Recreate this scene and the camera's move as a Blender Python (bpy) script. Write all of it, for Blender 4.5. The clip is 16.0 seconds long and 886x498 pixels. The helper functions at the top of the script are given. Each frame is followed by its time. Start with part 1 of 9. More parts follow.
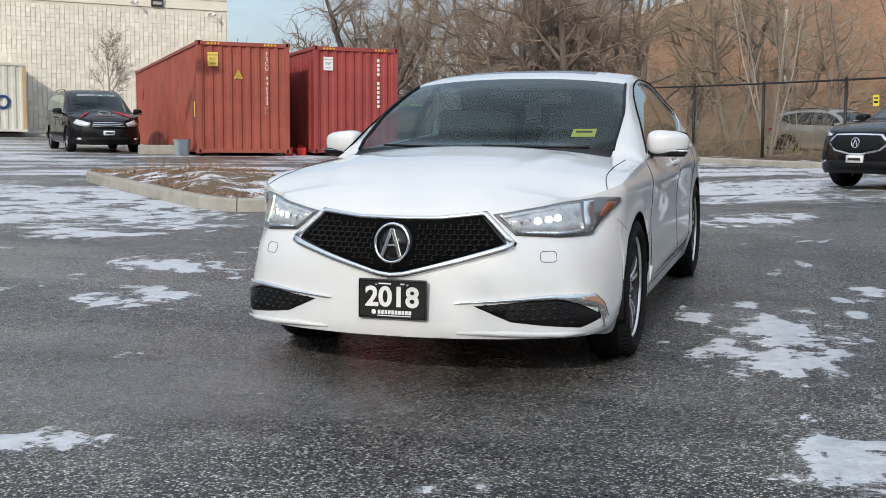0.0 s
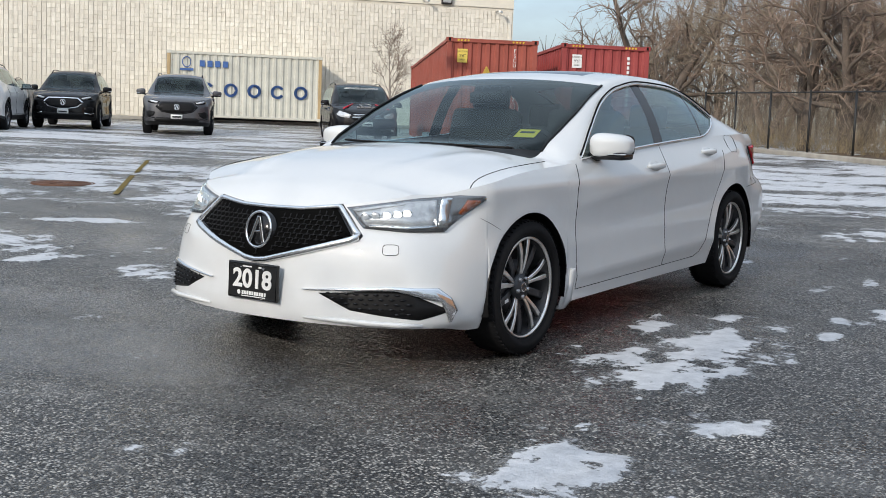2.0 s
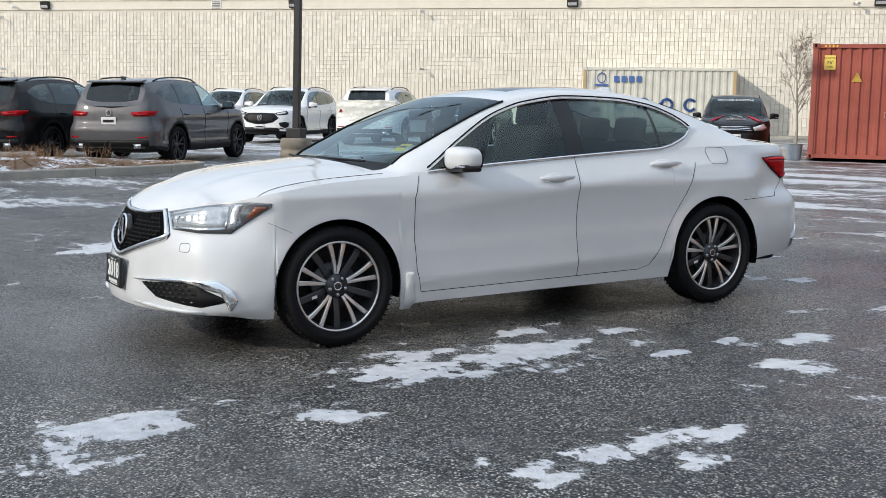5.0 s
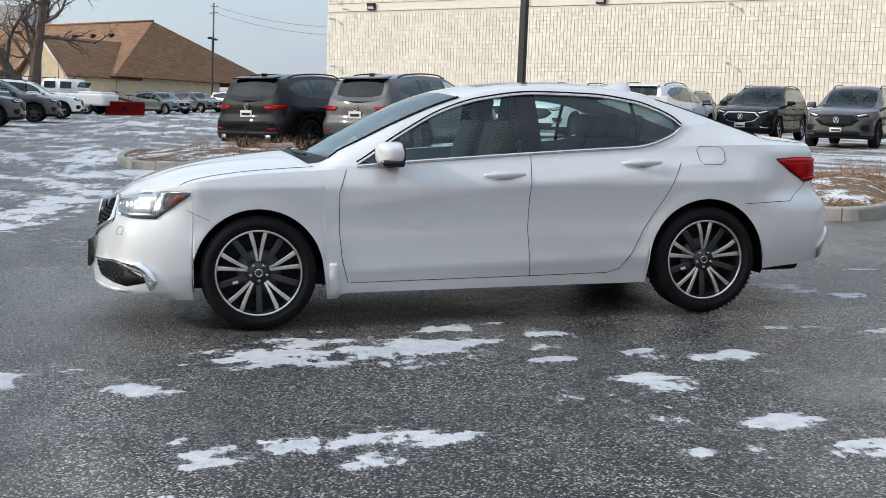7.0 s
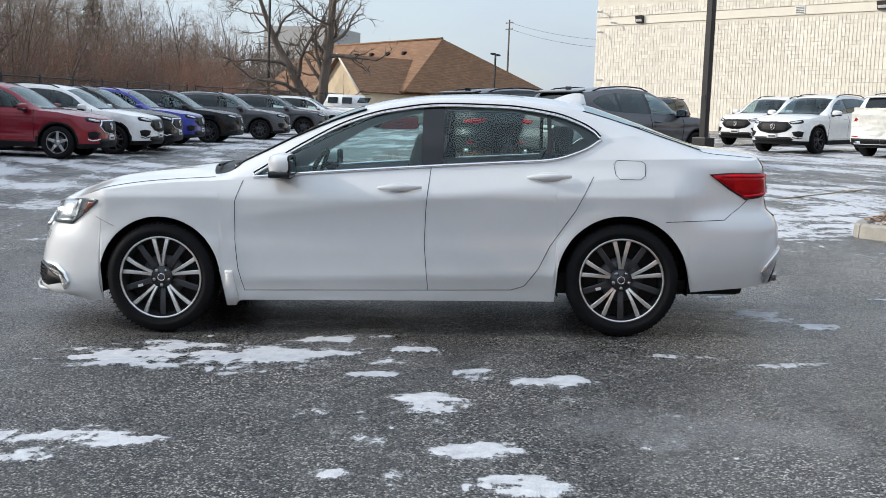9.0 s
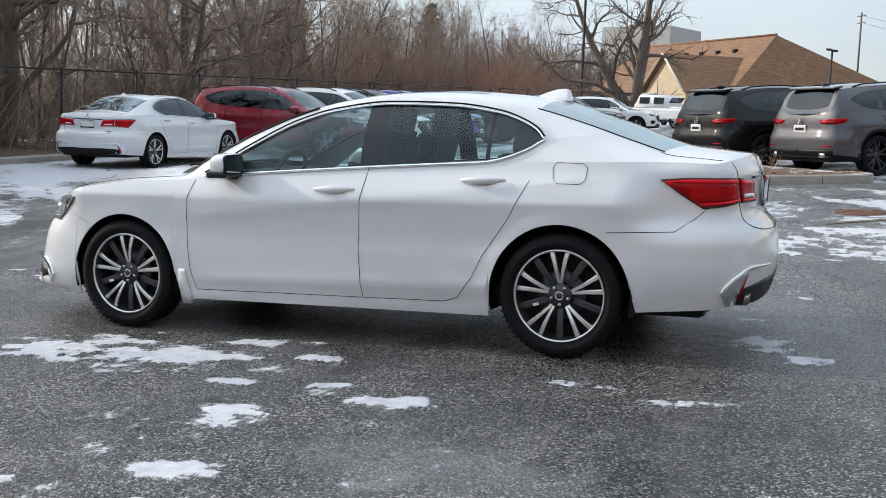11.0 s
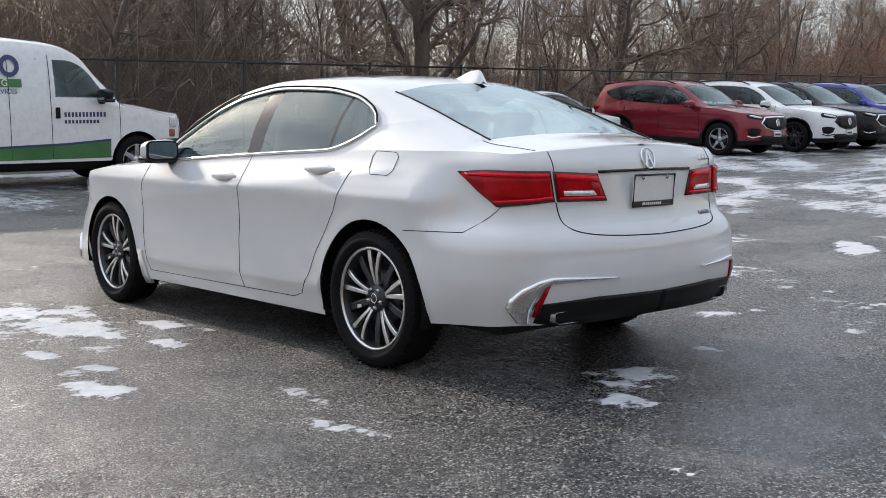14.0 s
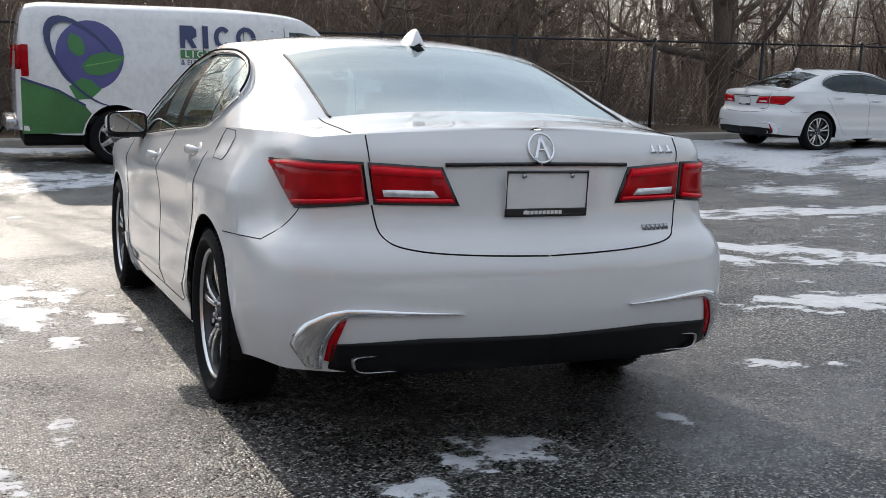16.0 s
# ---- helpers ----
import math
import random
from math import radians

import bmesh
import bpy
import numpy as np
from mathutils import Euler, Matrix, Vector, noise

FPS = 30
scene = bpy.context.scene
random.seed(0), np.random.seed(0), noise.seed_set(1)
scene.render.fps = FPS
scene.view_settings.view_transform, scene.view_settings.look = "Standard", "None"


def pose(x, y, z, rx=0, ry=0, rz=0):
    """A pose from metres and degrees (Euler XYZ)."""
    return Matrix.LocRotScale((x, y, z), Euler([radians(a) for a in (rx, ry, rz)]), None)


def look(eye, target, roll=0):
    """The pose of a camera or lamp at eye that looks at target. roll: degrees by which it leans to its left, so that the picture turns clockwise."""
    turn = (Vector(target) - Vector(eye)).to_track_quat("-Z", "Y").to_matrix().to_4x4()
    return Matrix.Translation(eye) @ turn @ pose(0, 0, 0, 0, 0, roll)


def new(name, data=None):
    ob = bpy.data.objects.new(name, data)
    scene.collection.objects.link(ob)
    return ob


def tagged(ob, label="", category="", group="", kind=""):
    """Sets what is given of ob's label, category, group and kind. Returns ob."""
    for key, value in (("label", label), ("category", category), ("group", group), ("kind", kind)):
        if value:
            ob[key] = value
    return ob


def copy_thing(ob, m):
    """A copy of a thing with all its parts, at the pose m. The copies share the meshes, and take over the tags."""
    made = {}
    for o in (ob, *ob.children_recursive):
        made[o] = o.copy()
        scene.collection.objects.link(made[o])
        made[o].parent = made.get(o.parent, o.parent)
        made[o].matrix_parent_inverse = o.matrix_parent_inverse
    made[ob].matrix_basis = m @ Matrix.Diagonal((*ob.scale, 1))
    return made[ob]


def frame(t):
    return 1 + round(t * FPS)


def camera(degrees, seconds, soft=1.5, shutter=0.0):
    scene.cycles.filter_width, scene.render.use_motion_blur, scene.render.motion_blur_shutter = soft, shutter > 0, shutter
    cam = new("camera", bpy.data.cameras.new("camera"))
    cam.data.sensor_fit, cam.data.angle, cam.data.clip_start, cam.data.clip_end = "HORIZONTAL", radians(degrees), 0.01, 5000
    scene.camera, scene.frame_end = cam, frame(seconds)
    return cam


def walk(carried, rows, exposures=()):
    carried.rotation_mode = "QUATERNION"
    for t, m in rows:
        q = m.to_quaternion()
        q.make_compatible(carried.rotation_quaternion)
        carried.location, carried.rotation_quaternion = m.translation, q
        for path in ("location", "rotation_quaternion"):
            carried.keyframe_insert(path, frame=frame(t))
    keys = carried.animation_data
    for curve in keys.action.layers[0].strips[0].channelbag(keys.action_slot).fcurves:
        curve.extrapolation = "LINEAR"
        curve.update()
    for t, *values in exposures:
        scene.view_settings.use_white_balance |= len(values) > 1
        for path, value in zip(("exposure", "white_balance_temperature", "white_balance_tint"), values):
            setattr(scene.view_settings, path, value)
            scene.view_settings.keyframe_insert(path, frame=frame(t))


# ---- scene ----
cam = camera(43.7, 16.0, 0.6)
PATH = [
    (0, (1.7, -5.368, 1.195), (1.069, -3.486, 0.948), -0.4),
    (0.5, (2.167, -5.208, 1.195), (1.423, -3.37, 0.936), 0.3),
    (1, (2.626, -5.033, 1.201), (1.751, -3.253, 0.94), 0.7),
    (1.5, (3.143, -4.876, 1.224), (2.138, -3.166, 0.968), 0.9),
    (2, (3.612, -4.651, 1.211), (2.48, -3.022, 0.956), 0.9),
    (2.5, (4.126, -4.425, 1.23), (2.874, -2.886, 0.976), 0.6),
    (3, (4.557, -4.105, 1.222), (3.198, -2.66, 0.97), 0.3),
    (3.5, (5.053, -3.773, 1.233), (3.599, -2.422, 0.984), 0.1),
    (4, (5.515, -3.391, 1.22), (3.973, -2.142, 0.975), 0.2),
    (4.5, (5.963, -2.975, 1.236), (4.332, -1.844, 0.996), 0.1),
    (4.7, (6.122, -2.798, 1.243), (4.455, -1.719, 1.005), -0.1),
    (6.8, (7.23, -0.584, 1.247), (5.307, -0.088, 1.005), -0.1),
    (7, (7.263, -0.326, 1.244), (5.324, 0.103, 1.002), 0.0),
    (7.5, (7.366, 0.271, 1.262), (5.399, 0.543, 1.028), 0.6),
    (8, (7.413, 0.882, 1.26), (5.429, 1.016, 1.041), 0.8),
    (8.5, (7.455, 1.488, 1.261), (5.466, 1.502, 1.051), 0.6),
    (9, (7.42, 2.082, 1.233), (5.435, 1.971, 1.016), 0.0),
    (9.2, (7.391, 2.327, 1.241), (5.41, 2.157, 1.02), -0.2),
    (11.3, (6.343, 4.625, 1.207), (4.524, 3.82, 0.998), -0.2),
    (11.5, (6.2, 4.85, 1.188), (4.409, 3.983, 0.983), -0.3),
    (12, (5.883, 5.353, 1.183), (4.169, 4.341, 0.985), -0.1),
    (12.5, (5.556, 5.871, 1.178), (3.924, 4.732, 0.975), -0.1),
    (13, (5.161, 6.283, 1.156), (3.614, 5.034, 0.941), -0.5),
    (13.5, (4.687, 6.665, 1.163), (3.238, 5.303, 0.946), -0.6),
    (14, (4.149, 6.932, 1.152), (2.821, 5.452, 0.935), 0.0),
    (14.5, (3.579, 7.148, 1.152), (2.379, 5.563, 0.933), 0.7),
    (15, (2.929, 7.232, 1.138), (1.87, 5.551, 0.904), 0.8),
    (15.5, (2.322, 7.18, 1.144), (1.39, 5.428, 0.896), 1.1),
    (16, (1.721, 6.971, 1.151), (0.94, 5.148, 0.892), 1.2),
]
LOT = pose(0, 0, 0, 2.15, 0, 0)
walk(cam, [(t, LOT @ look(eye, target, roll)) for t, eye, target, roll in PATH],
     exposures=[(0, .14, 6500, 10), (4, .24, 6500, 10), (7.5, .34, 6500, 10), (9, .42, 6500, 10), (12.5, .53, 6750, 12), (14, .46, 6800, 12.5), (16, .24, 6750, 12)])

# ---- sky and sun ----
world = bpy.data.worlds.new("sky")
scene.world = world
world.use_nodes = True
wt = world.node_tree
sky = wt.nodes.new("ShaderNodeTexSky")
sky.sky_type, sky.sun_disc = "NISHITA", False
sky.sun_elevation, sky.sun_rotation = radians(25), radians(178)
sky.air_density, sky.dust_density = 1.0, 1.5
# broken winter cloud over the whole sky
tc = wt.nodes.new("ShaderNodeTexCoord")
mp = wt.nodes.new("ShaderNodeMapping")
mp.inputs["Scale"].default_value = (1.0, 1.0, 3.2)
cl = wt.nodes.new("ShaderNodeTexNoise")
cl.inputs["Scale"].default_value, cl.inputs["Detail"].default_value, cl.inputs["Roughness"].default_value = 2.1, 7, .58
rp = wt.nodes.new("ShaderNodeValToRGB")
rp.color_ramp.elements[0].position, rp.color_ramp.elements[1].position = .36, .62
rp.color_ramp.elements[0].color, rp.color_ramp.elements[1].color = (.45, .45, .45, 1), (.95, .95, .95, 1)
mxc = wt.nodes.new("ShaderNodeMix")
mxc.data_type = "RGBA"
# an overcast layer is brighter overhead than at the horizon
up = wt.nodes.new("ShaderNodeSeparateXYZ")
lift = wt.nodes.new("ShaderNodeMapRange")
lift.inputs["From Min"].default_value, lift.inputs["From Max"].default_value = 0.0, 0.8
lift.inputs["To Min"].default_value, lift.inputs["To Max"].default_value = 0.52, 1.15
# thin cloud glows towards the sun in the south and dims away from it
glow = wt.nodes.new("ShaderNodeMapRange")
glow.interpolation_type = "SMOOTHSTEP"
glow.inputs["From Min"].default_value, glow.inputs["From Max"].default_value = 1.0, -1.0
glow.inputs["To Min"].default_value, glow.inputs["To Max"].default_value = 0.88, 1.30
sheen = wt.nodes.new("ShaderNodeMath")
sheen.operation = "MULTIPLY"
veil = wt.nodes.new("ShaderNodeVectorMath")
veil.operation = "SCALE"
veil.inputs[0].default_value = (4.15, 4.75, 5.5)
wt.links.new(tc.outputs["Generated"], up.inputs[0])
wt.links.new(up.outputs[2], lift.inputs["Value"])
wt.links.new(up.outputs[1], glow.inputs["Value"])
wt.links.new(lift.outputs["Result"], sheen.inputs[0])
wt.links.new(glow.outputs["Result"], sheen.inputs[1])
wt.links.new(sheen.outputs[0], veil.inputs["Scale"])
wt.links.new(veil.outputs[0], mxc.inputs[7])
wt.links.new(tc.outputs["Generated"], mp.inputs[0])
wt.links.new(mp.outputs[0], cl.inputs["Vector"])
wt.links.new(cl.outputs["Fac"], rp.inputs[0])
wt.links.new(rp.outputs[0], mxc.inputs[0])
wt.links.new(sky.outputs[0], mxc.inputs[6])
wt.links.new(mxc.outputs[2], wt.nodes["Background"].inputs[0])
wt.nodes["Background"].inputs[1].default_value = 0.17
sun = new("sun", bpy.data.lights.new("sun", "SUN"))
sun.data.energy, sun.data.angle, sun.data.color = 2.3, radians(0.6), (1, 0.93, 0.83)
sun.matrix_world = look((0, 0, 0), (-0.03, 1, -0.466))


def G(x, y):
    """Height of the lot: it falls towards the camera's start and rises towards the block wall."""
    gy = (0.0375 * y if y < 8 else 0.3 + 0.025 * (y - 8)) if y > -5 else -0.1875
    u = -x - 1.0
    return gy + 0.0195 * (math.log1p(math.exp(u)) if u < 30 else u)


# ---- materials ----
class Nodes:
    def __init__(self, name):
        self.m = bpy.data.materials.new(name)
        self.m.use_nodes = True
        self.t = self.m.node_tree
        self.b = self.t.nodes["Principled BSDF"]
        self.out = self.t.nodes["Material Output"]
        self.geo = None

    def node(self, kind):
        return self.t.nodes.new(kind)

    def link(self, a, b):
        self.t.links.new(a, b)

    def coords(self, scale=(1, 1, 1), turn=(0, 0, 0), source="Object"):
        tc = self.node("ShaderNodeTexCoord")
        mp = self.node("ShaderNodeMapping")
        mp.inputs["Scale"].default_value = scale
        mp.inputs["Rotation"].default_value = turn
        self.link(tc.outputs[source], mp.inputs[0])
        return mp.outputs[0]

    def noise(self, vec, scale, detail=4, rough=0.55):
        n = self.node("ShaderNodeTexNoise")
        n.inputs["Scale"].default_value, n.inputs["Detail"].default_value, n.inputs["Roughness"].default_value = scale, detail, rough
        self.link(vec, n.inputs["Vector"])
        return n.outputs["Fac"]

    def ramp(self, fac, stops):
        r = self.node("ShaderNodeValToRGB")
        e = r.color_ramp.elements
        while len(e) < len(stops):
            e.new(0.5)
        for k, (p, c) in enumerate(stops):
            e[k].position = p
            e[k].color = (*c, 1) if not isinstance(c, (int, float)) else (c, c, c, 1)
        self.link(fac, r.inputs[0])
        return r.outputs[0]

    def math(self, op, a, b=None, clamp=False):
        n = self.node("ShaderNodeMath")
        n.operation, n.use_clamp = op, clamp
        for i, v in enumerate((a, b)):
            if v is None:
                continue
            if isinstance(v, (int, float)):
                n.inputs[i].default_value = v
            else:
                self.link(v, n.inputs[i])
        return n.outputs[0]

    def blend(self, fac, a, b, mode="MIX"):
        n = self.node("ShaderNodeMix")
        n.data_type, n.blend_type = "RGBA", mode
        for i, v in ((0, fac), (6, a), (7, b)):
            if isinstance(v, (int, float)):
                n.inputs[i].default_value = v
            elif isinstance(v, tuple):
                n.inputs[i].default_value = (*v, 1)
            else:
                self.link(v, n.inputs[i])
        return n.outputs[2]

    def bump(self, height, strength, distance, normal=None):
        n = self.node("ShaderNodeBump")
        n.inputs["Strength"].default_value, n.inputs["Distance"].default_value = strength, distance
        self.link(height, n.inputs["Height"])
        if normal:
            self.link(normal, n.inputs["Normal"])
        return n.outputs[0]

    def set(self, **kw):
        for k, v in kw.items():
            k = {"color": "Base Color", "rough": "Roughness", "metal": "Metallic", "normal": "Normal", "coat": "Coat Weight", "coat_rough": "Coat Roughness",
                 "spec": "Specular IOR Level", "emit": "Emission Strength", "emit_color": "Emission Color", "trans": "Transmission Weight", "ior": "IOR"}[k]
            s = self.b.inputs[k]
            if isinstance(v, tuple):
                s.default_value = (*v, 1)
            elif isinstance(v, (int, float)):
                s.default_value = v
            else:
                self.link(v, s)
        return self.m


def plain(name, col, rough=0.5, metal=0.0, vary=0.12, scale=6.0, bump=0.0, coat=0.0, grain=60.0, spec=.5):
    """A surface of one colour with blotches, fine grain and uneven gloss."""
    n = Nodes(name)
    v = n.coords()
    a = n.noise(v, scale, 5)
    b = n.noise(v, grain, 3)
    f = n.math("ADD", n.math("MULTIPLY", a, 0.7), n.math("MULTIPLY", b, 0.3))
    lo = tuple(max(0, c * (1 - vary)) for c in col)
    hi = tuple(min(1, c * (1 + vary)) for c in col)
    n.set(color=n.ramp(f, ((0.3, lo), (0.7, hi))), metal=metal, coat=coat, spec=spec)
    n.set(rough=n.ramp(a, ((0.25, max(0.02, rough * 0.8)), (0.75, min(1, rough * 1.2)))))
    if bump:
        n.set(normal=n.bump(b, 0.5, bump))
    return n.m


def paint(name, col, flake=0.0, dirt=(0.25, 0.24, 0.22), dirty=0.25):
    """Car lacquer over a base coat, with road film low on the panels."""
    n = Nodes(name)
    v = n.coords()
    base = n.noise(v, 3.0, 3)
    f = n.noise(v, 900.0, 1)
    lo, hi = tuple(c * (1 - flake) for c in col), tuple(min(1, c * (1 + flake)) for c in col)
    c = n.ramp(f, ((0.35, lo), (0.65, hi)))
    spots = n.noise(v, 9.0, 8, 0.7)
    film = n.math("MULTIPLY", n.ramp(spots, ((0.45, 0.0), (0.8, 1.0))), dirty)
    n.set(color=n.blend(film, c, dirt), rough=n.ramp(base, ((0.2, 0.5), (0.8, 0.6))), spec=.3, coat=1.0, coat_rough=0.03, metal=min(0.5, flake * 2))
    return n.m


def glass(name, tint, gloss=0.0, least=.085, power=3.4):
    """Thin tinted glass: tinted see-through with a Fresnel mirror on top."""
    n = Nodes(name)
    tr = n.node("ShaderNodeBsdfTransparent")
    tr.inputs[0].default_value = (*tint, 1)
    gl = n.node("ShaderNodeBsdfGlossy")
    gl.inputs[0].default_value = (.80, .90, .91, 1)
    gl.inputs["Roughness"].default_value = 0.015 + gloss
    lw = n.node("ShaderNodeLayerWeight")
    lw.inputs[0].default_value = .5
    refl = n.math("ADD", n.math("MULTIPLY", n.math("POWER", lw.outputs["Facing"], power), 1 - least), least)
    mx = n.node("ShaderNodeMixShader")
    n.link(refl, mx.inputs[0])
    n.link(tr.outputs[0], mx.inputs[1])
    n.link(gl.outputs[0], mx.inputs[2])
    n.link(mx.outputs[0], n.out.inputs[0])
    return n.m


WHITE = paint("white_pearl_paint", (.67, .68, .68), .02, dirty=0.05)
WHITE.node_tree.nodes["Principled BSDF"].inputs["Coat IOR"].default_value = 1.75
WHITE_FAR = paint("white_paint", (.78, .78, .77), .01, dirty=0.3)
BLACK_PAINT = paint("black_paint", (.006, .006, .007), .3, dirty=0.03)
for k, v in (("Coat Weight", .6), ("Specular IOR Level", .08)):
    BLACK_PAINT.node_tree.nodes["Principled BSDF"].inputs[k].default_value = v
GREY_PAINT = paint("grey_metal_paint", (.07, .07, .075), .25, dirty=0.1)
SILVER_PAINT = paint("light_grey_metal_paint", (.30, .29, .27), .2, dirty=0.2)
RED_PAINT = paint("red_metal_paint", (.21, .002, .014), .2, dirty=0.03)
BLUE_PAINT = paint("blue_metal_paint", (.008, .018, .26), .25, dirty=0.12)
TEAL_PAINT = paint("dull_green_paint", (.05, .075, .075), .15, dirty=0.25)
GLASS_WS = glass("windscreen_glass", (.54, .65, .68), 0, .022, 4.4)
GLASS_REAR = glass("rear_window_glass", (.36, .46, .46), 0, .12, 2.3)
GLASS_SIDE = glass("side_glass", (.76, .90, .88), 0, .05, 2.8)
GLASS_DARK = glass("privacy_glass", (.06, .07, .075), 0, .05)
CHROME = plain("chrome", (.80, .81, .82), .13, 1.0, .05)
BRIGHT_TRIM = plain("polished_bright_trim", (.80, .81, .82), .24, 1.0, .05)
SATIN = plain("satin_metal", (.42, .42, .43), .28, 1.0, .1)
RIM_BRIGHT = plain("machined_alloy", (.78, .77, .75), .32, 1.0, .08)
RIM_DARK = plain("dark_grey_alloy", (.06, .061, .065), .4, .6, .2)
RUBBER = plain("tyre_rubber", (.010, .010, .011), .85, 0, .4, 12, .0006, spec=.15)
BLACK = plain("black_plastic", (.007, .007, .0075), .5, 0, .2, 8, .0003, spec=.2)
GLOSS_BLACK = plain("gloss_black_trim", (.008, .008, .009), .12, 0, .2)
GAP = plain("panel_gap_shadow", (.008, .008, .008), .9, 0, .1, spec=.1)
INTERIOR = plain("dark_upholstery", (.03, .029, .028), .8, 0, .2, 10, .0008, spec=.2)
GREY_TRIM = plain("grey_cabin_trim", (.26, .25, .235), .7, 0, .15)
RED_LENS = plain("red_lens", (.36, .003, .007), .16, 0, .35, 14, 0, .12, spec=.12)
GLOW_RED = plain("bright_red_lens", (.72, .010, .022), .16, 0, .15, 14, 0, .12, spec=.12)
DARK_RED_LENS = plain("dark_red_lens", (.24, .004, .006), .12, 0, .3, 14, 0, .35, spec=.25)
CLEAR_LENS = plain("clear_lens_silver", (.66, .67, .68), .16, .4, .25, 30, 0, 1.0)
AMBER_LENS = plain("amber_lens", (.28, .06, .012), .15, 0, .2, 20, 0, 1.0)
SIGN_WHITE = plain("white_plastic", (.72, .72, .70), .4, 0, .06)
SIGN_BLACK = plain("black_plate", (.012, .012, .012), .3, 0, .1)
YELLOW_PAPER = plain("yellow_paper", (.72, .60, .05), .6, 0, .05)


def lamp_material(name, col, power):
    n = Nodes(name)
    return n.set(color=col, rough=0.2, emit=power, emit_color=col)


LAMP_DARK = plain("dark_lamp_bowl", (.58, .585, .59), .22, .4, .3, 30)
LAMP_BOWL = plain("lamp_bowl", (.20, .20, .21), .2, .5, .2)
GRILLE_BLACK = plain("grille_black", (.008, .008, .009), .5, 0, .2, spec=.25)
# dead black that paints in the shade of the unmodelled grille recess
GRILLE_DEEP = plain("grille_shade_black", (.004, .004, .004), .9, 0, .2, spec=.03)
LED = lamp_material("lit_lamp_lens", (1, .97, .92), 1.7)
LENS_GLASS = glass("clear_lamp_cover", (.93, .94, .95))
# ---- smooth curves through a few stations ----
def curve(*pts):
    """A monotone-friendly cubic through (u, value) pairs, with straight ends."""
    u = [p[0] for p in pts]
    v = [p[1] for p in pts]
    n = len(u)
    d = [(v[i + 1] - v[i]) / (u[i + 1] - u[i]) for i in range(n - 1)]
    m = [d[0]] + [0 if d[i - 1] * d[i] <= 0 else 2 * d[i - 1] * d[i] / (d[i - 1] + d[i]) for i in range(1, n - 1)] + [d[-1]]

    def f(x):
        if x <= u[0]:
            return v[0]
        if x >= u[-1]:
            return v[-1]
        i = 0
        while x > u[i + 1]:
            i += 1
        h = u[i + 1] - u[i]
        t = (x - u[i]) / h
        return ((1 + 2 * t) * (1 - t) ** 2 * v[i] + t * (1 - t) ** 2 * h * m[i] + t * t * (3 - 2 * t) * v[i + 1] + t * t * (t - 1) * h * m[i + 1])
    return f


def mix(a, b, t):
    return a + (b - a) * t


def step(a, b, x):
    t = min(1, max(0, (x - a) / (b - a)))
    return t * t * (3 - 2 * t)


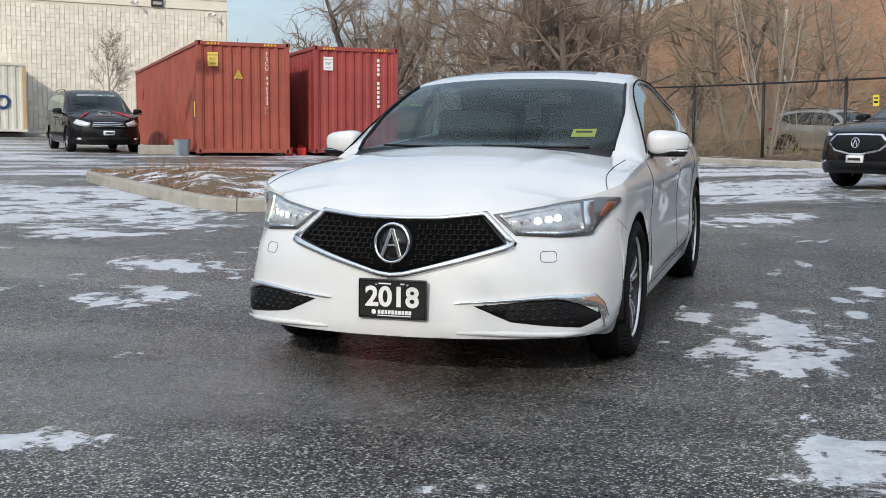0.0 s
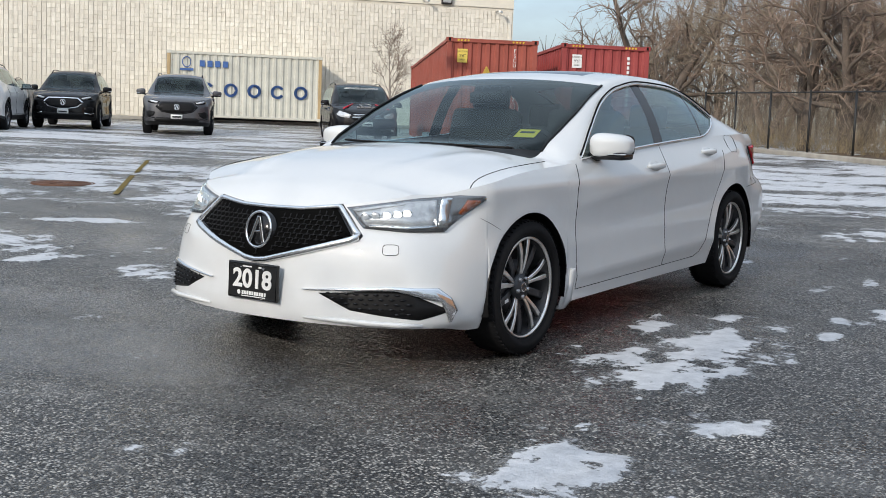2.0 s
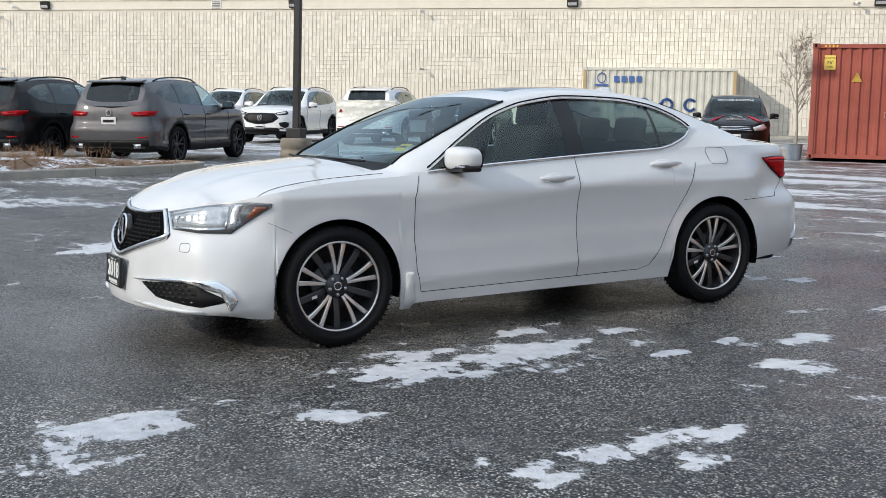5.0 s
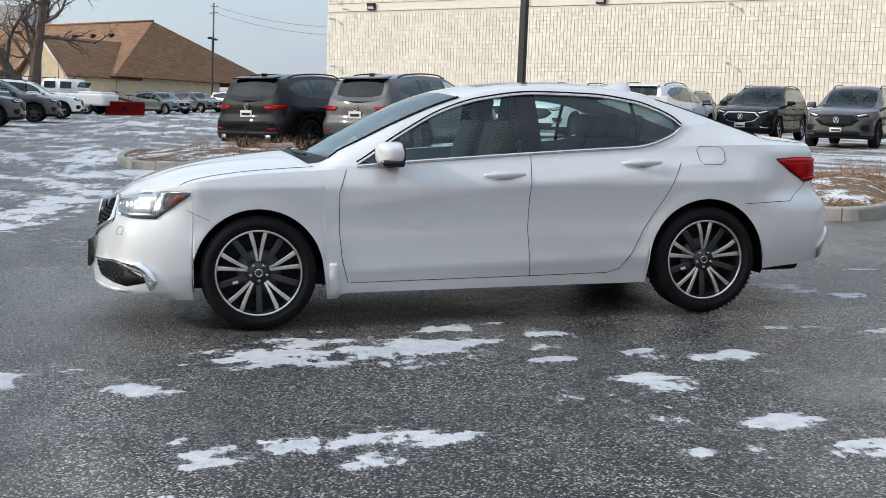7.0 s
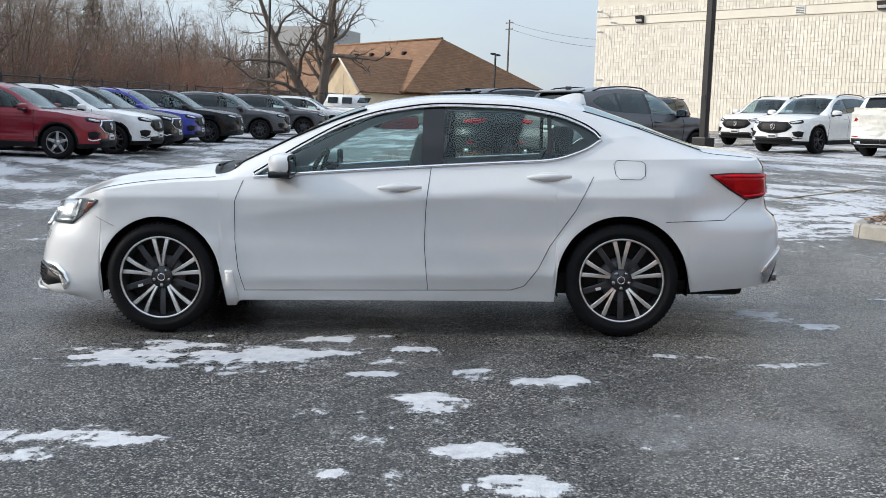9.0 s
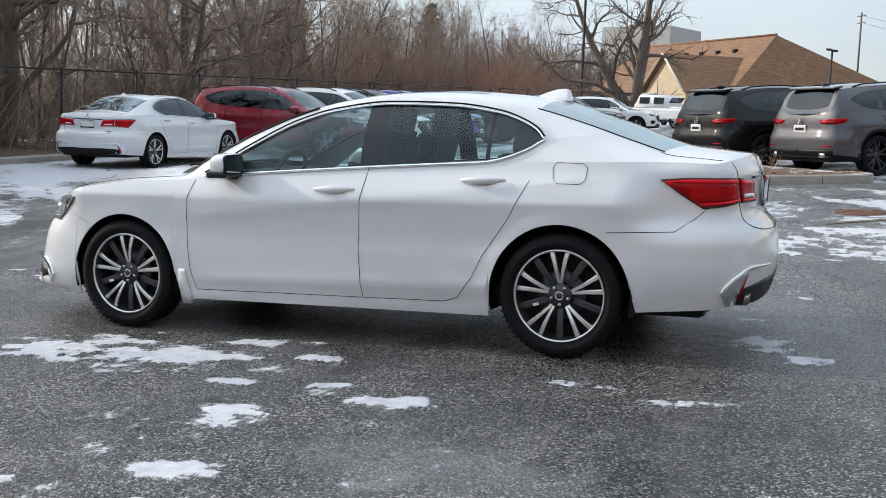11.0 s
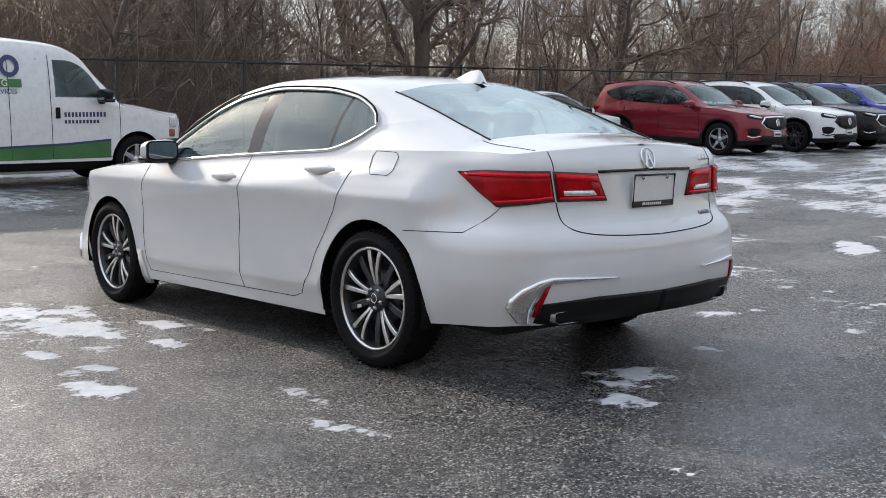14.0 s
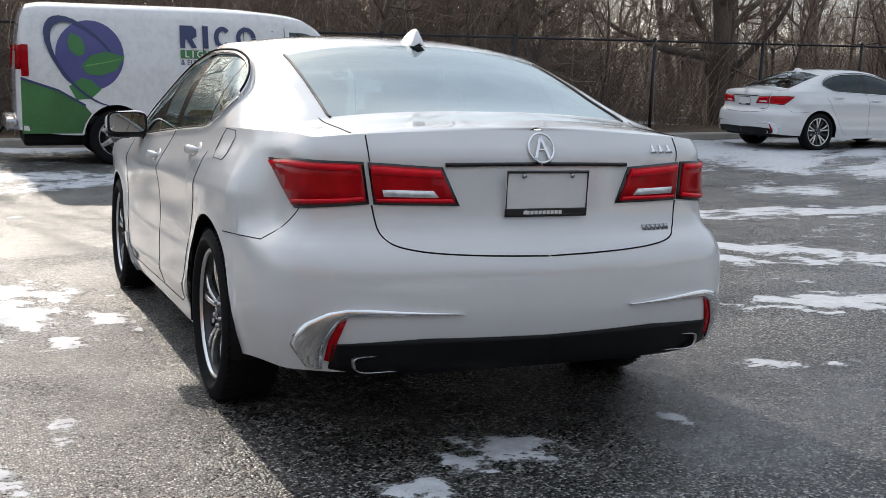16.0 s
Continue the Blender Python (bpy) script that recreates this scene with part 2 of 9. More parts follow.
class Shell:
    """The skin of a car whose nose points to -y: a plan outline swept up a profile, and a lofted upper part above it."""

    def __init__(self, plan, front, side, rear, top, low, arches, f_end, r_start):
        self.front, self.side, self.rear, self.top_z, self.low_z, self.arches = front, side, rear, top, low, arches
        self.f_end, self.r_start = f_end, r_start
        self.crease = None
        # the outline, from the middle of the nose along the left flank to the middle of the tail, evenly spaced
        q = []
        n = len(plan)
        for i in range(n - 1):
            p0 = plan[i - 1] if i else (-plan[1][0], plan[1][1])
            p1, p2 = plan[i], plan[i + 1]
            p3 = plan[i + 2] if i + 2 < n else (-plan[-2][0], plan[-2][1])
            for k in range(24):
                t = k / 24
                q.append(tuple(0.5 * (2 * b + (c - a) * t + (2 * a - 5 * b + 4 * c - d) * t * t + (3 * b - a - 3 * c + d) * t ** 3) for a, b, c, d in zip(p0, p1, p2, p3)))
        q.append(plan[-1])
        self.q = np.array(q)
        self.l = np.concatenate(([0], np.cumsum(np.hypot(*np.diff(self.q, axis=0).T))))
        self.S = float(self.l[-1])
        self.mid = int(np.argmax(self.q[:, 0]))

    def base(self, s):
        a = abs(s)
        x, y = np.interp(a, self.l, self.q[:, 0]), np.interp(a, self.l, self.q[:, 1])
        h = 0.012
        b0, b1 = max(0, a - h), min(self.S, a + h)
        tx = np.interp(b1, self.l, self.q[:, 0]) - np.interp(b0, self.l, self.q[:, 0])
        ty = np.interp(b1, self.l, self.q[:, 1]) - np.interp(b0, self.l, self.q[:, 1])
        if a < h:
            tx, ty = 1, 0
        if a > self.S - h:
            tx, ty = -1, 0
        k = math.hypot(tx, ty)
        g = -1 if s < 0 else 1
        return g * x, float(y), g * ty / k, -tx / k

    def off(self, y, z):
        f = 1 - step(self.f_end - 0.35, self.f_end + 0.05, y)
        r = step(self.r_start - 0.05, self.r_start + 0.3, y)
        return self.front(z) * f + self.rear(z) * r + self.side(z) * (1 - f - r) + (self.crease(y, z) if self.crease else 0.0)

    def at(self, s, z, out=0.0):
        x, y, nx, ny = self.base(s)
        d = self.off(y, z) + out
        return x + nx * d, y + ny * d, z

    def sx(self, x):
        """The place on the outline's nose over x."""
        return math.copysign(float(np.interp(abs(x), self.q[:self.mid, 0], self.l[:self.mid])), x)

    def sr(self, x):
        """The place on the outline's tail over x."""
        return math.copysign(float(np.interp(-abs(x), -self.q[self.mid:, 0], self.l[self.mid:])), x)

    def sy(self, y):
        return float(np.interp(y, self.q[:, 1], self.l))

    def low(self, s):
        y = self.base(s)[1]
        z = self.low_z(y)
        for yc, zc, r in self.arches:
            if abs(y - yc) < r:
                z = max(z, zc + math.sqrt(r * r - (y - yc) ** 2))
        return z

    def top(self, s):
        x, y = self.base(s)[:2]
        return self.top_z(abs(x), y)

    def stations(self, gap):
        out = set(np.linspace(0, self.S, int(self.S / gap) + 1).round(4))
        for yc, zc, r in self.arches:
            for k in range(33):
                out.add(round(self.sy(yc - r * math.cos(math.pi * k / 32)), 4))
            zl = self.low_z(yc)
            w = math.sqrt(max(0, r * r - (zl - zc) ** 2))
            out |= {round(self.sy(yc - w), 4), round(self.sy(yc + w), 4)}
        out = sorted(out)
        return [s for i, s in enumerate(out) if i == 0 or s - out[i - 1] > 0.0025]


def sedan_shell():
    plan = [(0, -.985), (.25, -.968), (.46, -.92), (.62, -.858), (.77, -.765), (.856, -.63), (.900, -.47), (.918, -.28), (.926, 0), (.926, .5), (.924, 1.5),
            (.926, 2.3), (.930, 2.78), (.914, 3.15), (.886, 3.42), (.842, 3.59), (.75, 3.695), (.6, 3.755), (.35, 3.805), (0, 3.825)]
    front = curve((.15, -.10), (.205, -.05), (.235, -.005), (.28, 0), (.43, -.02), (.55, -.045), (.62, -.072), (.67, -.102), (.72, -.130), (.80, -.165), (.9, -.20))
    side = curve((.15, -.075), (.19, -.045), (.22, -.035), (.27, -.028), (.35, -.012), (.5, -.006), (.62, -.012), (.74, -.008), (.82, -.004), (.87, -.02), (.93, -.05), (1.0, -.085), (1.1, -.12))
    rear = curve((.2, -.09), (.3, -.045), (.42, -.01), (.5, 0), (.62, -.004), (.69, -.03), (.74, -.075), (.80, -.09), (.95, -.10), (.99, -.102), (1.06, -.14), (1.1, -.16))
    belt = curve((-.75, .785), (-.5, .830), (-.35, .862), (0, .905), (.5, .93), (.87, .955), (1.65, 1.0), (2.33, 1.03), (2.8, 1.05), (3.3, 1.05), (3.6, 1.045))
    nose = curve((0, .738), (.2, .742), (.42, .760), (.6, .784), (.72, .802), (.8, .815))

    def top(x, y):
        if y < -.3:
            return mix(nose(x), belt(y), step(-.75, -.45, y))
        if y > 3.3:
            return mix(belt(y), 1.072 - .03 * (x / .8) ** 2, step(3.4, 3.7, y))
        return belt(y)
    low = curve((-1, .232), (-.7, .225), (-.42, .185), (.3, .175), (.42, .165), (.5, .2), (2.3, .205), (2.5, .205), (3.1, .26), (3.5, .285), (3.7, .30), (3.9, .30))
    sh = Shell(plan, front, side, rear, top, low, ((0, .335, .372), (2.776, .335, .385)), -.35, 3.1)

    def crease(y, z):
        """The rising line along the doors and the sharper fold above the sill."""
        on = step(.25, .8, y) * (1 - step(2.75, 3.1, y))
        d = z - (.715 + .10 * (y - .51))
        a = .016 * math.exp(-abs(d) / (.13 if d > 0 else .07))
        e = z - (.335 + .02 * (y - .5))
        b = .014 * math.exp(-abs(e) / (.06 if e > 0 else .05))
        lip = 0.0
        for yc, zc, r in ((0, .335, .372), (2.776, .335, .385)):
            q = math.hypot(y - yc, z - zc) - r
            if z > .25 and q < .12:
                lip = max(lip, .007 * math.exp(-(q / .06) ** 2))
        return (a + b) * on + lip
    sh.crease = crease
    return sh
def mesh_of(name, verts, faces, material, normals=None, smooth=True):
    me = bpy.data.meshes.new(name)
    me.from_pydata([tuple(v) for v in verts], [], faces)
    me.materials.append(material)
    me.shade_smooth() if smooth else None
    if normals is not None:
        me.normals_split_custom_set_from_vertices([tuple(n) for n in normals])
    return me


def part(name, bm, material, parent, label=""):
    """Links a bmesh (or a mesh) as one object under its thing or part."""
    if isinstance(bm, bmesh.types.BMesh):
        me = bpy.data.meshes.new(name)
        bm.to_mesh(me)
        bm.free()
        me.materials.append(material)
    else:
        me = bm
    ob = new(name, me)
    ob.parent = parent
    return tagged(ob, label)


def thing(name, m, label, category, group=""):
    ob = new(name)
    ob.empty_display_size = 0.1
    ob.matrix_world = m
    return tagged(ob, label, category, group)


def smooth_all(bm):
    for f in bm.faces:
        f.smooth = True
    return bm


def bm_box(sx, sy, sz, at=(0, 0, 0), bevel=0.0, seg=2, turn=None, bm=None):
    bm = bm or bmesh.new()
    m = Matrix.Translation(at) @ (turn or Matrix()) @ Matrix.Diagonal((sx, sy, sz, 1))
    made = bmesh.ops.create_cube(bm, size=1, matrix=m)["verts"]
    if bevel:
        edges = list({e for v in made for e in v.link_edges})
        bmesh.ops.bevel(bm, geom=edges, offset=bevel, segments=seg, affect="EDGES", profile=0.6)
    return bm


def bm_lathe(profile, n=32, axis="x", at=(0, 0, 0), bm=None):
    """Turns (along, radius) pairs round an axis."""
    bm = bm or bmesh.new()
    rings = []
    for a, r in profile:
        ring = []
        for k in range(n):
            c, s = r * math.cos(2 * math.pi * k / n), r * math.sin(2 * math.pi * k / n)
            p = {"x": (a, c, s), "y": (c, a, s), "z": (c, s, a)}[axis]
            ring.append(bm.verts.new((p[0] + at[0], p[1] + at[1], p[2] + at[2])))
        rings.append(ring)
    for r0, r1 in zip(rings, rings[1:]):
        for k in range(n):
            f = bm.faces.new((r0[k], r0[(k + 1) % n], r1[(k + 1) % n], r1[k]))
            f.smooth = True
    return bm


def bm_tube(points, r, n=6, bm=None, closed=False, flat=1.0):
    """A round bar along points; flat squeezes it across."""
    bm = bm or bmesh.new()
    pts = [Vector(p) for p in points]
    rings = []
    m = len(pts)
    for i, p in enumerate(pts):
        a, b = (pts[i - 1], pts[(i + 1) % m]) if closed else (pts[max(0, i - 1)], pts[min(m - 1, i + 1)])
        t = (b - a).normalized() if (b - a).length > 1e-9 else Vector((0, 0, 1))
        u = t.cross(Vector((0, 0, 1)))
        u = u.normalized() if u.length > 1e-3 else Vector((1, 0, 0))
        w = u.cross(t)
        rr = r[i] if isinstance(r, (list, tuple)) else r
        rings.append([bm.verts.new(p + u * (rr * flat * math.cos(2 * math.pi * k / n)) + w * (rr * math.sin(2 * math.pi * k / n))) for k in range(n)])
    for i in range(m if closed else m - 1):
        a, b = rings[i], rings[(i + 1) % m]
        for k in range(n):
            f = bm.faces.new((a[k], a[(k + 1) % n], b[(k + 1) % n], b[k]))
            f.smooth = True
    if not closed:
        bm.faces.new(rings[0][::-1])
        bm.faces.new(rings[-1])
    return bm


def bm_patch(shell, poly, out=0.003, depth=0.01, cell=0.05, bm=None):
    """A plate that lies on the lower skin of a car: poly holds (s, z) corners; out is how far it stands proud."""
    src = bmesh.new()
    src.faces.new([src.verts.new((s, z, 0)) for s, z in poly])
    lo = [min(p[i] for p in poly) for i in (0, 1)]
    hi = [max(p[i] for p in poly) for i in (0, 1)]
    for i in (0, 1):
        for k in range(1, int((hi[i] - lo[i]) / cell) + 1):
            co = [0, 0, 0]
            no = [0, 0, 0]
            co[i], no[i] = lo[i] + k * cell, 1
            bmesh.ops.bisect_plane(src, geom=src.verts[:] + src.edges[:] + src.faces[:], plane_co=co, plane_no=no)
    bmesh.ops.triangulate(src, faces=[f for f in src.faces if len(f.verts) > 4])
    bm = bm or bmesh.new()
    up, down = {}, {}
    for v in src.verts:
        up[v] = bm.verts.new(shell.at(v.co.x, v.co.y, out))
        down[v] = bm.verts.new(shell.at(v.co.x, v.co.y, out - depth))
    for f in src.faces:
        n = bm.faces.new([up[v] for v in f.verts])
        n.smooth = True
    for e in src.edges:
        if len(e.link_faces) == 1:
            a, b = e.verts
            bm.faces.new((up[a], up[b], down[b], down[a]))
    src.free()
    bmesh.ops.recalc_face_normals(bm, faces=bm.faces[:])
    return bm


def bm_strip(shell, pairs, out=0.01, depth=0.012, cuts=5):
    """A narrow trim bar on the lower skin: pairs of ((s, z), (s, z)) give its two edges along its length."""
    bm = bmesh.new()
    rows = []
    fine = []
    for (a, b), (c, d) in zip(pairs, pairs[1:]):
        for k in range(cuts):
            t = k / cuts
            fine.append(((mix(a[0], c[0], t), mix(a[1], c[1], t)), (mix(b[0], d[0], t), mix(b[1], d[1], t))))
    fine.append(pairs[-1])
    for a, b in fine:
        rows.append([bm.verts.new(shell.at(mix(a[0], b[0], f), mix(a[1], b[1], f), o)) for f, o in ((0, out - depth), (0, out * .7), (.25, out), (.75, out), (1, out * .7), (1, out - depth))])
    for p, q in zip(rows, rows[1:]):
        for k in range(5):
            bm.faces.new((p[k], p[k + 1], q[k + 1], q[k])).smooth = 0 < k < 4
    bmesh.ops.recalc_face_normals(bm, faces=bm.faces[:])
    return bm


def text_mesh(name, text, size, material, depth=0.002, align="CENTER", bold=0.0):
    cu = bpy.data.curves.new(name, "FONT")
    cu.body, cu.size, cu.extrude, cu.align_x, cu.align_y = text, size, depth, align, "CENTER"
    cu.offset = bold
    ob = bpy.data.objects.new(name, cu)
    scene.collection.objects.link(ob)
    me = bpy.data.meshes.new_from_object(ob.evaluated_get(bpy.context.evaluated_depsgraph_get()))
    bpy.data.objects.remove(ob)
    me.name = name
    me.materials.clear()
    me.materials.append(material)
    return me


def grid_normals(P):
    """Smooth normals of a grid of points (n, m, 3)."""
    a = np.gradient(P, axis=0)
    b = np.gradient(P, axis=1)
    n = np.cross(a, b)
    k = np.linalg.norm(n, axis=2, keepdims=True)
    return n / np.maximum(k, 1e-9)


def skin(P, groups, parent, key, materials, labels, flip=False):
    """Splits the grid P (n, m, 3) into parts: key(i, j) names the part of each cell."""
    n, m = P.shape[:2]
    nor = grid_normals(P)
    if flip:
        nor = -nor
    cells = {}
    for i in range(n - 1):
        for j in range(m - 1):
            k = key(i, j)
            if k:
                cells.setdefault(k, []).append((i, j))
    made = {}
    for k, fs in cells.items():
        ids, verts, norms, faces = {}, [], [], []

        def vid(i, j):
            if (i, j) not in ids:
                ids[i, j] = len(verts)
                verts.append(P[i, j])
                norms.append(nor[i, j])
            return ids[i, j]
        for i, j in fs:
            q = [vid(i, j), vid(i + 1, j), vid(i + 1, j + 1), vid(i, j + 1)]
            faces.append(q[::-1] if flip else q)
        name = k.split(":")[0]
        made[k] = part(name, mesh_of(name, verts, faces, materials(k), norms), None, parent, labels.get(k, ""))
    return made


def car_skin(sp, parent, materials, labels, gap=0.03, rows=18):
    """The painted and glazed skin of a car from its numbers sp; returns the parts by key."""
    sh = sp["shell"]
    st = sh.stations(gap)
    extra = [sh.sy(y) for y in sp.get("cuts", ())]
    st = sorted(set(st) | set(round(e, 4) for e in extra))
    S = [-s for s in reversed(st) if s > 0] + st
    made = {}
    P = np.zeros((len(S), rows, 3))
    for i, s in enumerate(S):
        lo, hi = sh.low(s), sh.top(s)
        for j in range(rows):
            P[i, j] = sh.at(s, mix(lo, hi, j / (rows - 1)))
    ys = [sh.base(s)[1] for s in S]

    def low_key(i, j):
        c = P[i:i + 2, j:j + 2].reshape(4, 3).mean(0)
        side = ":left" if c[0] > 0 else ":right"
        k = sp["panel"](abs(c[0]), c[1], c[2])
        return k + side if k in sp["sided"] else k
    made.update(skin(P, None, parent, low_key, materials, labels))
    # upper part: each row runs from the left flank over the middle to the right flank
    M = 22
    Q = np.zeros((len(st), 2 * M - 1, 3))
    lim = []
    for i, s in enumerate(st):
        bx, by, bz = sh.at(s, sh.top(s))
        bow = sp["bow"](by)
        zc = sp["centre"](by - bow)
        g = sp["house"](by)
        xr = min(sp["rail_x"](by), 0.82 * bx)

        def deck(x):
            return bz + (zc - bz) * (1 - min(1, x / max(bx, 1e-4)) ** 2.3)
        zr = mix(deck(xr), sp["rail_z"](by), g)
        lo, hi = sp["win_lo"](by), sp["win_hi"](by)
        v0 = min(0.95, max(0.02, (lo - bz) / max(zr - bz, 0.02)))
        v1 = min(0.985, max(v0 + 0.003, (hi - bz) / max(zr - bz, 0.02)))
        lim.append(hi - lo)
        vs = [0, v0 * 0.5, v0] + [mix(v0, v1, k / 4) for k in range(1, 5)] + [mix(v1, 1, 0.5)]
        row = []
        for v in vs:
            x = mix(bx, xr, v) + 0.03 * g * math.sin(math.pi * v)
            row.append((x, by, mix(deck(mix(bx, xr, v)), mix(bz, zr, v), g)))
        n2 = M - len(vs)
        for j in range(n2):
            f = 1 - j / (n2 - 1)
            x = xr * f
            z = mix(deck(x), zc - (zc - zr) * f ** sp.get("crown", 2.4), g) + sp["bump"](x, by)
            row.append((x, by - bow * (1 - f * f), z))
        for j, p in enumerate(row):
            Q[i, j] = p
            Q[i, 2 * M - 2 - j] = (-p[0], p[1], p[2])

    def up_key(i, j):
        side, k = (":left", j) if j < M - 1 else (":right", 2 * M - 3 - j)
        y = 0.5 * (sh.base(st[i])[1] + sh.base(st[i + 1])[1])
        name = sp["upper"](y, k, abs(Q[i:i + 2, j:j + 2, 0].mean()), min(lim[i], lim[i + 1]))
        return name + side if name in sp["sided"] else name
    for k, ob in skin(Q, None, parent, up_key, materials, labels).items():
        if k in made:
            # the flank and the upper part of one panel become one mesh
            a, b = made[k].data, ob.data
            bm = bmesh.new()
            bm.from_mesh(a)
            bm.from_mesh(b)
            n = [tuple(v.vector) for v in a.vertex_normals] + [tuple(v.vector) for v in b.vertex_normals]
            ca = [tuple(c.vector) for c in a.corner_normals] + [tuple(c.vector) for c in b.corner_normals]
            bm.to_mesh(a)
            bm.free()
            a.normals_split_custom_set(ca)
            bpy.data.objects.remove(ob)
        else:
            made[k] = ob
    return made, (st, Q)
# ---- cars ----
def inside(poly, x, y):
    hit = False
    for (x0, y0), (x1, y1) in zip(poly, poly[1:] + poly[:1]):
        if (y0 > y) != (y1 > y) and x < (x1 - x0) * (y - y0) / (y1 - y0) + x0:
            hit = not hit
    return hit


def wheel(parent, at, r, width, side, style, full=True):
    """A wheel whose axle lies along x; its face looks to +x for side 1."""
    w = new("wheel")
    w.parent = parent
    w.matrix_basis = Matrix.Translation(at) @ (Matrix() if side > 0 else Matrix.Rotation(math.pi, 4, "Z"))
    h = width / 2
    rr = style.get("rim", 0.695) * r
    n = 56 if full else 28
    prof = [(-h * .75, rr), (-h * .98, rr + .02), (-h, r - .045), (-h * .86, r - .012), (-h * .6, r), (h * .6, r), (h * .86, r - .012), (h, r - .045), (h * .99, rr + .025), (h * .8, rr + .002), (h * .7, rr - .004)]
    tyre = bm_lathe(prof, n)
    if full:
        # tread grooves and shoulder blocks
        for k in range(64):
            a = 2 * math.pi * k / 64
            for sx in (-1, 1):
                bm_box(.034, .010, .006, bm=tyre, turn=Matrix.Translation((sx * h * .72, r * .983 * math.cos(a), r * .983 * math.sin(a))) @ Matrix.Rotation(a - math.pi / 2, 4, "X"))
    part("tyre", tyre, RUBBER, w, "black rubber tyre")
    face = h * .62
    barrel = bm_lathe([(h * .78, rr + .001), (h * .72, rr - .008), (face - .005, rr - .014), (face - .03, rr - .024), (-h * .8, rr - .03)], n)
    part("rim", barrel, style["barrel"], w)
    back = bm_lathe([(-.02, rr - .03), (-.02, .001)], n)
    part("brake_shield", back, BLACK, w)
    disc = bm_lathe([(.0, r * .40), (.02, r * .40), (.02, r * .2)], n)
    part("brake_disc", disc, DISC_STEEL, w)
    lip = bm_lathe([(h * .70, rr - .001), (h * .80, rr - .001), (h * .80, rr - .012), (h * .70, rr - .014)], n)
    part("rim_lip", lip, style["bright"], w)

    def spoke(a0, r0, a1, r1, wa, wb, x0, x1, mat, thick=.02):
        bm = bmesh.new()
        ring = []
        for k in range(6):
            t = k / 5
            a, q = mix(a0, a1, t), mix(r0, r1, t)
            wd = mix(wa, wb, t) / 2
            x = mix(x0, x1, t) + .012 * math.sin(math.pi * t)
            c, s = math.cos(a), math.sin(a)
            ring.append([bm.verts.new((x + dx, q * c - dy * s, q * s + dy * c)) for dx, dy in ((-thick, -wd), (-.003, -wd), (0, -wd * .7), (0, wd * .7), (-.003, wd), (-thick, wd))])
        for p, q in zip(ring, ring[1:]):
            for k in range(5):
                f = bm.faces.new((p[k], p[k + 1], q[k + 1], q[k]))
        bmesh.ops.recalc_face_normals(bm, faces=bm.faces[:])
        part("spoke", bm, mat, w)
    rim_r = rr - .006
    for k in range(style["n"]):
        a = 2 * math.pi * k / style["n"] + math.pi / 2
        if style["kind"] == "pairs":
            for d in (-1, 1):
                spoke(a + d * .10, r * .17, a + d * .185, rim_r, r * .046, r * .082, face - .016, face, RIM_BRIGHT)
            b = a + math.pi / style["n"]
            spoke(b, r * .17, b, rim_r, r * .10, r * .115, face - .034, face - .018, RIM_DARK)
        elif style["kind"] == "twin":
            for d in (-1, 1):
                spoke(a + d * .16, r * .15, a + d * .24, rim_r, r * .07, r * .10, face - .02, face, style["bright"])
        else:
            spoke(a, r * .12, a, rim_r, r * .2, r * .15, face - .02, face, style["bright"])
    hub = bm_lathe([(face - .03, r * .20), (face - .008, r * .195), (face - .004, r * .10), (face, r * .085), (face + .004, r * .08), (face + .004, .0005)], 32 if full else 16)
    part("hub", hub, RIM_DARK if style["kind"] == "pairs" else style["bright"], w)
    if full:
        cap = bm_lathe([(face + .0045, r * .07), (face + .006, r * .062), (face + .0045, r * .055)], 24)
        part("hub_ring", cap, CHROME, w)
        for k in range(5):
            a = 2 * math.pi * (k + .5) / 5 + math.pi / 2
            c = (face - .006, r * .145 * math.cos(a), r * .145 * math.sin(a))
            part("lug_nut", bm_lathe([(0, .012), (.012, .010), (.013, .0005)], 6, at=c), SATIN, w)
        tag = bm_box(.002, .032, .016, (face - .012, -r * .40, -r * .16), turn=Matrix.Rotation(.25, 4, "X"))
        part("balance_weight", tag, SIGN_WHITE, w, "small white sticker on the spoke")
    return w


def seat(parent, x, y, z, w=.50):
    s = new("seat")
    s.parent = parent
    s.matrix_basis = Matrix.Translation((x, y, z))
    part("cushion", smooth_all(bm_box(w, .52, .16, (0, 0, .08), .05, 3)), INTERIOR, s)
    part("backrest", smooth_all(bm_box(w, .14, .62, (0, .32, .42), .05, 3, Matrix.Rotation(-.3, 4, "X"))), INTERIOR, s)
    part("headrest", smooth_all(bm_box(w * .52, .10, .17, (0, .45, .80), .04, 3, Matrix.Rotation(-.2, 4, "X"))), INTERIOR, s)


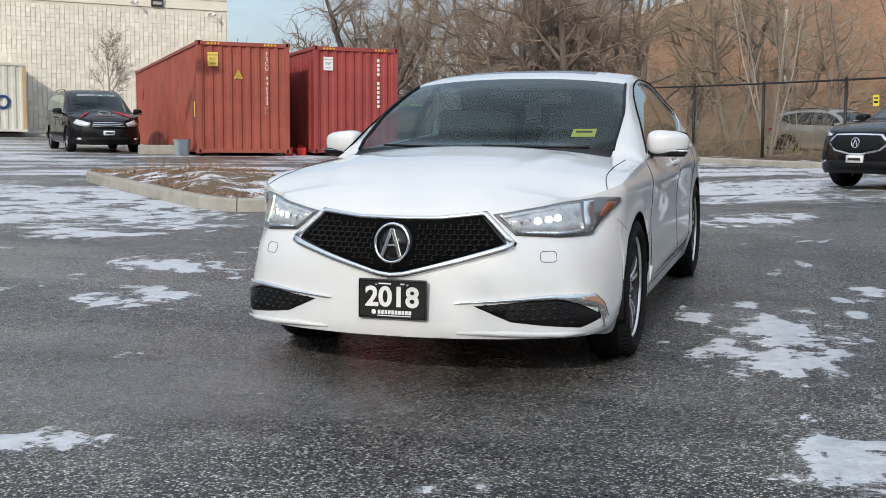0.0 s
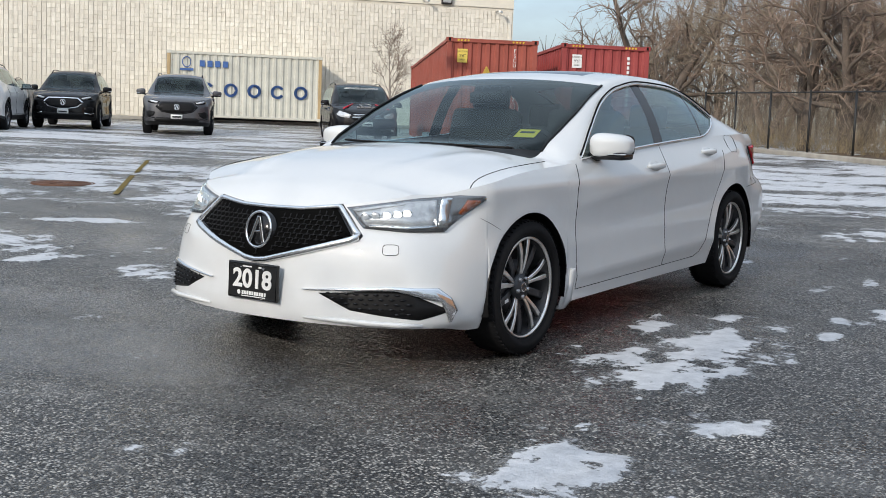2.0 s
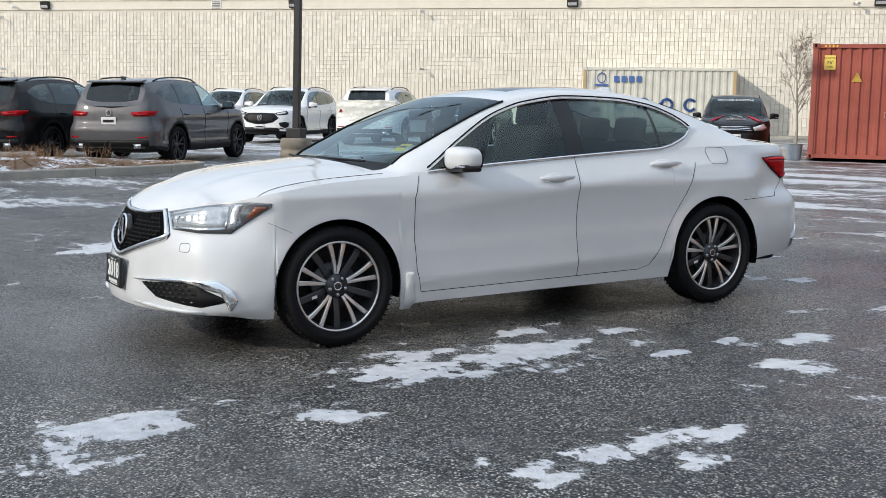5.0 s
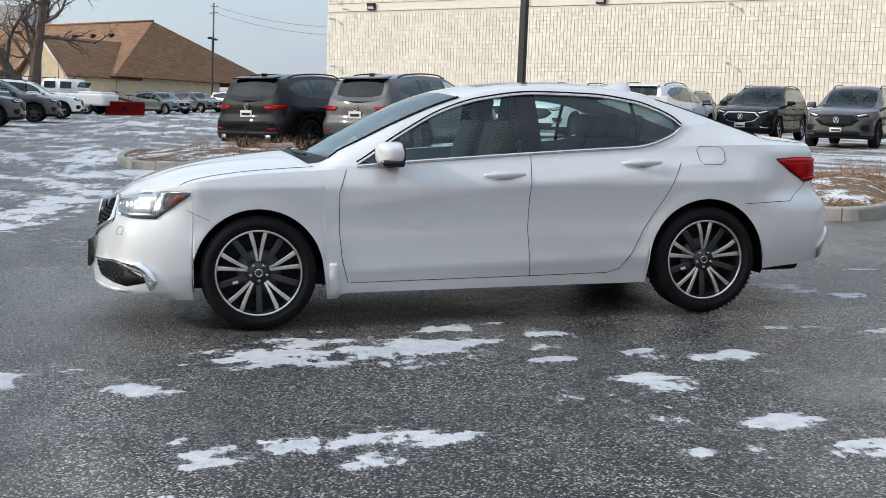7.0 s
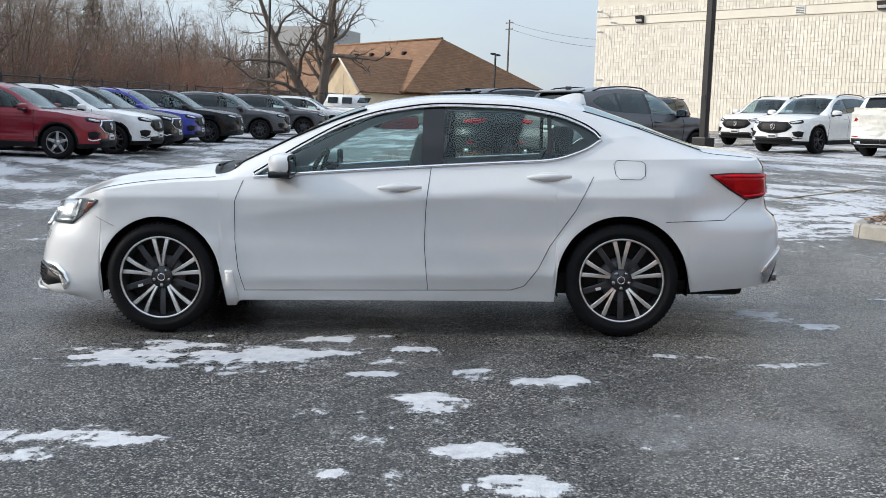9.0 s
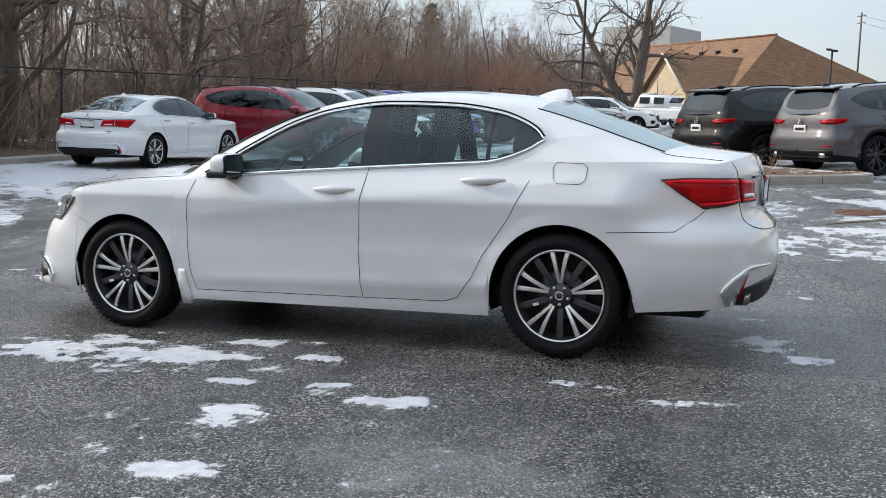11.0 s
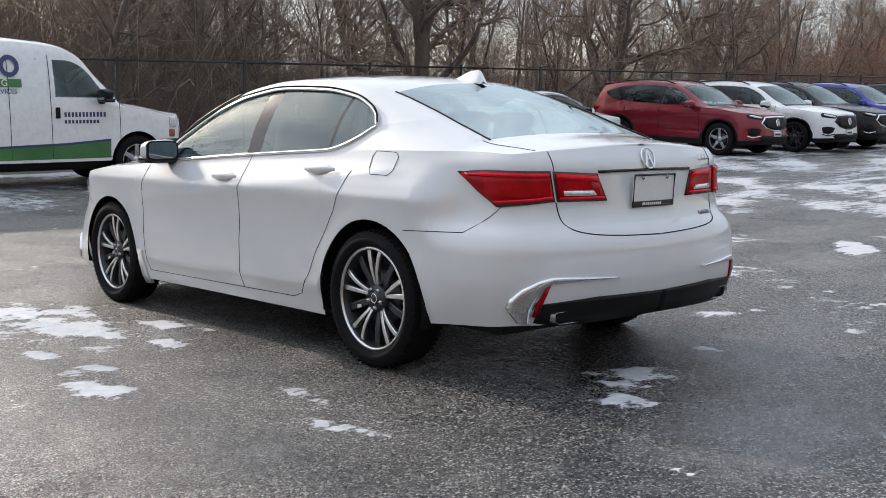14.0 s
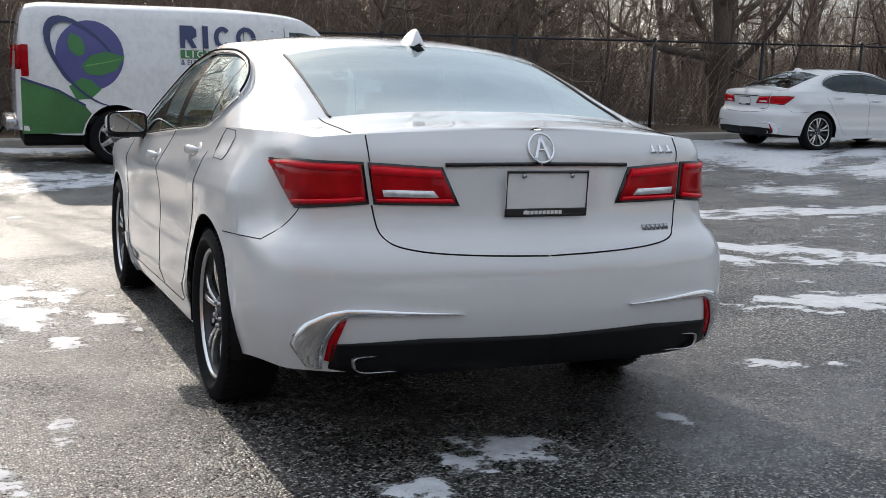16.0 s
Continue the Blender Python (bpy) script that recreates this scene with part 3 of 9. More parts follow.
def cabin(parent, y0, y1, floor, w, seats, wheel_at, dash):
    part("floor_pan", bm_box(w * 2.1, y1 - y0, .12, (0, (y0 + y1) / 2, floor), .02), INTERIOR, parent)
    for x, y in seats:
        # the rear bench sits lower
        seat(parent, x, y - (.10 if y > 1.9 else 0), floor + (.06 if y > 1.9 else .18))
    part("dashboard", smooth_all(bm_box(w * 1.94, .42, .26, (0, dash[0], dash[1]), .09, 4)), INTERIOR, parent)
    sx, sy, sz = wheel_at
    ring = [(sx + .185 * math.cos(2 * math.pi * k / 24), sy + .185 * math.sin(2 * math.pi * k / 24) * .42, sz + .185 * math.sin(2 * math.pi * k / 24) * .9) for k in range(24)]
    bm = bm_tube(ring, .016, 6, closed=True)
    part("steering_wheel", smooth_all(bm_box(.10, .03, .09, (sx, sy - .01, sz), .02, 2, bm=bm)), INTERIOR, parent)


def oval_plate(w, h, t, at, n=36, e=.42):
    """A flat plate in the x-z plane with well rounded corners."""
    bm = bmesh.new()
    ring = [(w / 2 * math.copysign(abs(math.cos(a)) ** e, math.cos(a)), h / 2 * math.copysign(abs(math.sin(a)) ** e, math.sin(a))) for a in np.linspace(0, 2 * math.pi, n + 1)[:-1]]
    rows = [[bm.verts.new((at[0] + x, at[1] + y, at[2] + z)) for x, z in ring] for y in (-t / 2, t / 2)]
    for k in range(n):
        bm.faces.new((rows[0][k], rows[0][(k + 1) % n], rows[1][(k + 1) % n], rows[1][k]))
    bm.faces.new(rows[0][::-1])
    bm.faces.new(rows[1])
    bmesh.ops.recalc_face_normals(bm, faces=bm.faces[:])
    return bm


def mirror(parent, x, y, z, side, paint_m, big=1.0):
    m = new("door_mirror")
    m.parent = parent
    m.matrix_basis = Matrix.Translation((x, y, z)) @ Matrix.Diagonal((side * big, big, big, 1))
    cap = bmesh.new()
    bmesh.ops.create_icosphere(cap, subdivisions=4, radius=1)
    for v in cap.verts:
        p = v.co
        p.x, p.y, p.z = [math.copysign(abs(c) ** .62, c) for c in p]
        wide = 1 - .28 * max(0, p.x)
        p.x, p.y, p.z = .112 * p.x, .092 * p.y * wide + .012 * p.x, .066 * p.z * (1 - .16 * p.x) + (0 if p.z > -.3 else .0)
        if p.y > .05:
            p.y = .05
    smooth_all(cap)
    low = [f for f in cap.faces if f.calc_center_median().z < -.042]
    part("cap", cap, paint_m, m)
    part("lower_trim", smooth_all(bm_box(.212, .130, .042, (-.004, -.010, -.054), .018, 3)), GLOSS_BLACK, m, "gloss black lower trim")
    part("signal_strip", smooth_all(bm_box(.13, .006, .007, (.05, -.074, -.043), .002)), CHROME, m)
    part("mirror_frame", oval_plate(.208, .120, .012, (0, .0500, 0)), BLACK, m)
    part("mirror_glass", oval_plate(.186, .100, .004, (0, .0575, .003)), MIRROR, m)
    part("mirror_arm", smooth_all(bm_box(.14, .07, .035, (-.15, -.002, -.062), .012, 3, Matrix.Rotation(.25, 4, "Y"))), BLACK, m)


def gap_line(parent, sh, pts, name="panel_gap", r=.0019, mat=None, out=.0003):
    """A dark shut line on the lower skin through (s, z) points."""
    fine = []
    for (a, b), (c, d) in zip(pts, pts[1:]):
        n = max(2, int(math.hypot(c - a, d - b) / .015))
        fine += [sh.at(mix(a, c, k / n), mix(b, d, k / n), out) for k in range(n)]
    fine.append(sh.at(*pts[-1], out))
    return part(name, bm_tube(fine, r, 5), mat or GAP, parent)


DISC_STEEL = plain("dull_brake_steel", (.10, .10, .105), .5, .8, .2)
MIRROR = plain("mirror_silver", (.30, .35, .37), .02, 1.0, .02)
PAIRS = dict(kind="pairs", n=5, bright=RIM_BRIGHT, barrel=RIM_DARK, rim=.755)
TWIN_BLACK = dict(kind="twin", n=5, bright=RIM_DARK, barrel=BLACK, rim=.74)
FIVE = dict(kind="five", n=5, bright=SATIN, barrel=RIM_DARK, rim=.68)

DOOR_F = [(.515, .925), (.47, .80), (.465, .57), (.48, .40), (.515, .262), (1.625, .27), (1.605, .55), (1.615, .75), (1.645, 1.02), (.52, 1.02)]
DOOR_R = [(1.645, 1.06), (1.615, .75), (1.605, .55), (1.625, .27), (2.12, .275), (2.20, .30), (2.285, .41), (2.35, .54), (2.50, .75), (2.605, .95), (2.63, 1.06)]


def sedan_panel(x, y, z):
    if y < -.25 and (z < mix(.715, .63, step(-.45, -.25, y)) or x < .5):
        return "front_bumper"
    if y < .75 and inside(DOOR_F, y, z) or .75 <= y < 1.6 and inside(DOOR_F, y, z):
        return "front_door"
    if inside(DOOR_F, y, z):
        return "front_door"
    if inside(DOOR_R, y, z):
        return "rear_door"
    if y < .6 and z > .25:
        return "fender"
    if y > 3.0 and z < mix(.685, .70, step(3.0, 3.4, y)) or y > 3.58 and z < .80 and x > .58:
        return "rear_bumper"
    if y > 3.6 and x < .60:
        return "trunk_lid"
    if z < .27 and y < 2.45:
        return "sill"
    return "quarter_panel"


HOOD_EDGE = curve((-.55, .862), (-.47, .852), (-.38, .828), (-.22, .806), (0, .800), (.33, .800))


def sedan_upper(y, k, x, win):
    if y < .34:
        if k >= 8 and y > .30:
            return "cowl"
        return "hood" if x < HOOD_EDGE(y) and y < .32 else ("fender" if y < .32 or k < 2 else "fender")
    if k < 8:
        if 2 <= k <= 5 and win > .004 and .585 < y < 2.655:
            if y < 1.585:
                return "front_side_window"
            if y < 1.715:
                return "pillar_cover"
            return "rear_side_window" if y < 2.335 else ("quarter_divider" if y < 2.36 else "quarter_window")
        return "quarter_panel" if y > 2.6 else ("roof" if k > 5 else ("front_door" if y < 1.62 else "rear_door"))
    if y < .43 and k >= 8:
        return "cowl"
    if y < 1.235 and k >= 8:
        return "windscreen"
    if 2.57 < y < 3.27 and k >= 9:
        return "rear_window"
    if 1.42 < y < 2.2 and k >= 12:
        return "sunroof"
    if y > 3.27 and x < .615:
        return "trunk_lid"
    if y > 2.95:
        return "quarter_panel"
    return "roof"


SEDAN = dict(
    shell=sedan_shell(), panel=sedan_panel, upper=sedan_upper,
    sided={"fender", "front_door", "rear_door", "quarter_panel", "sill", "front_side_window", "rear_side_window", "quarter_window", "pillar_cover", "quarter_divider"},
    cuts=(.32, .43, .585, 1.235, 1.585, 1.715, 1.42, 2.2, 2.335, 2.36, 2.57, 2.655, 3.27),
    bow=lambda y: .11 * step(-.6, .3, y) * (1 - step(.9, 1.7, y)) - .06 * step(2.5, 3.1, y) * (1 - step(3.3, 3.6, y)),
    centre=curve((-.9, .738), (-.845, .739), (-.80, .778), (-.69, .845), (-.35, .945), (0, .992), (.27, 1.015), (.36, 1.015), (.54, 1.10), (1.04, 1.345), (1.26, 1.408), (1.59, 1.45), (1.95, 1.458),
                 (2.32, 1.432), (2.54, 1.40), (2.88, 1.29), (3.23, 1.155), (3.34, 1.125), (3.5, 1.105), (3.7, 1.08), (3.8, 1.07)),
    house=lambda y: step(.28, .5, y) * (1 - step(3.2, 3.5, y)),
    rail_x=curve((.30, .765), (.42, .755), (.6, .737), (.83, .708), (1.14, .663), (1.38, .633), (1.70, .617), (2.08, .612), (2.37, .61), (2.6, .612), (2.85, .620), (3.1, .632), (3.3, .648), (3.6, .69)),
    rail_z=curve((.30, .97), (.42, 1.005), (.6, 1.085), (.83, 1.195), (1.14, 1.318), (1.38, 1.382), (1.70, 1.415), (2.08, 1.405), (2.37, 1.37), (2.6, 1.312), (2.85, 1.235), (3.1, 1.15), (3.3, 1.09), (3.6, 1.06)),
    win_lo=curve((.55, .945), (.87, .968), (1.21, .988), (1.65, 1.012), (2.06, 1.032), (2.33, 1.045), (2.42, 1.06), (2.5, 1.085), (2.58, 1.118), (2.66, 1.165), (3, 1.2)),
    win_hi=curve((.55, .935), (.58, .95), (.83, 1.105), (1.14, 1.262), (1.38, 1.328), (1.70, 1.362), (2.08, 1.35), (2.37, 1.308), (2.54, 1.248), (2.62, 1.20), (2.66, 1.16), (3, 1.1)),
    bump=lambda x, y: .010 * math.exp(-((x - .40 - .12 * step(-.8, .3, y)) / .07) ** 2) * step(-.75, -.45, y) * (1 - step(.1, .3, y)))


def sedan_materials(body):
    def pick(k):
        k = k.split(":")[0]
        return {"front_side_window": GLASS_SIDE, "rear_side_window": GLASS_SIDE, "quarter_window": GLASS_SIDE, "windscreen": GLASS_WS, "rear_window": GLASS_REAR,
                "pillar_cover": GLOSS_BLACK, "quarter_divider": GLOSS_BLACK, "cowl": BLACK, "sunroof": GLOSS_BLACK}.get(k, body)
    return pick


def build_sedan(m, label, body):
    car = thing("sedan", m, label, "car")
    sh = SEDAN["shell"]
    made, (st, Q) = car_skin(SEDAN, car, sedan_materials(body), {"windscreen": "slightly tinted windscreen", "sunroof": "dark glass sunroof panel"}, .03, 34)
    sx, sy, sr = sh.sx, sh.sy, sh.sr
    # shut lines
    for g in (1, -1):
        gap_line(car, sh, [(g * sy(y), z) for y, z in DOOR_F[:6]])
        gap_line(car, sh, [(g * sy(y), z) for y, z in DOOR_F[5:9]])
        gap_line(car, sh, [(g * sy(y), z) for y, z in DOOR_R[3:10]])
        gap_line(car, sh, [(g * sy(-.40), .705), (g * sy(-.27), .645)], r=.0010)
        gap_line(car, sh, [(g * sy(3.03), .685), (g * sy(3.38), .695), (g * sy(3.5), .77), (g * sy(3.56), .815)], r=.0018)
        f = made["front_door:left" if g > 0 else "front_door:right"]
        r = made["rear_door:left" if g > 0 else "rear_door:right"]
        for d, y, z in ((f, 1.46, .885), (r, 2.345, .948)):
            hb = bmesh.new()
            pts = [sh.at(g * sy(y + t), z + .012 * t, .010 + .028 * (1 - (t / .135) ** 2)) for t in np.linspace(-.13, .13, 13)]
            bm_tube(pts, [.008 + .012 * (1 - (abs(k - 6) / 6) ** 2) for k in range(13)], 8, hb, flat=.55)
            part("handle", hb, body, d, "body-coloured pull handle")
            cup = bm_patch(sh, [(g * sy(y + .085 * math.cos(a)), z + .03 * math.sin(a)) for a in np.linspace(0, 2 * math.pi, 17)[:-1]], .0012, .004)
            part("handle_recess", cup, GREY_TRIM if body is BLACK_PAINT else body, d)
        mud = bm_patch(sh, [(g * sy(.405), .385), (g * sy(.45), .385), (g * sy(.475), .21), (g * sy(.455), .165), (g * sy(.40), .165)], .012, .03)
        part("mud_flap", mud, body, car)
        # side window frame
        edge = []
        bot = []
        for i, s in enumerate(st):
            y = sh.base(s)[1]
            if .56 < y < 2.66:
                edge.append(Vector((Q[i, 6][0] * g, Q[i, 6][1], Q[i, 6][2])) + Vector((g * .006, 0, .006)))
                bot.append(Vector((Q[i, 2][0] * g, Q[i, 2][1], Q[i, 2][2])) + Vector((g * .006, 0, -.002)))
        part("window_trim", bm_tube(edge, .008, 6), CHROME, car, "bright chrome window surround")
        part("window_trim", bm_tube(bot, .009, 6), CHROME, car)
        part("window_seal", bm_tube([p + Vector((g * -.002, 0, .016)) for p in edge], .005, 5), GAP, car)
        # black mouldings down the sides of the windscreen and the rear window
        for y0, y1, r in ((.40, 1.25, .008), (2.55, 3.28, .005)):
            c = 8 if y0 < 1 else 9
            line = [Vector((Q[i, c][0] * g, Q[i, c][1], Q[i, c][2] + .001)) for i, s in enumerate(st) if y0 < sh.base(s)[1] < y1]
            part("screen_moulding", bm_tube(line, r, 6, flat=1.0), BLACK, car, "black screen moulding")
        mirror(car, g * .962, .775, 1.018, g, body)
        # wheel wells
        for yc, ra in ((0, .372), (2.776, .385)):
            well = bmesh.new()
            ring0 = []
            for k in range(25):
                a = math.pi * (k / 24) * 1.16 - .25
                ring0.append([well.verts.new((x * g, yc + (ra + e) * math.cos(a), .335 + (ra + e) * math.sin(a))) for x, e in ((.916, .003), (.88, .014), (.52, .014))])
            for p, q in zip(ring0, ring0[1:]):
                for k in (0, 1):
                    well.faces.new((p[k], p[k + 1], q[k + 1], q[k]))
            well.faces.new([p[2] for p in ring0])
            part("wheel_liner", well, BLACK, car)
            wheel(car, (g * .814, yc, .335), .335, .225, g, PAIRS)
        # headlamp
        def P(*pts):
            return [(g * sy(y) if abs(x) > .79 else g * sx(x), z) for x, y, z in pts]
        lamp = part("headlamp", bm_patch(sh, P((.450, 0, .752), (.60, 0, .772), (.74, 0, .792), (.86, -.60, .803), (.87, -.49, .813), (.88, -.375, .806), (.88, -.378, .788), (.87, -.47, .728), (.86, -.595, .650), (.74, 0, .652), (.55, 0, .664)), .004, .02), LAMP_BOWL, car, "grey LED headlamp with amber marker")
        part("reflector", bm_patch(sh, P((.485, 0, .744), (.60, 0, .762), (.74, 0, .782), (.85, -.60, .790), (.85, -.63, .668), (.74, 0, .665), (.565, 0, .677)), .008, .01), LAMP_DARK, lamp, "dark grey reflector bowl")
        part("lower_chrome", bm_patch(sh, P((.575, 0, .682), (.74, 0, .676), (.85, -.63, .680), (.85, -.625, .668), (.74, 0, .664), (.582, 0, .671)), .011, .006), BRIGHT_TRIM, lamp, "bright strip under the lamps")
        part("side_marker", bm_patch(sh, P((.87, -.462, .790), (.88, -.405, .788), (.88, -.41, .776), (.87, -.495, .722), (.87, -.507, .730)), .010, .01), AMBER_LENS, lamp, "amber side marker")
        part("bright_edge", bm_patch(sh, P((.86, -.575, .797), (.87, -.525, .801), (.87, -.575, .672), (.85, -.625, .664)), .010, .01), BRIGHT_TRIM, lamp)
        part("light_strip", bm_patch(sh, P((.50, 0, .741), (.60, 0, .757), (.74, 0, .777), (.74, 0, .771), (.60, 0, .751), (.505, 0, .736)), .012, .004), CLEAR_LENS, lamp)
        for k in range(5):
            x = .555 + .049 * k
            c = Vector(sh.at(g * sx(x), .712 + .005 * k, .010))
            n = Vector((*sh.base(g * sx(x))[2:], 0))
            e = bmesh.new()
            bmesh.ops.create_uvsphere(e, u_segments=14, v_segments=8, radius=.020, matrix=Matrix.Translation(c) @ n.to_track_quat("X", "Z").to_matrix().to_4x4() @ Matrix.Diagonal((.35, .90, .95, 1)))
            part("projector", smooth_all(e), LED if k > 1 else CLEAR_LENS, lamp, "lit LED projector")
            part("projector_bezel", bm_tube([c + n.to_track_quat("X", "Z") @ Vector((.002, .022 * math.cos(a), .019 * math.sin(a))) for a in np.linspace(0, 2 * math.pi, 15)[:-1]], .0028, 5, closed=True), CHROME, lamp)
        part("clear_cover", bm_patch(sh, P((.458, 0, .750), (.60, 0, .770), (.74, 0, .790), (.86, -.60, .801), (.87, -.49, .810), (.88, -.382, .803), (.88, -.385, .786), (.87, -.475, .728), (.86, -.595, .654), (.74, 0, .656), (.555, 0, .668)), .016, .002), LENS_GLASS, lamp)
        # fog-lamp openings
        fog = part("lower_grille", bm_patch(sh, P((.37, 0, .372), (.60, 0, .392), (.75, 0, .395), (.80, -.60, .30), (.79, -.64, .268), (.66, 0, .285), (.52, 0, .305)), .002, .02), BLACK, car, "black honeycomb lower grille")
        for row in range(5):
            for c in range(9):
                x = .42 + .042 * c + (.021 if row % 2 else 0)
                z = .292 + .021 * row + .012 * (x - .4)
                if x < .77 and (x - .37) > (.372 - z) * 2.6 and z < .380 and z > .318 - .14 * (x - .52):
                    part("mesh_rib", bm_patch(sh, [(g * sx(x - .013), z), (g * sx(x), z + .0045), (g * sx(x + .013), z), (g * sx(x), z - .0045)], .010, .008), GLOSS_BLACK, fog)
        pairs = [((g * sx(x), a), (g * sx(x), b)) for x, a, b in ((.29, .386, .383), (.45, .399, .388), (.60, .410, .394), (.70, .417, .396))]
        pairs += [((g * sy(-.66), .408), (g * sx(.745), .386)), ((g * sy(-.60), .36), (g * sy(-.655), .345)), ((g * sy(-.57), .30), (g * sy(-.63), .29)), ((g * sy(-.60), .252), (g * sy(-.615), .25))]
        part("chrome_blade", bm_strip(sh, pairs, .014, .02), CHROME, car, "chrome blade over the lower grille")
        lip = [sh.at(g * sx(x), z, o) for x, z, o in ((.30, .256, .004), (.45, .258, .012), (.6, .252, .018), (.72, .248, .020), (.80, .244, .014))]
        part("bumper_lip", bm_tube(lip, [.005, .011, .013, .012, .007], 8, flat=.8), body, car)
        ring = [sh.at(g * sx(.682 + .034 * math.copysign(abs(math.cos(a)) ** .5, math.cos(a))), .575 + .023 * math.copysign(abs(math.sin(a)) ** .5, math.sin(a)), .0006) for a in np.linspace(0, 2 * math.pi, 25)[:-1]]
        part("washer_cover", bm_tube(ring, .0013, 4, closed=True), GAP, car)
        # tail lamp, outer and inner
        def R(*pts):
            return [(g * sy(y) if y else g * sr(x), z) for x, y, z in pts]
        tail = part("tail_lamp", bm_patch(sh, R((.80, 3.30, .962), (0, 3.45, .972), (.625, 0, .967), (.605, 0, .833), (.70, 0, .826), (0, 3.53, .81), (0, 3.42, .875)), .006, .03), GLOSS_BLACK, car, "red tail lamp wrapping the corner")
        part("outer_lens", bm_patch(sh, R((.80, 3.315, .955), (0, 3.45, .965), (.635, 0, .960), (.615, 0, .841), (.70, 0, .835), (0, 3.525, .82), (0, 3.43, .878)), .014, .012), RED_LENS, tail)
        part("outer_glow_bar", bm_patch(sh, R((.79, 3.345, .951), (0, 3.46, .961), (.640, 0, .956), (.638, 0, .938), (0, 3.46, .943)), .017, .004), GLOW_RED, tail, "brighter red strip")
        part("lower_glow_bar", bm_patch(sh, R((.624, 0, .858), (.70, 0, .851), (0, 3.515, .838), (0, 3.52, .828), (.70, 0, .838), (.620, 0, .845)), .017, .004), GLOW_RED, tail)
        inner = part("lid_lamp", bm_patch(sh, R((.612, 0, .966), (.36, 0, .952), (.30, 0, .828), (.592, 0, .832)), .006, .03), GLOSS_BLACK, car, "red inner tail lamp on the boot lid")
        part("inner_lens", bm_patch(sh, R((.605, 0, .959), (.368, 0, .946), (.316, 0, .836), (.587, 0, .839)), .014, .012), RED_LENS, inner)
        part("inner_shade", bm_patch(sh, R((.600, 0, .954), (.372, 0, .941), (.360, 0, .917), (.597, 0, .930)), .017, .004), GLOW_RED, inner, "brighter red strip")
        part("inner_foot", bm_patch(sh, R((.584, 0, .851), (.330, 0, .851), (.322, 0, .840), (.582, 0, .842)), .017, .004), GLOW_RED, inner)
        part("reverse_lens", bm_patch(sh, R((.565, 0, .880), (.395, 0, .877), (.375, 0, .855), (.56, 0, .858)), .018, .006), CLEAR_LENS, inner, "clear reversing lens")
        # rear bumper trim
        pairs = [((g * sr(x), a), (g * sr(x), b)) for x, a, b in ((.31, .4935, .4900), (.45, .502, .490), (.60, .512, .489), (.67, .513, .487))]
        pairs += [((g * sr(.725), .500), (g * sr(.695), .470)), ((g * sy(3.665), .462), (g * sr(.715), .435)), ((g * sy(3.625), .415), (g * sr(.735), .395)), ((g * sy(3.61), .382), (g * sr(.745), .360)), ((g * sy(3.652), .312), (g * sr(.752), .308))]
        part("rear_chrome_blade", bm_strip(sh, pairs, .014, .02), CHROME, car, "chrome blade on the rear bumper")
        part("rear_reflector", bm_patch(sh, R((.672, 0, .480), (.700, 0, .462), (.728, 0, .405), (.745, 0, .340), (.722, 0, .335), (.700, 0, .405)), .006, .010), RED_LENS, car, "red rear reflector")
        ex = new("exhaust_tip")
        ex.parent = car
        ex.matrix_basis = Matrix.Translation((g * .565, 3.635, .328))
        loop = [(.085 * math.copysign(abs(math.cos(a)) ** .45, math.cos(a)) + .012 * g * math.sin(a), .028 * math.copysign(abs(math.sin(a)) ** .5, math.sin(a))) for a in np.linspace(0, 2 * math.pi, 33)[:-1]]
        bm = bmesh.new()
        rings = [[bm.verts.new((x * f, y, z * f)) for x, z in loop] for y, f in ((-.12, 1), (.10, 1), (.105, .95), (.09, .9), (-.1, .88))]
        for p, q in zip(rings, rings[1:]):
            for k in range(32):
                bm.faces.new((p[k], p[(k + 1) % 32], q[(k + 1) % 32], q[k])).smooth = True
        part("pipe", bm, SATIN, ex, "brushed steel outlet")
        bm = bmesh.new()
        bm.faces.new([bm.verts.new((x * .9, -.05, z * .9)) for x, z in loop])
        part("pipe_bore", bm, GAP, ex)
    fuel = [(sy(y), z) for y, z in ((2.745, 1.045), (2.89, 1.04), (2.915, 1.02), (2.91, .955), (2.88, .932), (2.76, .935), (2.735, .96), (2.725, 1.02))]
    part("fuel_door", bm_tube([sh.at(s, z, .0004) for s, z in fuel], .0016, 4, closed=True), GAP, made["quarter_panel:left"])
    # hood, cowl and lid seams
    for g in (1, -1):
        pts = []
        for i, s in enumerate(st):
            y = sh.base(s)[1]
            if -.47 < y < .33:
                row = [Vector(p) for p in Q[i]]
                xs = HOOD_EDGE(y)
                best = min(row[:22], key=lambda p: abs(p.x - xs))
                z = np.interp(-xs, [-p.x for p in row[:22]], [p.z for p in row[:22]])
                yy = np.interp(-xs, [-p.x for p in row[:22]], [p.y for p in row[:22]])
                pts.append((g * xs, float(yy), float(z) + .0004))
        part("hood_gap", bm_tube(pts, .0022, 5), GAP, car)
        gap_line(car, sh, [(g * sr(.618), 1.05), (g * sr(.605), .968)], r=.0022)
        lx = curve((0, .598), (.18, .578), (.3, .545), (.42, .49), (.6, .38), (.8, .2), (1, .004))
        lz = curve((0, .83), (.18, .752), (.3, .716), (.42, .697), (.6, .682), (.8, .672), (1, .667))
        gap_line(car, sh, [(g * sr(lx(k / 24)), lz(k / 24)) for k in range(25)], r=.0028)
        pts = []
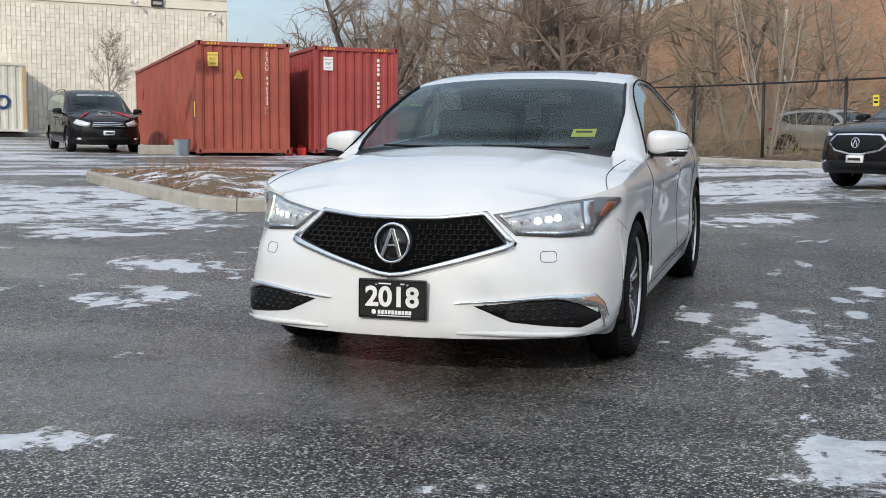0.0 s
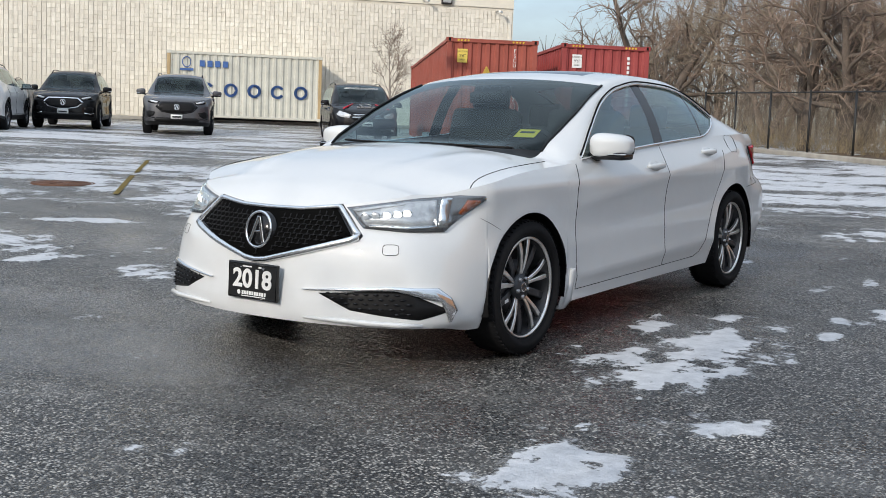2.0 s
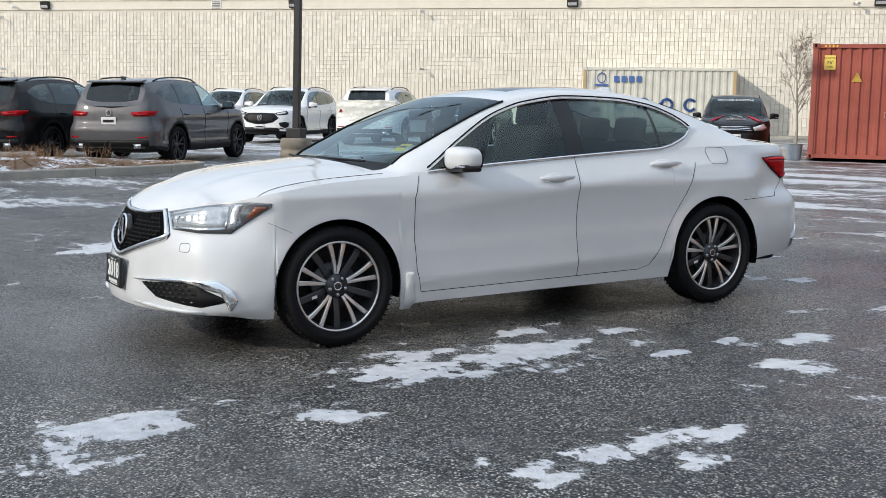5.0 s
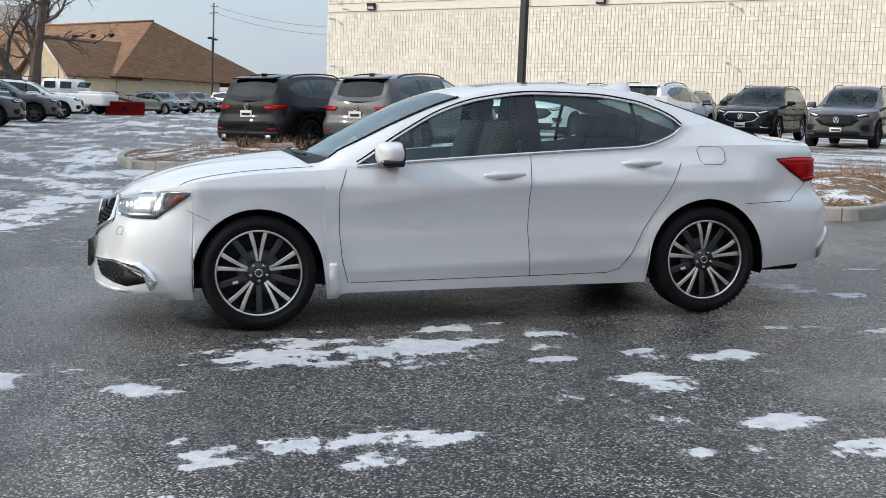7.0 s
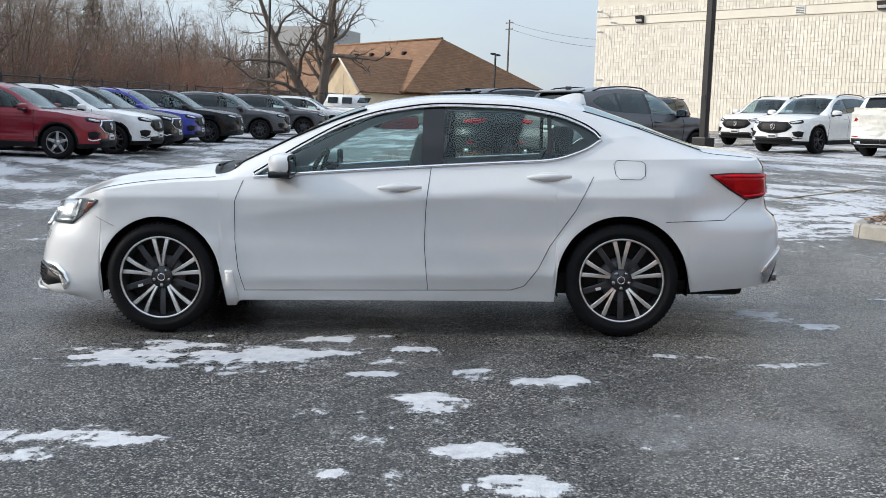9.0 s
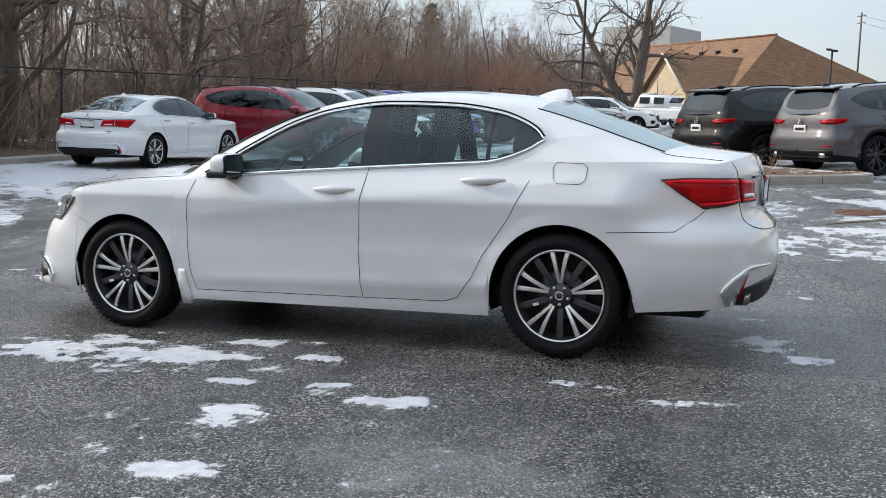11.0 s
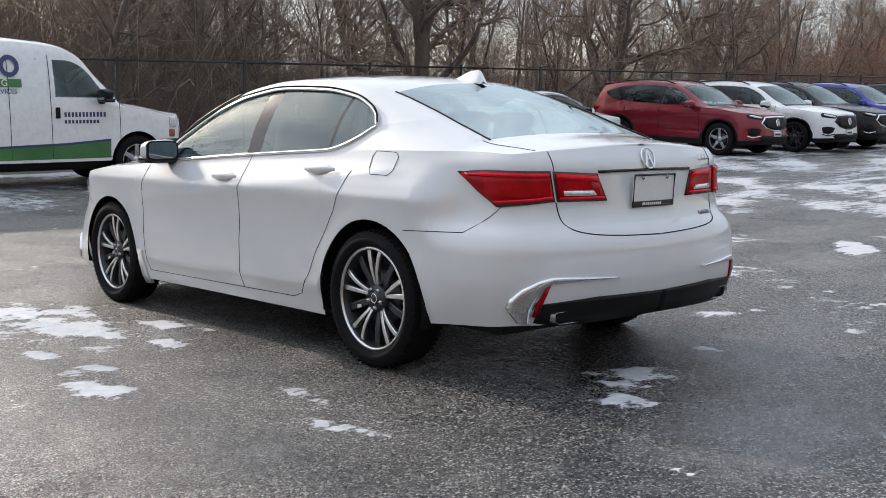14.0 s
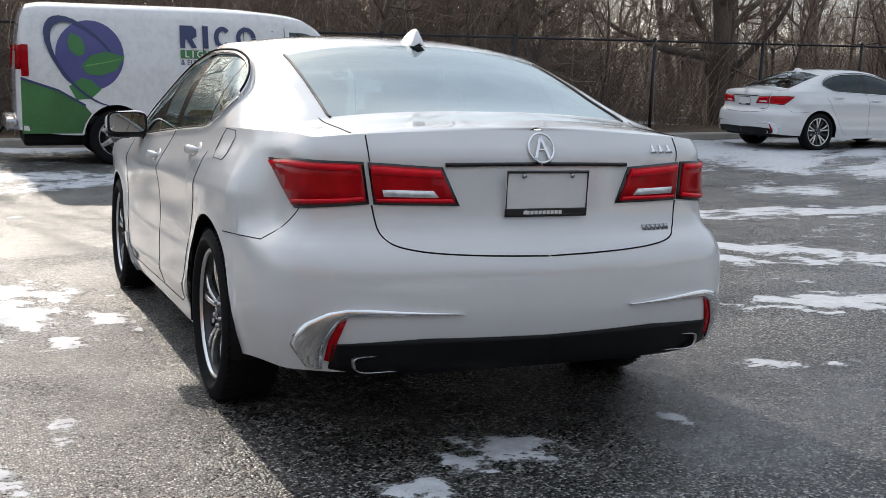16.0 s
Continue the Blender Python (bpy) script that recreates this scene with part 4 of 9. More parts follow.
        for i, s in enumerate(st):
            if 3.26 < sh.base(s)[1] < 3.70:
                row = Q[i][:22]
                xs = .617 + .01 * (1 - step(3.27, 3.4, sh.base(s)[1]))
                pts.append((g * xs, float(np.interp(-xs, -row[:, 0], row[:, 1])), float(np.interp(-xs, -row[:, 0], row[:, 2])) + .0004))
        part("lid_gap", bm_tube(pts, .0020, 5), GAP, car)
    # grille
    bez = [(sx(x), z) for x, z in ((0, .742), (.2, .745), (.425, .766), (.556, .632), (.541, .612), (.3, .545), (.06, .487), (0, .483), (-.06, .487), (-.3, .545), (-.541, .612), (-.556, .632), (-.425, .766), (-.2, .745))]
    gr = part("grille", bm_patch(sh, bez, .003, .03, .04), GLOSS_BLACK, car, "pentagon grille with chrome surround")
    half = [(0, .733, .010), (.2, .736, .010), (.40, .754, .011), (.418, .752, .013), (.530, .636, .017), (.532, .624, .018), (.50, .612, .017), (.3, .560, .016), (.06, .500, .014), (0, .494, .014)]
    loop = half[1:-1] + [half[-1]] + [(-x, z, r) for x, z, r in reversed(half[1:-1])] + [half[0]]
    ring, rad = [], []
    for (x0, z0, r0), (x1, z1, r1) in zip(loop, loop[1:] + loop[:1]):
        m_ = max(1, int(math.hypot(x1 - x0, z1 - z0) / .03))
        for k in range(m_):
            ring.append(sh.at(sx(mix(x0, x1, k / m_)), mix(z0, z1, k / m_), .006))
            rad.append(mix(r0, r1, k / m_))
    part("grille_surround", bm_tube(ring, rad, 10, closed=True), BRIGHT_TRIM, gr, "polished chrome surround")
    ins = [(sx(x), z) for x, z in ((0, .722), (.2, .726), (.402, .745), (.497, .635), (.3, .576), (.06, .515), (0, .510), (-.06, .515), (-.3, .576), (-.497, .635), (-.402, .745), (-.2, .726))]
    part("grille_mesh", bm_patch(sh, ins, .009, .004, .04), GRILLE_DEEP, gr, "black grille field")
    field = [(0, .698), (.385, .716), (.470, .635), (.3, .582), (0, .52), (-.3, .582), (-.470, .635), (-.385, .716)]
    for row in range(11):
        z = .522 + .021 * row
        for c in range(-13, 14):
            x = c * .037 + (.0185 if row % 2 else 0)
            if inside(field, x, z) and math.hypot(x, z - .632) > .105:
                dz = .0022 + .006 * abs(x)
                lean = .10 * math.copysign(1, x)
                part("grille_diamond", bm_patch(sh, [(sx(x - .016), z - .016 * lean), (sx(x), z + dz), (sx(x + .016), z + .016 * lean), (sx(x), z - dz)], .016, .008), GRILLE_BLACK, gr)
                part("grille_link", bm_patch(sh, [(sx(x - .003), z), (sx(x + .003), z), (sx(x + .0045), z + .021), (sx(x - .0015), z + .021)], .013, .006), GRILLE_BLACK, gr)

    def badge(at, n, r, flip=1):
        b = new("badge")
        b.parent = car
        b.matrix_basis = Matrix.Translation(at) @ n.to_track_quat("Z", "Y").to_matrix().to_4x4()
        oval = [(.93 * r * math.cos(a), r * math.sin(a), 0) for a in np.linspace(0, 2 * math.pi, 41)[:-1]]
        part("badge_rim", bm_tube(oval, r * .085, 8, closed=True), CHROME, b, "chrome oval emblem rim")
        bars = bmesh.new()
        for q in (-1, 1):
            bm_box(r * .2, r * 1.55, r * .12, (q * r * .26, 0, r * .04), r * .03, 2, Matrix.Rotation(q * .33, 4, "Z"), bars)
        bm_box(r * .72, r * .11, r * .1, (0, -r * .12, r * .04), r * .02, 2, None, bars)
        part("badge_grid", bars, CHROME, b)
        return b
    fb = badge(Vector(sh.at(0.0, .632, .030)), Vector((0, -1, .18)), .083)
    part("badge_back", bm_lathe([(-.03, .09), (-.004, .084), (-.003, .001)], 32, "z"), GLOSS_BLACK, fb)
    badge(Vector(sh.at(sh.S, 1.015, .006)), Vector((0, 1, .35)), .050)
    # front plate with its year, rear plate frame
    fp = new("front_plate")
    fp.parent = car
    fp.matrix_basis = Matrix.Translation((.022, -.995, .397)) @ Matrix.Rotation(radians(-3), 4, "X") @ Matrix.Diagonal((.95, 1, 1, 1))
    part("plate_frame", bm_box(.330, .016, .172, (0, 0, 0), .006), SIGN_BLACK, fp, "black dealer plate")
    part("plate_edge", bm_tube([(.158, -.009, .079), (-.158, -.009, .079), (-.158, -.009, -.079), (.158, -.009, -.079)], .003, 6, closed=True), GLOSS_BLACK, fp)
    t = part("plate_year", text_mesh("plate_year", "2018", .118, SIGN_WHITE, .0012, "CENTER", .0035), None, fp, "white digits 2018")
    bb = t.data
    for v in bb.vertices:
        v.co.x *= 1.10
    t.matrix_basis = Matrix.Translation((0, -.0095, .006)) @ Matrix.Rotation(math.pi / 2, 4, "X")
    for k in range(10):
        part("plate_bar", bm_box(.0125, .001, .017, (-.062 + .0165 * k, -.0088, -.057)), SIGN_WHITE, fp)
    for w, x, z, h in ((.16, .01, -.072, .004), (.06, -.035, .066, .006), (.02, .05, .066, .006)):
        part("plate_bar", bm_box(w, .001, h, (x, -.0088, z)), SIGN_WHITE, fp)
    bm = bmesh.new()
    bmesh.ops.create_circle(bm, cap_ends=True, segments=16, radius=.011, matrix=Matrix.Translation((-.088, -.0092, -.057)) @ Matrix.Rotation(math.pi / 2, 4, "X"))
    part("plate_mark", bm, SIGN_WHITE, fp, "round white mark")
    for x in (-.075, .075):
        part("plate_screw", bm_lathe([(-.003, .006), (0, .006), (.001, .0005)], 10, "y", (x, -.0095, .062)), SATIN, fp)
    rp = new("rear_plate")
    rp.parent = car
    y, z = sh.at(sh.S, .868)[1:]
    rp.matrix_basis = Matrix.Translation((-.012, y + .018, z)) @ Matrix.Rotation(radians(-4), 4, "X")
    part("plate_panel", bm_box(.305, .004, .145, (0, 0, 0), .002), SIGN_WHITE, rp, "blank white plate")
    part("plate_frame", bm_tube([(.150, .004, .071), (-.150, .004, .071), (-.150, .004, -.071), (.150, .004, -.071)], .0055, 6, closed=True), SIGN_BLACK, rp)
    part("frame_foot", bm_box(.306, .008, .028, (0, .003, -.064), .003), SIGN_BLACK, rp)
    for k in range(9):
        part("plate_bar", bm_box(.0115, .001, .014, (-.05 + .015 * k, .0078, -.064)), SIGN_WHITE, rp)
    bm = bmesh.new()
    bmesh.ops.create_circle(bm, cap_ends=True, segments=16, radius=.009, matrix=Matrix.Translation((.078, .0080, -.064)) @ Matrix.Rotation(-math.pi / 2, 4, "X"))
    part("plate_mark", bm, SIGN_WHITE, rp)
    for x in (-.09, .09):
        part("plate_screw", bm_lathe([(.0005, .009), (.004, .008), (.0045, .0005)], 12, "y", (x, .005, .058)), SATIN, rp)
    part("lid_recess_edge", bm_patch(sh, [(sr(.35), .966), (sr(.17), .968), (sh.S - .004, .969), (sh.S - .004, .957), (sr(.17), .956), (sr(.35), .953)], .008, .014), GLOSS_BLACK, car)
    part("lid_recess_edge", bm_patch(sh, [(-sr(.35), .966), (-sr(.17), .968), (-sh.S + .004, .969), (-sh.S + .004, .957), (-sr(.17), .956), (-sr(.35), .953)], .008, .014), GLOSS_BLACK, car)
    for x0, w, z in ((-.485, .030, 1.012), (-.525, .026, 1.012), (-.566, .034, 1.012)):
        part("model_letter", bm_patch(sh, [(-sr(-x0 + d), z + e) for d, e in ((-w / 2, -.013), (w / 2, -.013), (w / 2, -.006), (.004, -.004), (.004, .013), (-.005, .013), (-.005, -.004), (-w / 2, -.006))], .006, .006), CHROME, car, "chrome model mark bar")
    for k in range(6):
        part("model_letter", bm_patch(sh, [(-sr(.425 + .022 * k + d), .742 + e) for d, e in ((-.008, -.009), (.008, -.009), (.008, .009), (-.008, .009))], .005, .005), SATIN, car)
    # diffuser and underside
    part("diffuser", bm_patch(sh, [(sr(.715), .395), (sr(.42), .412), (sh.S, .405), (sh.S, .297), (sr(.6), .290), (sr(.735), .312)], .006, .02), BLACK, car, "black diffuser panel")
    part("diffuser", bm_patch(sh, [(-sr(.715), .395), (-sr(.42), .412), (-sh.S, .405), (-sh.S, .297), (-sr(.6), .290), (-sr(.735), .312)], .006, .02), BLACK, car)
    part("bumper_beam", bm_box(1.30, .50, .10, (0, 3.40, .35), .04), BLACK, car)
    part("underbody", bm_box(1.5, 4.2, .10, (0, 1.42, .28), .04), BLACK, car)
    part("spare_well", bm_box(.30, .5, .15, (.1, 3.25, .29), .05, 3), BLACK, car)
    part("front_tray", bm_box(1.1, .3, .08, (0, -.68, .255), .03), BLACK, car)
    part("axle_beam", bm_box(1.3, .12, .12, (0, 2.776, .33), .03), BLACK, car)
    part("muffler", smooth_all(bm_box(.55, .28, .17, (-.28, 3.42, .31), .06, 3)), BLACK, car)
    cabin(car, .4, 2.9, .30, .72, ((.37, 1.2), (-.37, 1.2), (.4, 2.1), (-.02, 2.12), (-.4, 2.1)), (.37, .86, .93), (.52, .83))
    part("parcel_shelf", bm_box(1.25, .5, .03, (0, 2.9, 1.03), .01), INTERIOR, car)
    part("headliner", bm_box(.92, .85, .02, (0, 1.68, 1.372), .008), GREY_TRIM, car)
    fin = bmesh.new()
    prof = [(2.40, .0), (2.46, .028), (2.52, .050), (2.575, .058), (2.60, .05), (2.615, 0)]
    a = [fin.verts.new((.0, y, 1.425 - .10 * (y - 2.4) + z)) for y, z in prof]
    for q in (1, -1):
        b = [fin.verts.new((q * .028, y, 1.415 - .12 * (y - 2.4))) for y, z in prof]
        for k in range(5):
            fin.faces.new((a[k], a[k + 1], b[k + 1], b[k])).smooth = True
    bmesh.ops.recalc_face_normals(fin, faces=fin.faces[:])
    part("antenna_fin", fin, body, car)
    for x0, x1 in ((.62, .05), (-.02, -.52)):
        pts = [(mix(x0, x1, k / 8), .33 - .10 * (1 - (mix(x0, x1, k / 8) / .72) ** 2) + .03 * k / 8, 1.005 + .010 * k / 8) for k in range(9)]
        part("wiper", bm_tube(pts, .007, 5), BLACK, car, "black wiper arm")
    rv = bm_box(.24, .05, .07, (0, 1.02, 1.27), .02, 3)
    part("rear_view_mirror", smooth_all(rv), BLACK, car)
    return car
# ---- other vehicles ----
BODY = WHITE_FAR


def slope_pose(x, y, fx, fy, mid):
    """A car's pose on the sloping lot: middle at (x, y), nose towards (fx, fy)."""
    k = math.hypot(fx, fy)
    fx, fy = fx / k, fy / k
    fwd = Vector((fx, fy, (G(x + fx, y + fy) - G(x - fx, y - fy)) / 2)).normalized()
    lx, ly = -fy, fx
    left = Vector((lx, ly, (G(x + lx, y + ly) - G(x - lx, y - ly)) / 2))
    back = -fwd
    up = left.cross(back).normalized() if left.cross(back).z > 0 else back.cross(left).normalized()
    left = back.cross(up).normalized()
    m = Matrix((left, back, up)).transposed().to_4x4()
    m.translation = Vector((x, y, G(x, y) - .004)) - back * mid
    return m


def wagon_spec(plan, front, side, rear, nose, belt, tail_top, low, arches, f_end, r_start, hood_end, ws_end, doors, tg, clad, **kw):
    def top(x, y):
        if y < -.25:
            return mix(nose(x), belt(y), step(-.65, -.3, y))
        return mix(belt(y), tail_top, step(r_start + .05, r_start + .35, y))
    sh = Shell(plan, front, side, rear, top, low, arches, f_end, r_start)

    def panel(x, y, z):
        if z < clad:
            return "cladding"
        for yc, zc, r in arches:
            if kw["arch_trim"] and math.hypot(y - yc, z - zc) < r + .045:
                return "cladding"
        if y < -.2 and (x < .55 or z < .68):
            return "front_bumper"
        if y < doors[0]:
            return "fender"
        if y < doors[1]:
            return "front_door"
        if y < doors[2]:
            return "rear_door"
        if y > r_start + .2 and x < .72:
            return "tailgate" if z > .62 else "rear_bumper"
        return "rear_bumper" if y > r_start + .1 and z < .62 else "quarter_panel"

    def upper(y, k, x, win):
        if y < hood_end:
            return "hood" if x < .76 else "fender"
        if k < 8:
            if 2 <= k <= 5 and win > .01 and kw["win"][0] < y < kw["win"][1]:
                for i, e in enumerate(kw["pillars"]):
                    if abs(y - e) < .045:
                        return "pillar_cover_" + "abc"[i]
                return "side_window_" + "abcd"[sum(y > e for e in kw["pillars"])]
            return "roof" if k > 5 else ("front_door" if y < doors[1] else ("rear_door" if y < doors[2] else "quarter_panel"))
        if y < hood_end + .12 and k >= 9:
            return "cowl"
        if y < ws_end and k >= 9:
            return "windscreen"
        if tg[0] < y < tg[1] and k >= 10:
            return "rear_window"
        if y > tg[0] - .02:
            return "tailgate"
        return "roof"
    return dict(shell=sh, panel=panel, upper=upper, sided={"cladding", "fender", "front_door", "rear_door", "quarter_panel", "pillar_cover_a", "pillar_cover_b", "side_window_a", "side_window_b", "side_window_c", "side_window_d"},
                cuts=(hood_end, hood_end + .12, ws_end, tg[0] - .02, tg[0], tg[1], doors[0], doors[1], doors[2], kw["win"][0], kw["win"][1], *[e + d for e in kw["pillars"] for d in (-.045, .045)]),
                bump=lambda x, y: 0.0, **{k: kw[k] for k in ("bow", "centre", "house", "rail_x", "rail_z", "win_lo", "win_hi", "crown") if k in kw})


def suv_spec():
    return wagon_spec(
        plan=[(0, -.93), (.3, -.915), (.5, -.88), (.66, -.80), (.78, -.68), (.86, -.5), (.905, -.25), (.925, .1), (.93, 1.0), (.935, 2.2), (.94, 2.75), (.93, 3.2), (.905, 3.5), (.86, 3.66), (.75, 3.745), (.5, 3.785), (0, 3.80)],
        front=curve((.2, -.12), (.28, -.02), (.4, 0), (.6, -.01), (.8, -.04), (.9, -.09), (1.0, -.16)),
        side=curve((.2, -.06), (.28, -.03), (.35, 0), (.42, -.014), (.6, -.03), (.75, -.012), (.9, 0), (.98, -.02), (1.05, -.05), (1.15, -.09)),
        rear=curve((.25, -.12), (.35, -.02), (.5, 0), (.7, -.01), (.8, -.06), (1.0, -.09), (1.1, -.12), (1.2, -.15)),
        nose=curve((0, .90), (.4, .905), (.6, .925), (.8, .95)), belt=curve((-.6, .94), (-.3, .985), (0, 1.03), (.5, 1.06), (1.5, 1.09), (2.5, 1.13), (3.3, 1.16), (3.7, 1.12)), tail_top=1.10,
        low=curve((-1, .27), (-.5, .24), (0, .24), (3, .26), (3.6, .33), (3.9, .35)), arches=((0, .365, .42), (2.75, .365, .425)), f_end=-.25, r_start=3.25, hood_end=.36, ws_end=1.22,
        doors=(.52, 1.62, 2.62), tg=(3.40, 3.62), clad=.37, arch_trim=True, win=(.66, 3.28), pillars=(1.62, 2.55), crown=3.0,
        bow=lambda y: .10 * step(-.6, .3, y) * (1 - step(.9, 1.7, y)) - .05 * step(2.6, 3.3, y),
        centre=curve((-.86, .90), (-.7, .965), (-.3, 1.045), (.1, 1.09), (.35, 1.11), (.5, 1.17), (1.1, 1.53), (1.3, 1.60), (1.7, 1.655), (2.2, 1.665), (2.8, 1.64), (3.3, 1.585), (3.42, 1.56), (3.50, 1.46), (3.62, 1.2), (3.70, 1.11), (3.8, 1.10)),
        house=lambda y: step(.3, .5, y) * (1 - step(3.62, 3.72, y)),
        rail_x=curve((.35, .765), (.6, .745), (1.1, .67), (1.5, .635), (2.2, .625), (3.0, .615), (3.4, .60), (3.6, .68), (3.8, .7)),
        rail_z=curve((.35, 1.07), (.6, 1.17), (1.1, 1.455), (1.5, 1.575), (2.2, 1.61), (3.0, 1.57), (3.40, 1.525), (3.52, 1.40), (3.62, 1.19), (3.72, 1.11)),
        win_lo=curve((.6, 1.085), (1.5, 1.115), (2.5, 1.155), (3.0, 1.21), (3.2, 1.29), (3.3, 1.36)),
        win_hi=curve((.6, 1.08), (.66, 1.105), (1.1, 1.395), (1.5, 1.515), (2.2, 1.545), (2.8, 1.51), (3.2, 1.415), (3.3, 1.365)))


def minivan_spec():
    return wagon_spec(
        plan=[(0, -.98), (.3, -.965), (.55, -.90), (.72, -.80), (.85, -.62), (.93, -.35), (.975, .0), (.99, .6), (.995, 2.0), (.995, 3.0), (.985, 3.6), (.95, 3.95), (.88, 4.08), (.7, 4.14), (.4, 4.165), (0, 4.17)],
        front=curve((.2, -.10), (.26, -.02), (.4, 0), (.6, -.01), (.75, -.04), (.85, -.10), (1.0, -.2)),
        side=curve((.18, -.06), (.28, -.02), (.4, -.01), (.7, -.01), (.85, 0), (.95, -.02), (1.1, -.06)),
        rear=curve((.25, -.08), (.4, 0), (.65, 0), (.75, -.05), (1.1, -.09)),
        nose=curve((0, .86), (.4, .87), (.6, .90), (.85, .96)), belt=curve((-.6, .92), (-.3, .98), (.1, 1.04), (1, 1.08), (3, 1.12), (4.1, 1.14)), tail_top=1.12,
        low=curve((-1, .22), (0, .22), (4, .28)), arches=((0, .34, .385), (3.0, .34, .385)), f_end=-.25, r_start=3.7, hood_end=.16, ws_end=1.28,
        doors=(.45, 1.7, 2.95), tg=(3.95, 4.06), clad=.18, arch_trim=False, win=(.7, 3.85), pillars=(1.7, 2.85), crown=3.2,
        bow=lambda y: .12 * step(-.6, .2, y) * (1 - step(.9, 1.8, y)),
        centre=curve((-.85, .865), (-.7, .94), (-.3, 1.05), (.15, 1.13), (.6, 1.37), (1.1, 1.62), (1.4, 1.69), (2.0, 1.735), (3.0, 1.73), (3.8, 1.68), (3.93, 1.64), (4.0, 1.4), (4.08, 1.13)),
        house=lambda y: step(.1, .4, y) * (1 - step(4.02, 4.12, y)),
        rail_x=curve((.2, .84), (.7, .80), (1.2, .745), (2, .72), (3.5, .71), (4.0, .72)),
        rail_z=curve((.2, 1.08), (.7, 1.34), (1.2, 1.57), (1.6, 1.65), (2.4, 1.68), (3.4, 1.66), (3.9, 1.60), (4.02, 1.35), (4.1, 1.12)),
        win_lo=curve((.6, 1.09), (2, 1.12), (3.8, 1.16), (3.9, 1.3)), win_hi=curve((.6, 1.08), (.75, 1.16), (1.2, 1.45), (1.6, 1.55), (2.4, 1.58), (3.4, 1.56), (3.8, 1.5), (3.9, 1.31)))


def cargo_spec():
    return wagon_spec(
        plan=[(0, -.90), (.45, -.89), (.75, -.86), (.90, -.76), (.955, -.6), (.975, -.3), (.995, .3), (1.005, 1.5), (1.005, 4.0), (1.0, 4.8), (.985, 5.16), (.93, 5.26), (.8, 5.29), (0, 5.30)],
        front=curve((.25, -.06), (.4, 0), (.75, 0), (1.0, -.02), (1.1, -.05), (1.2, -.12)),
        side=curve((.3, -.06), (.4, -.015), (.7, 0), (1.0, -.005), (1.25, -.02), (1.4, -.035)),
        rear=curve((.3, -.04), (.5, 0), (1.2, -.01), (1.5, -.02)),
        nose=curve((0, 1.10), (.5, 1.10), (.9, 1.08)), belt=curve((-.6, 1.09), (-.2, 1.15), (.2, 1.20), (.8, 1.28), (1.5, 1.30), (5.2, 1.30)), tail_top=1.30,
        low=curve((-1, .42), (0, .42), (.5, .40), (4.5, .42), (5.3, .5)), arches=((0, .385, .45), (3.94, .385, .45)), f_end=-.4, r_start=4.95, hood_end=.15, ws_end=.98,
        doors=(.30, 1.42, 2.66), tg=(5.12, 5.14), clad=.36, arch_trim=False, win=(.52, 1.34), pillars=(9.0,), crown=4.0,
        bow=lambda y: .10 * step(-.6, .2, y) * (1 - step(.6, 1.3, y)),
        centre=curve((-.86, 1.10), (-.7, 1.14), (-.3, 1.22), (.1, 1.29), (.25, 1.36), (.6, 1.70), (.95, 2.03), (1.1, 2.11), (1.5, 2.17), (2.5, 2.22), (4.8, 2.22), (5.1, 2.18), (5.20, 2.0), (5.28, 1.31)),
        house=lambda y: step(.1, .35, y) * (1 - step(5.24, 5.29, y)),
        rail_x=curve((.2, .90), (.6, .88), (1.0, .85), (1.6, .84), (4.9, .84), (5.2, .84)),
        rail_z=curve((.2, 1.27), (.6, 1.63), (.95, 1.97), (1.2, 2.06), (2, 2.12), (4.9, 2.12), (5.16, 2.08), (5.24, 1.7), (5.29, 1.31)),
        win_lo=curve((.4, 1.34), (1.4, 1.35)), win_hi=curve((.4, 1.33), (.52, 1.40), (.72, 1.66), (.9, 1.81), (1.1, 1.88), (1.4, 1.89)))


def wagon_materials(clear):
    def pick(k):
        k = k.split(":")[0]
        if k == "windscreen":
            return GLASS_WS
        if k.startswith("side_window_a"):
            return GLASS_SIDE if clear else GLASS_DARK
        if k.startswith("side_window") or k == "rear_window":
            return GLASS_DARK
        if k.startswith("pillar_cover"):
            return GLOSS_BLACK
        return {"cowl": BLACK, "cladding": BLACK}.get(k, BODY)
    return pick


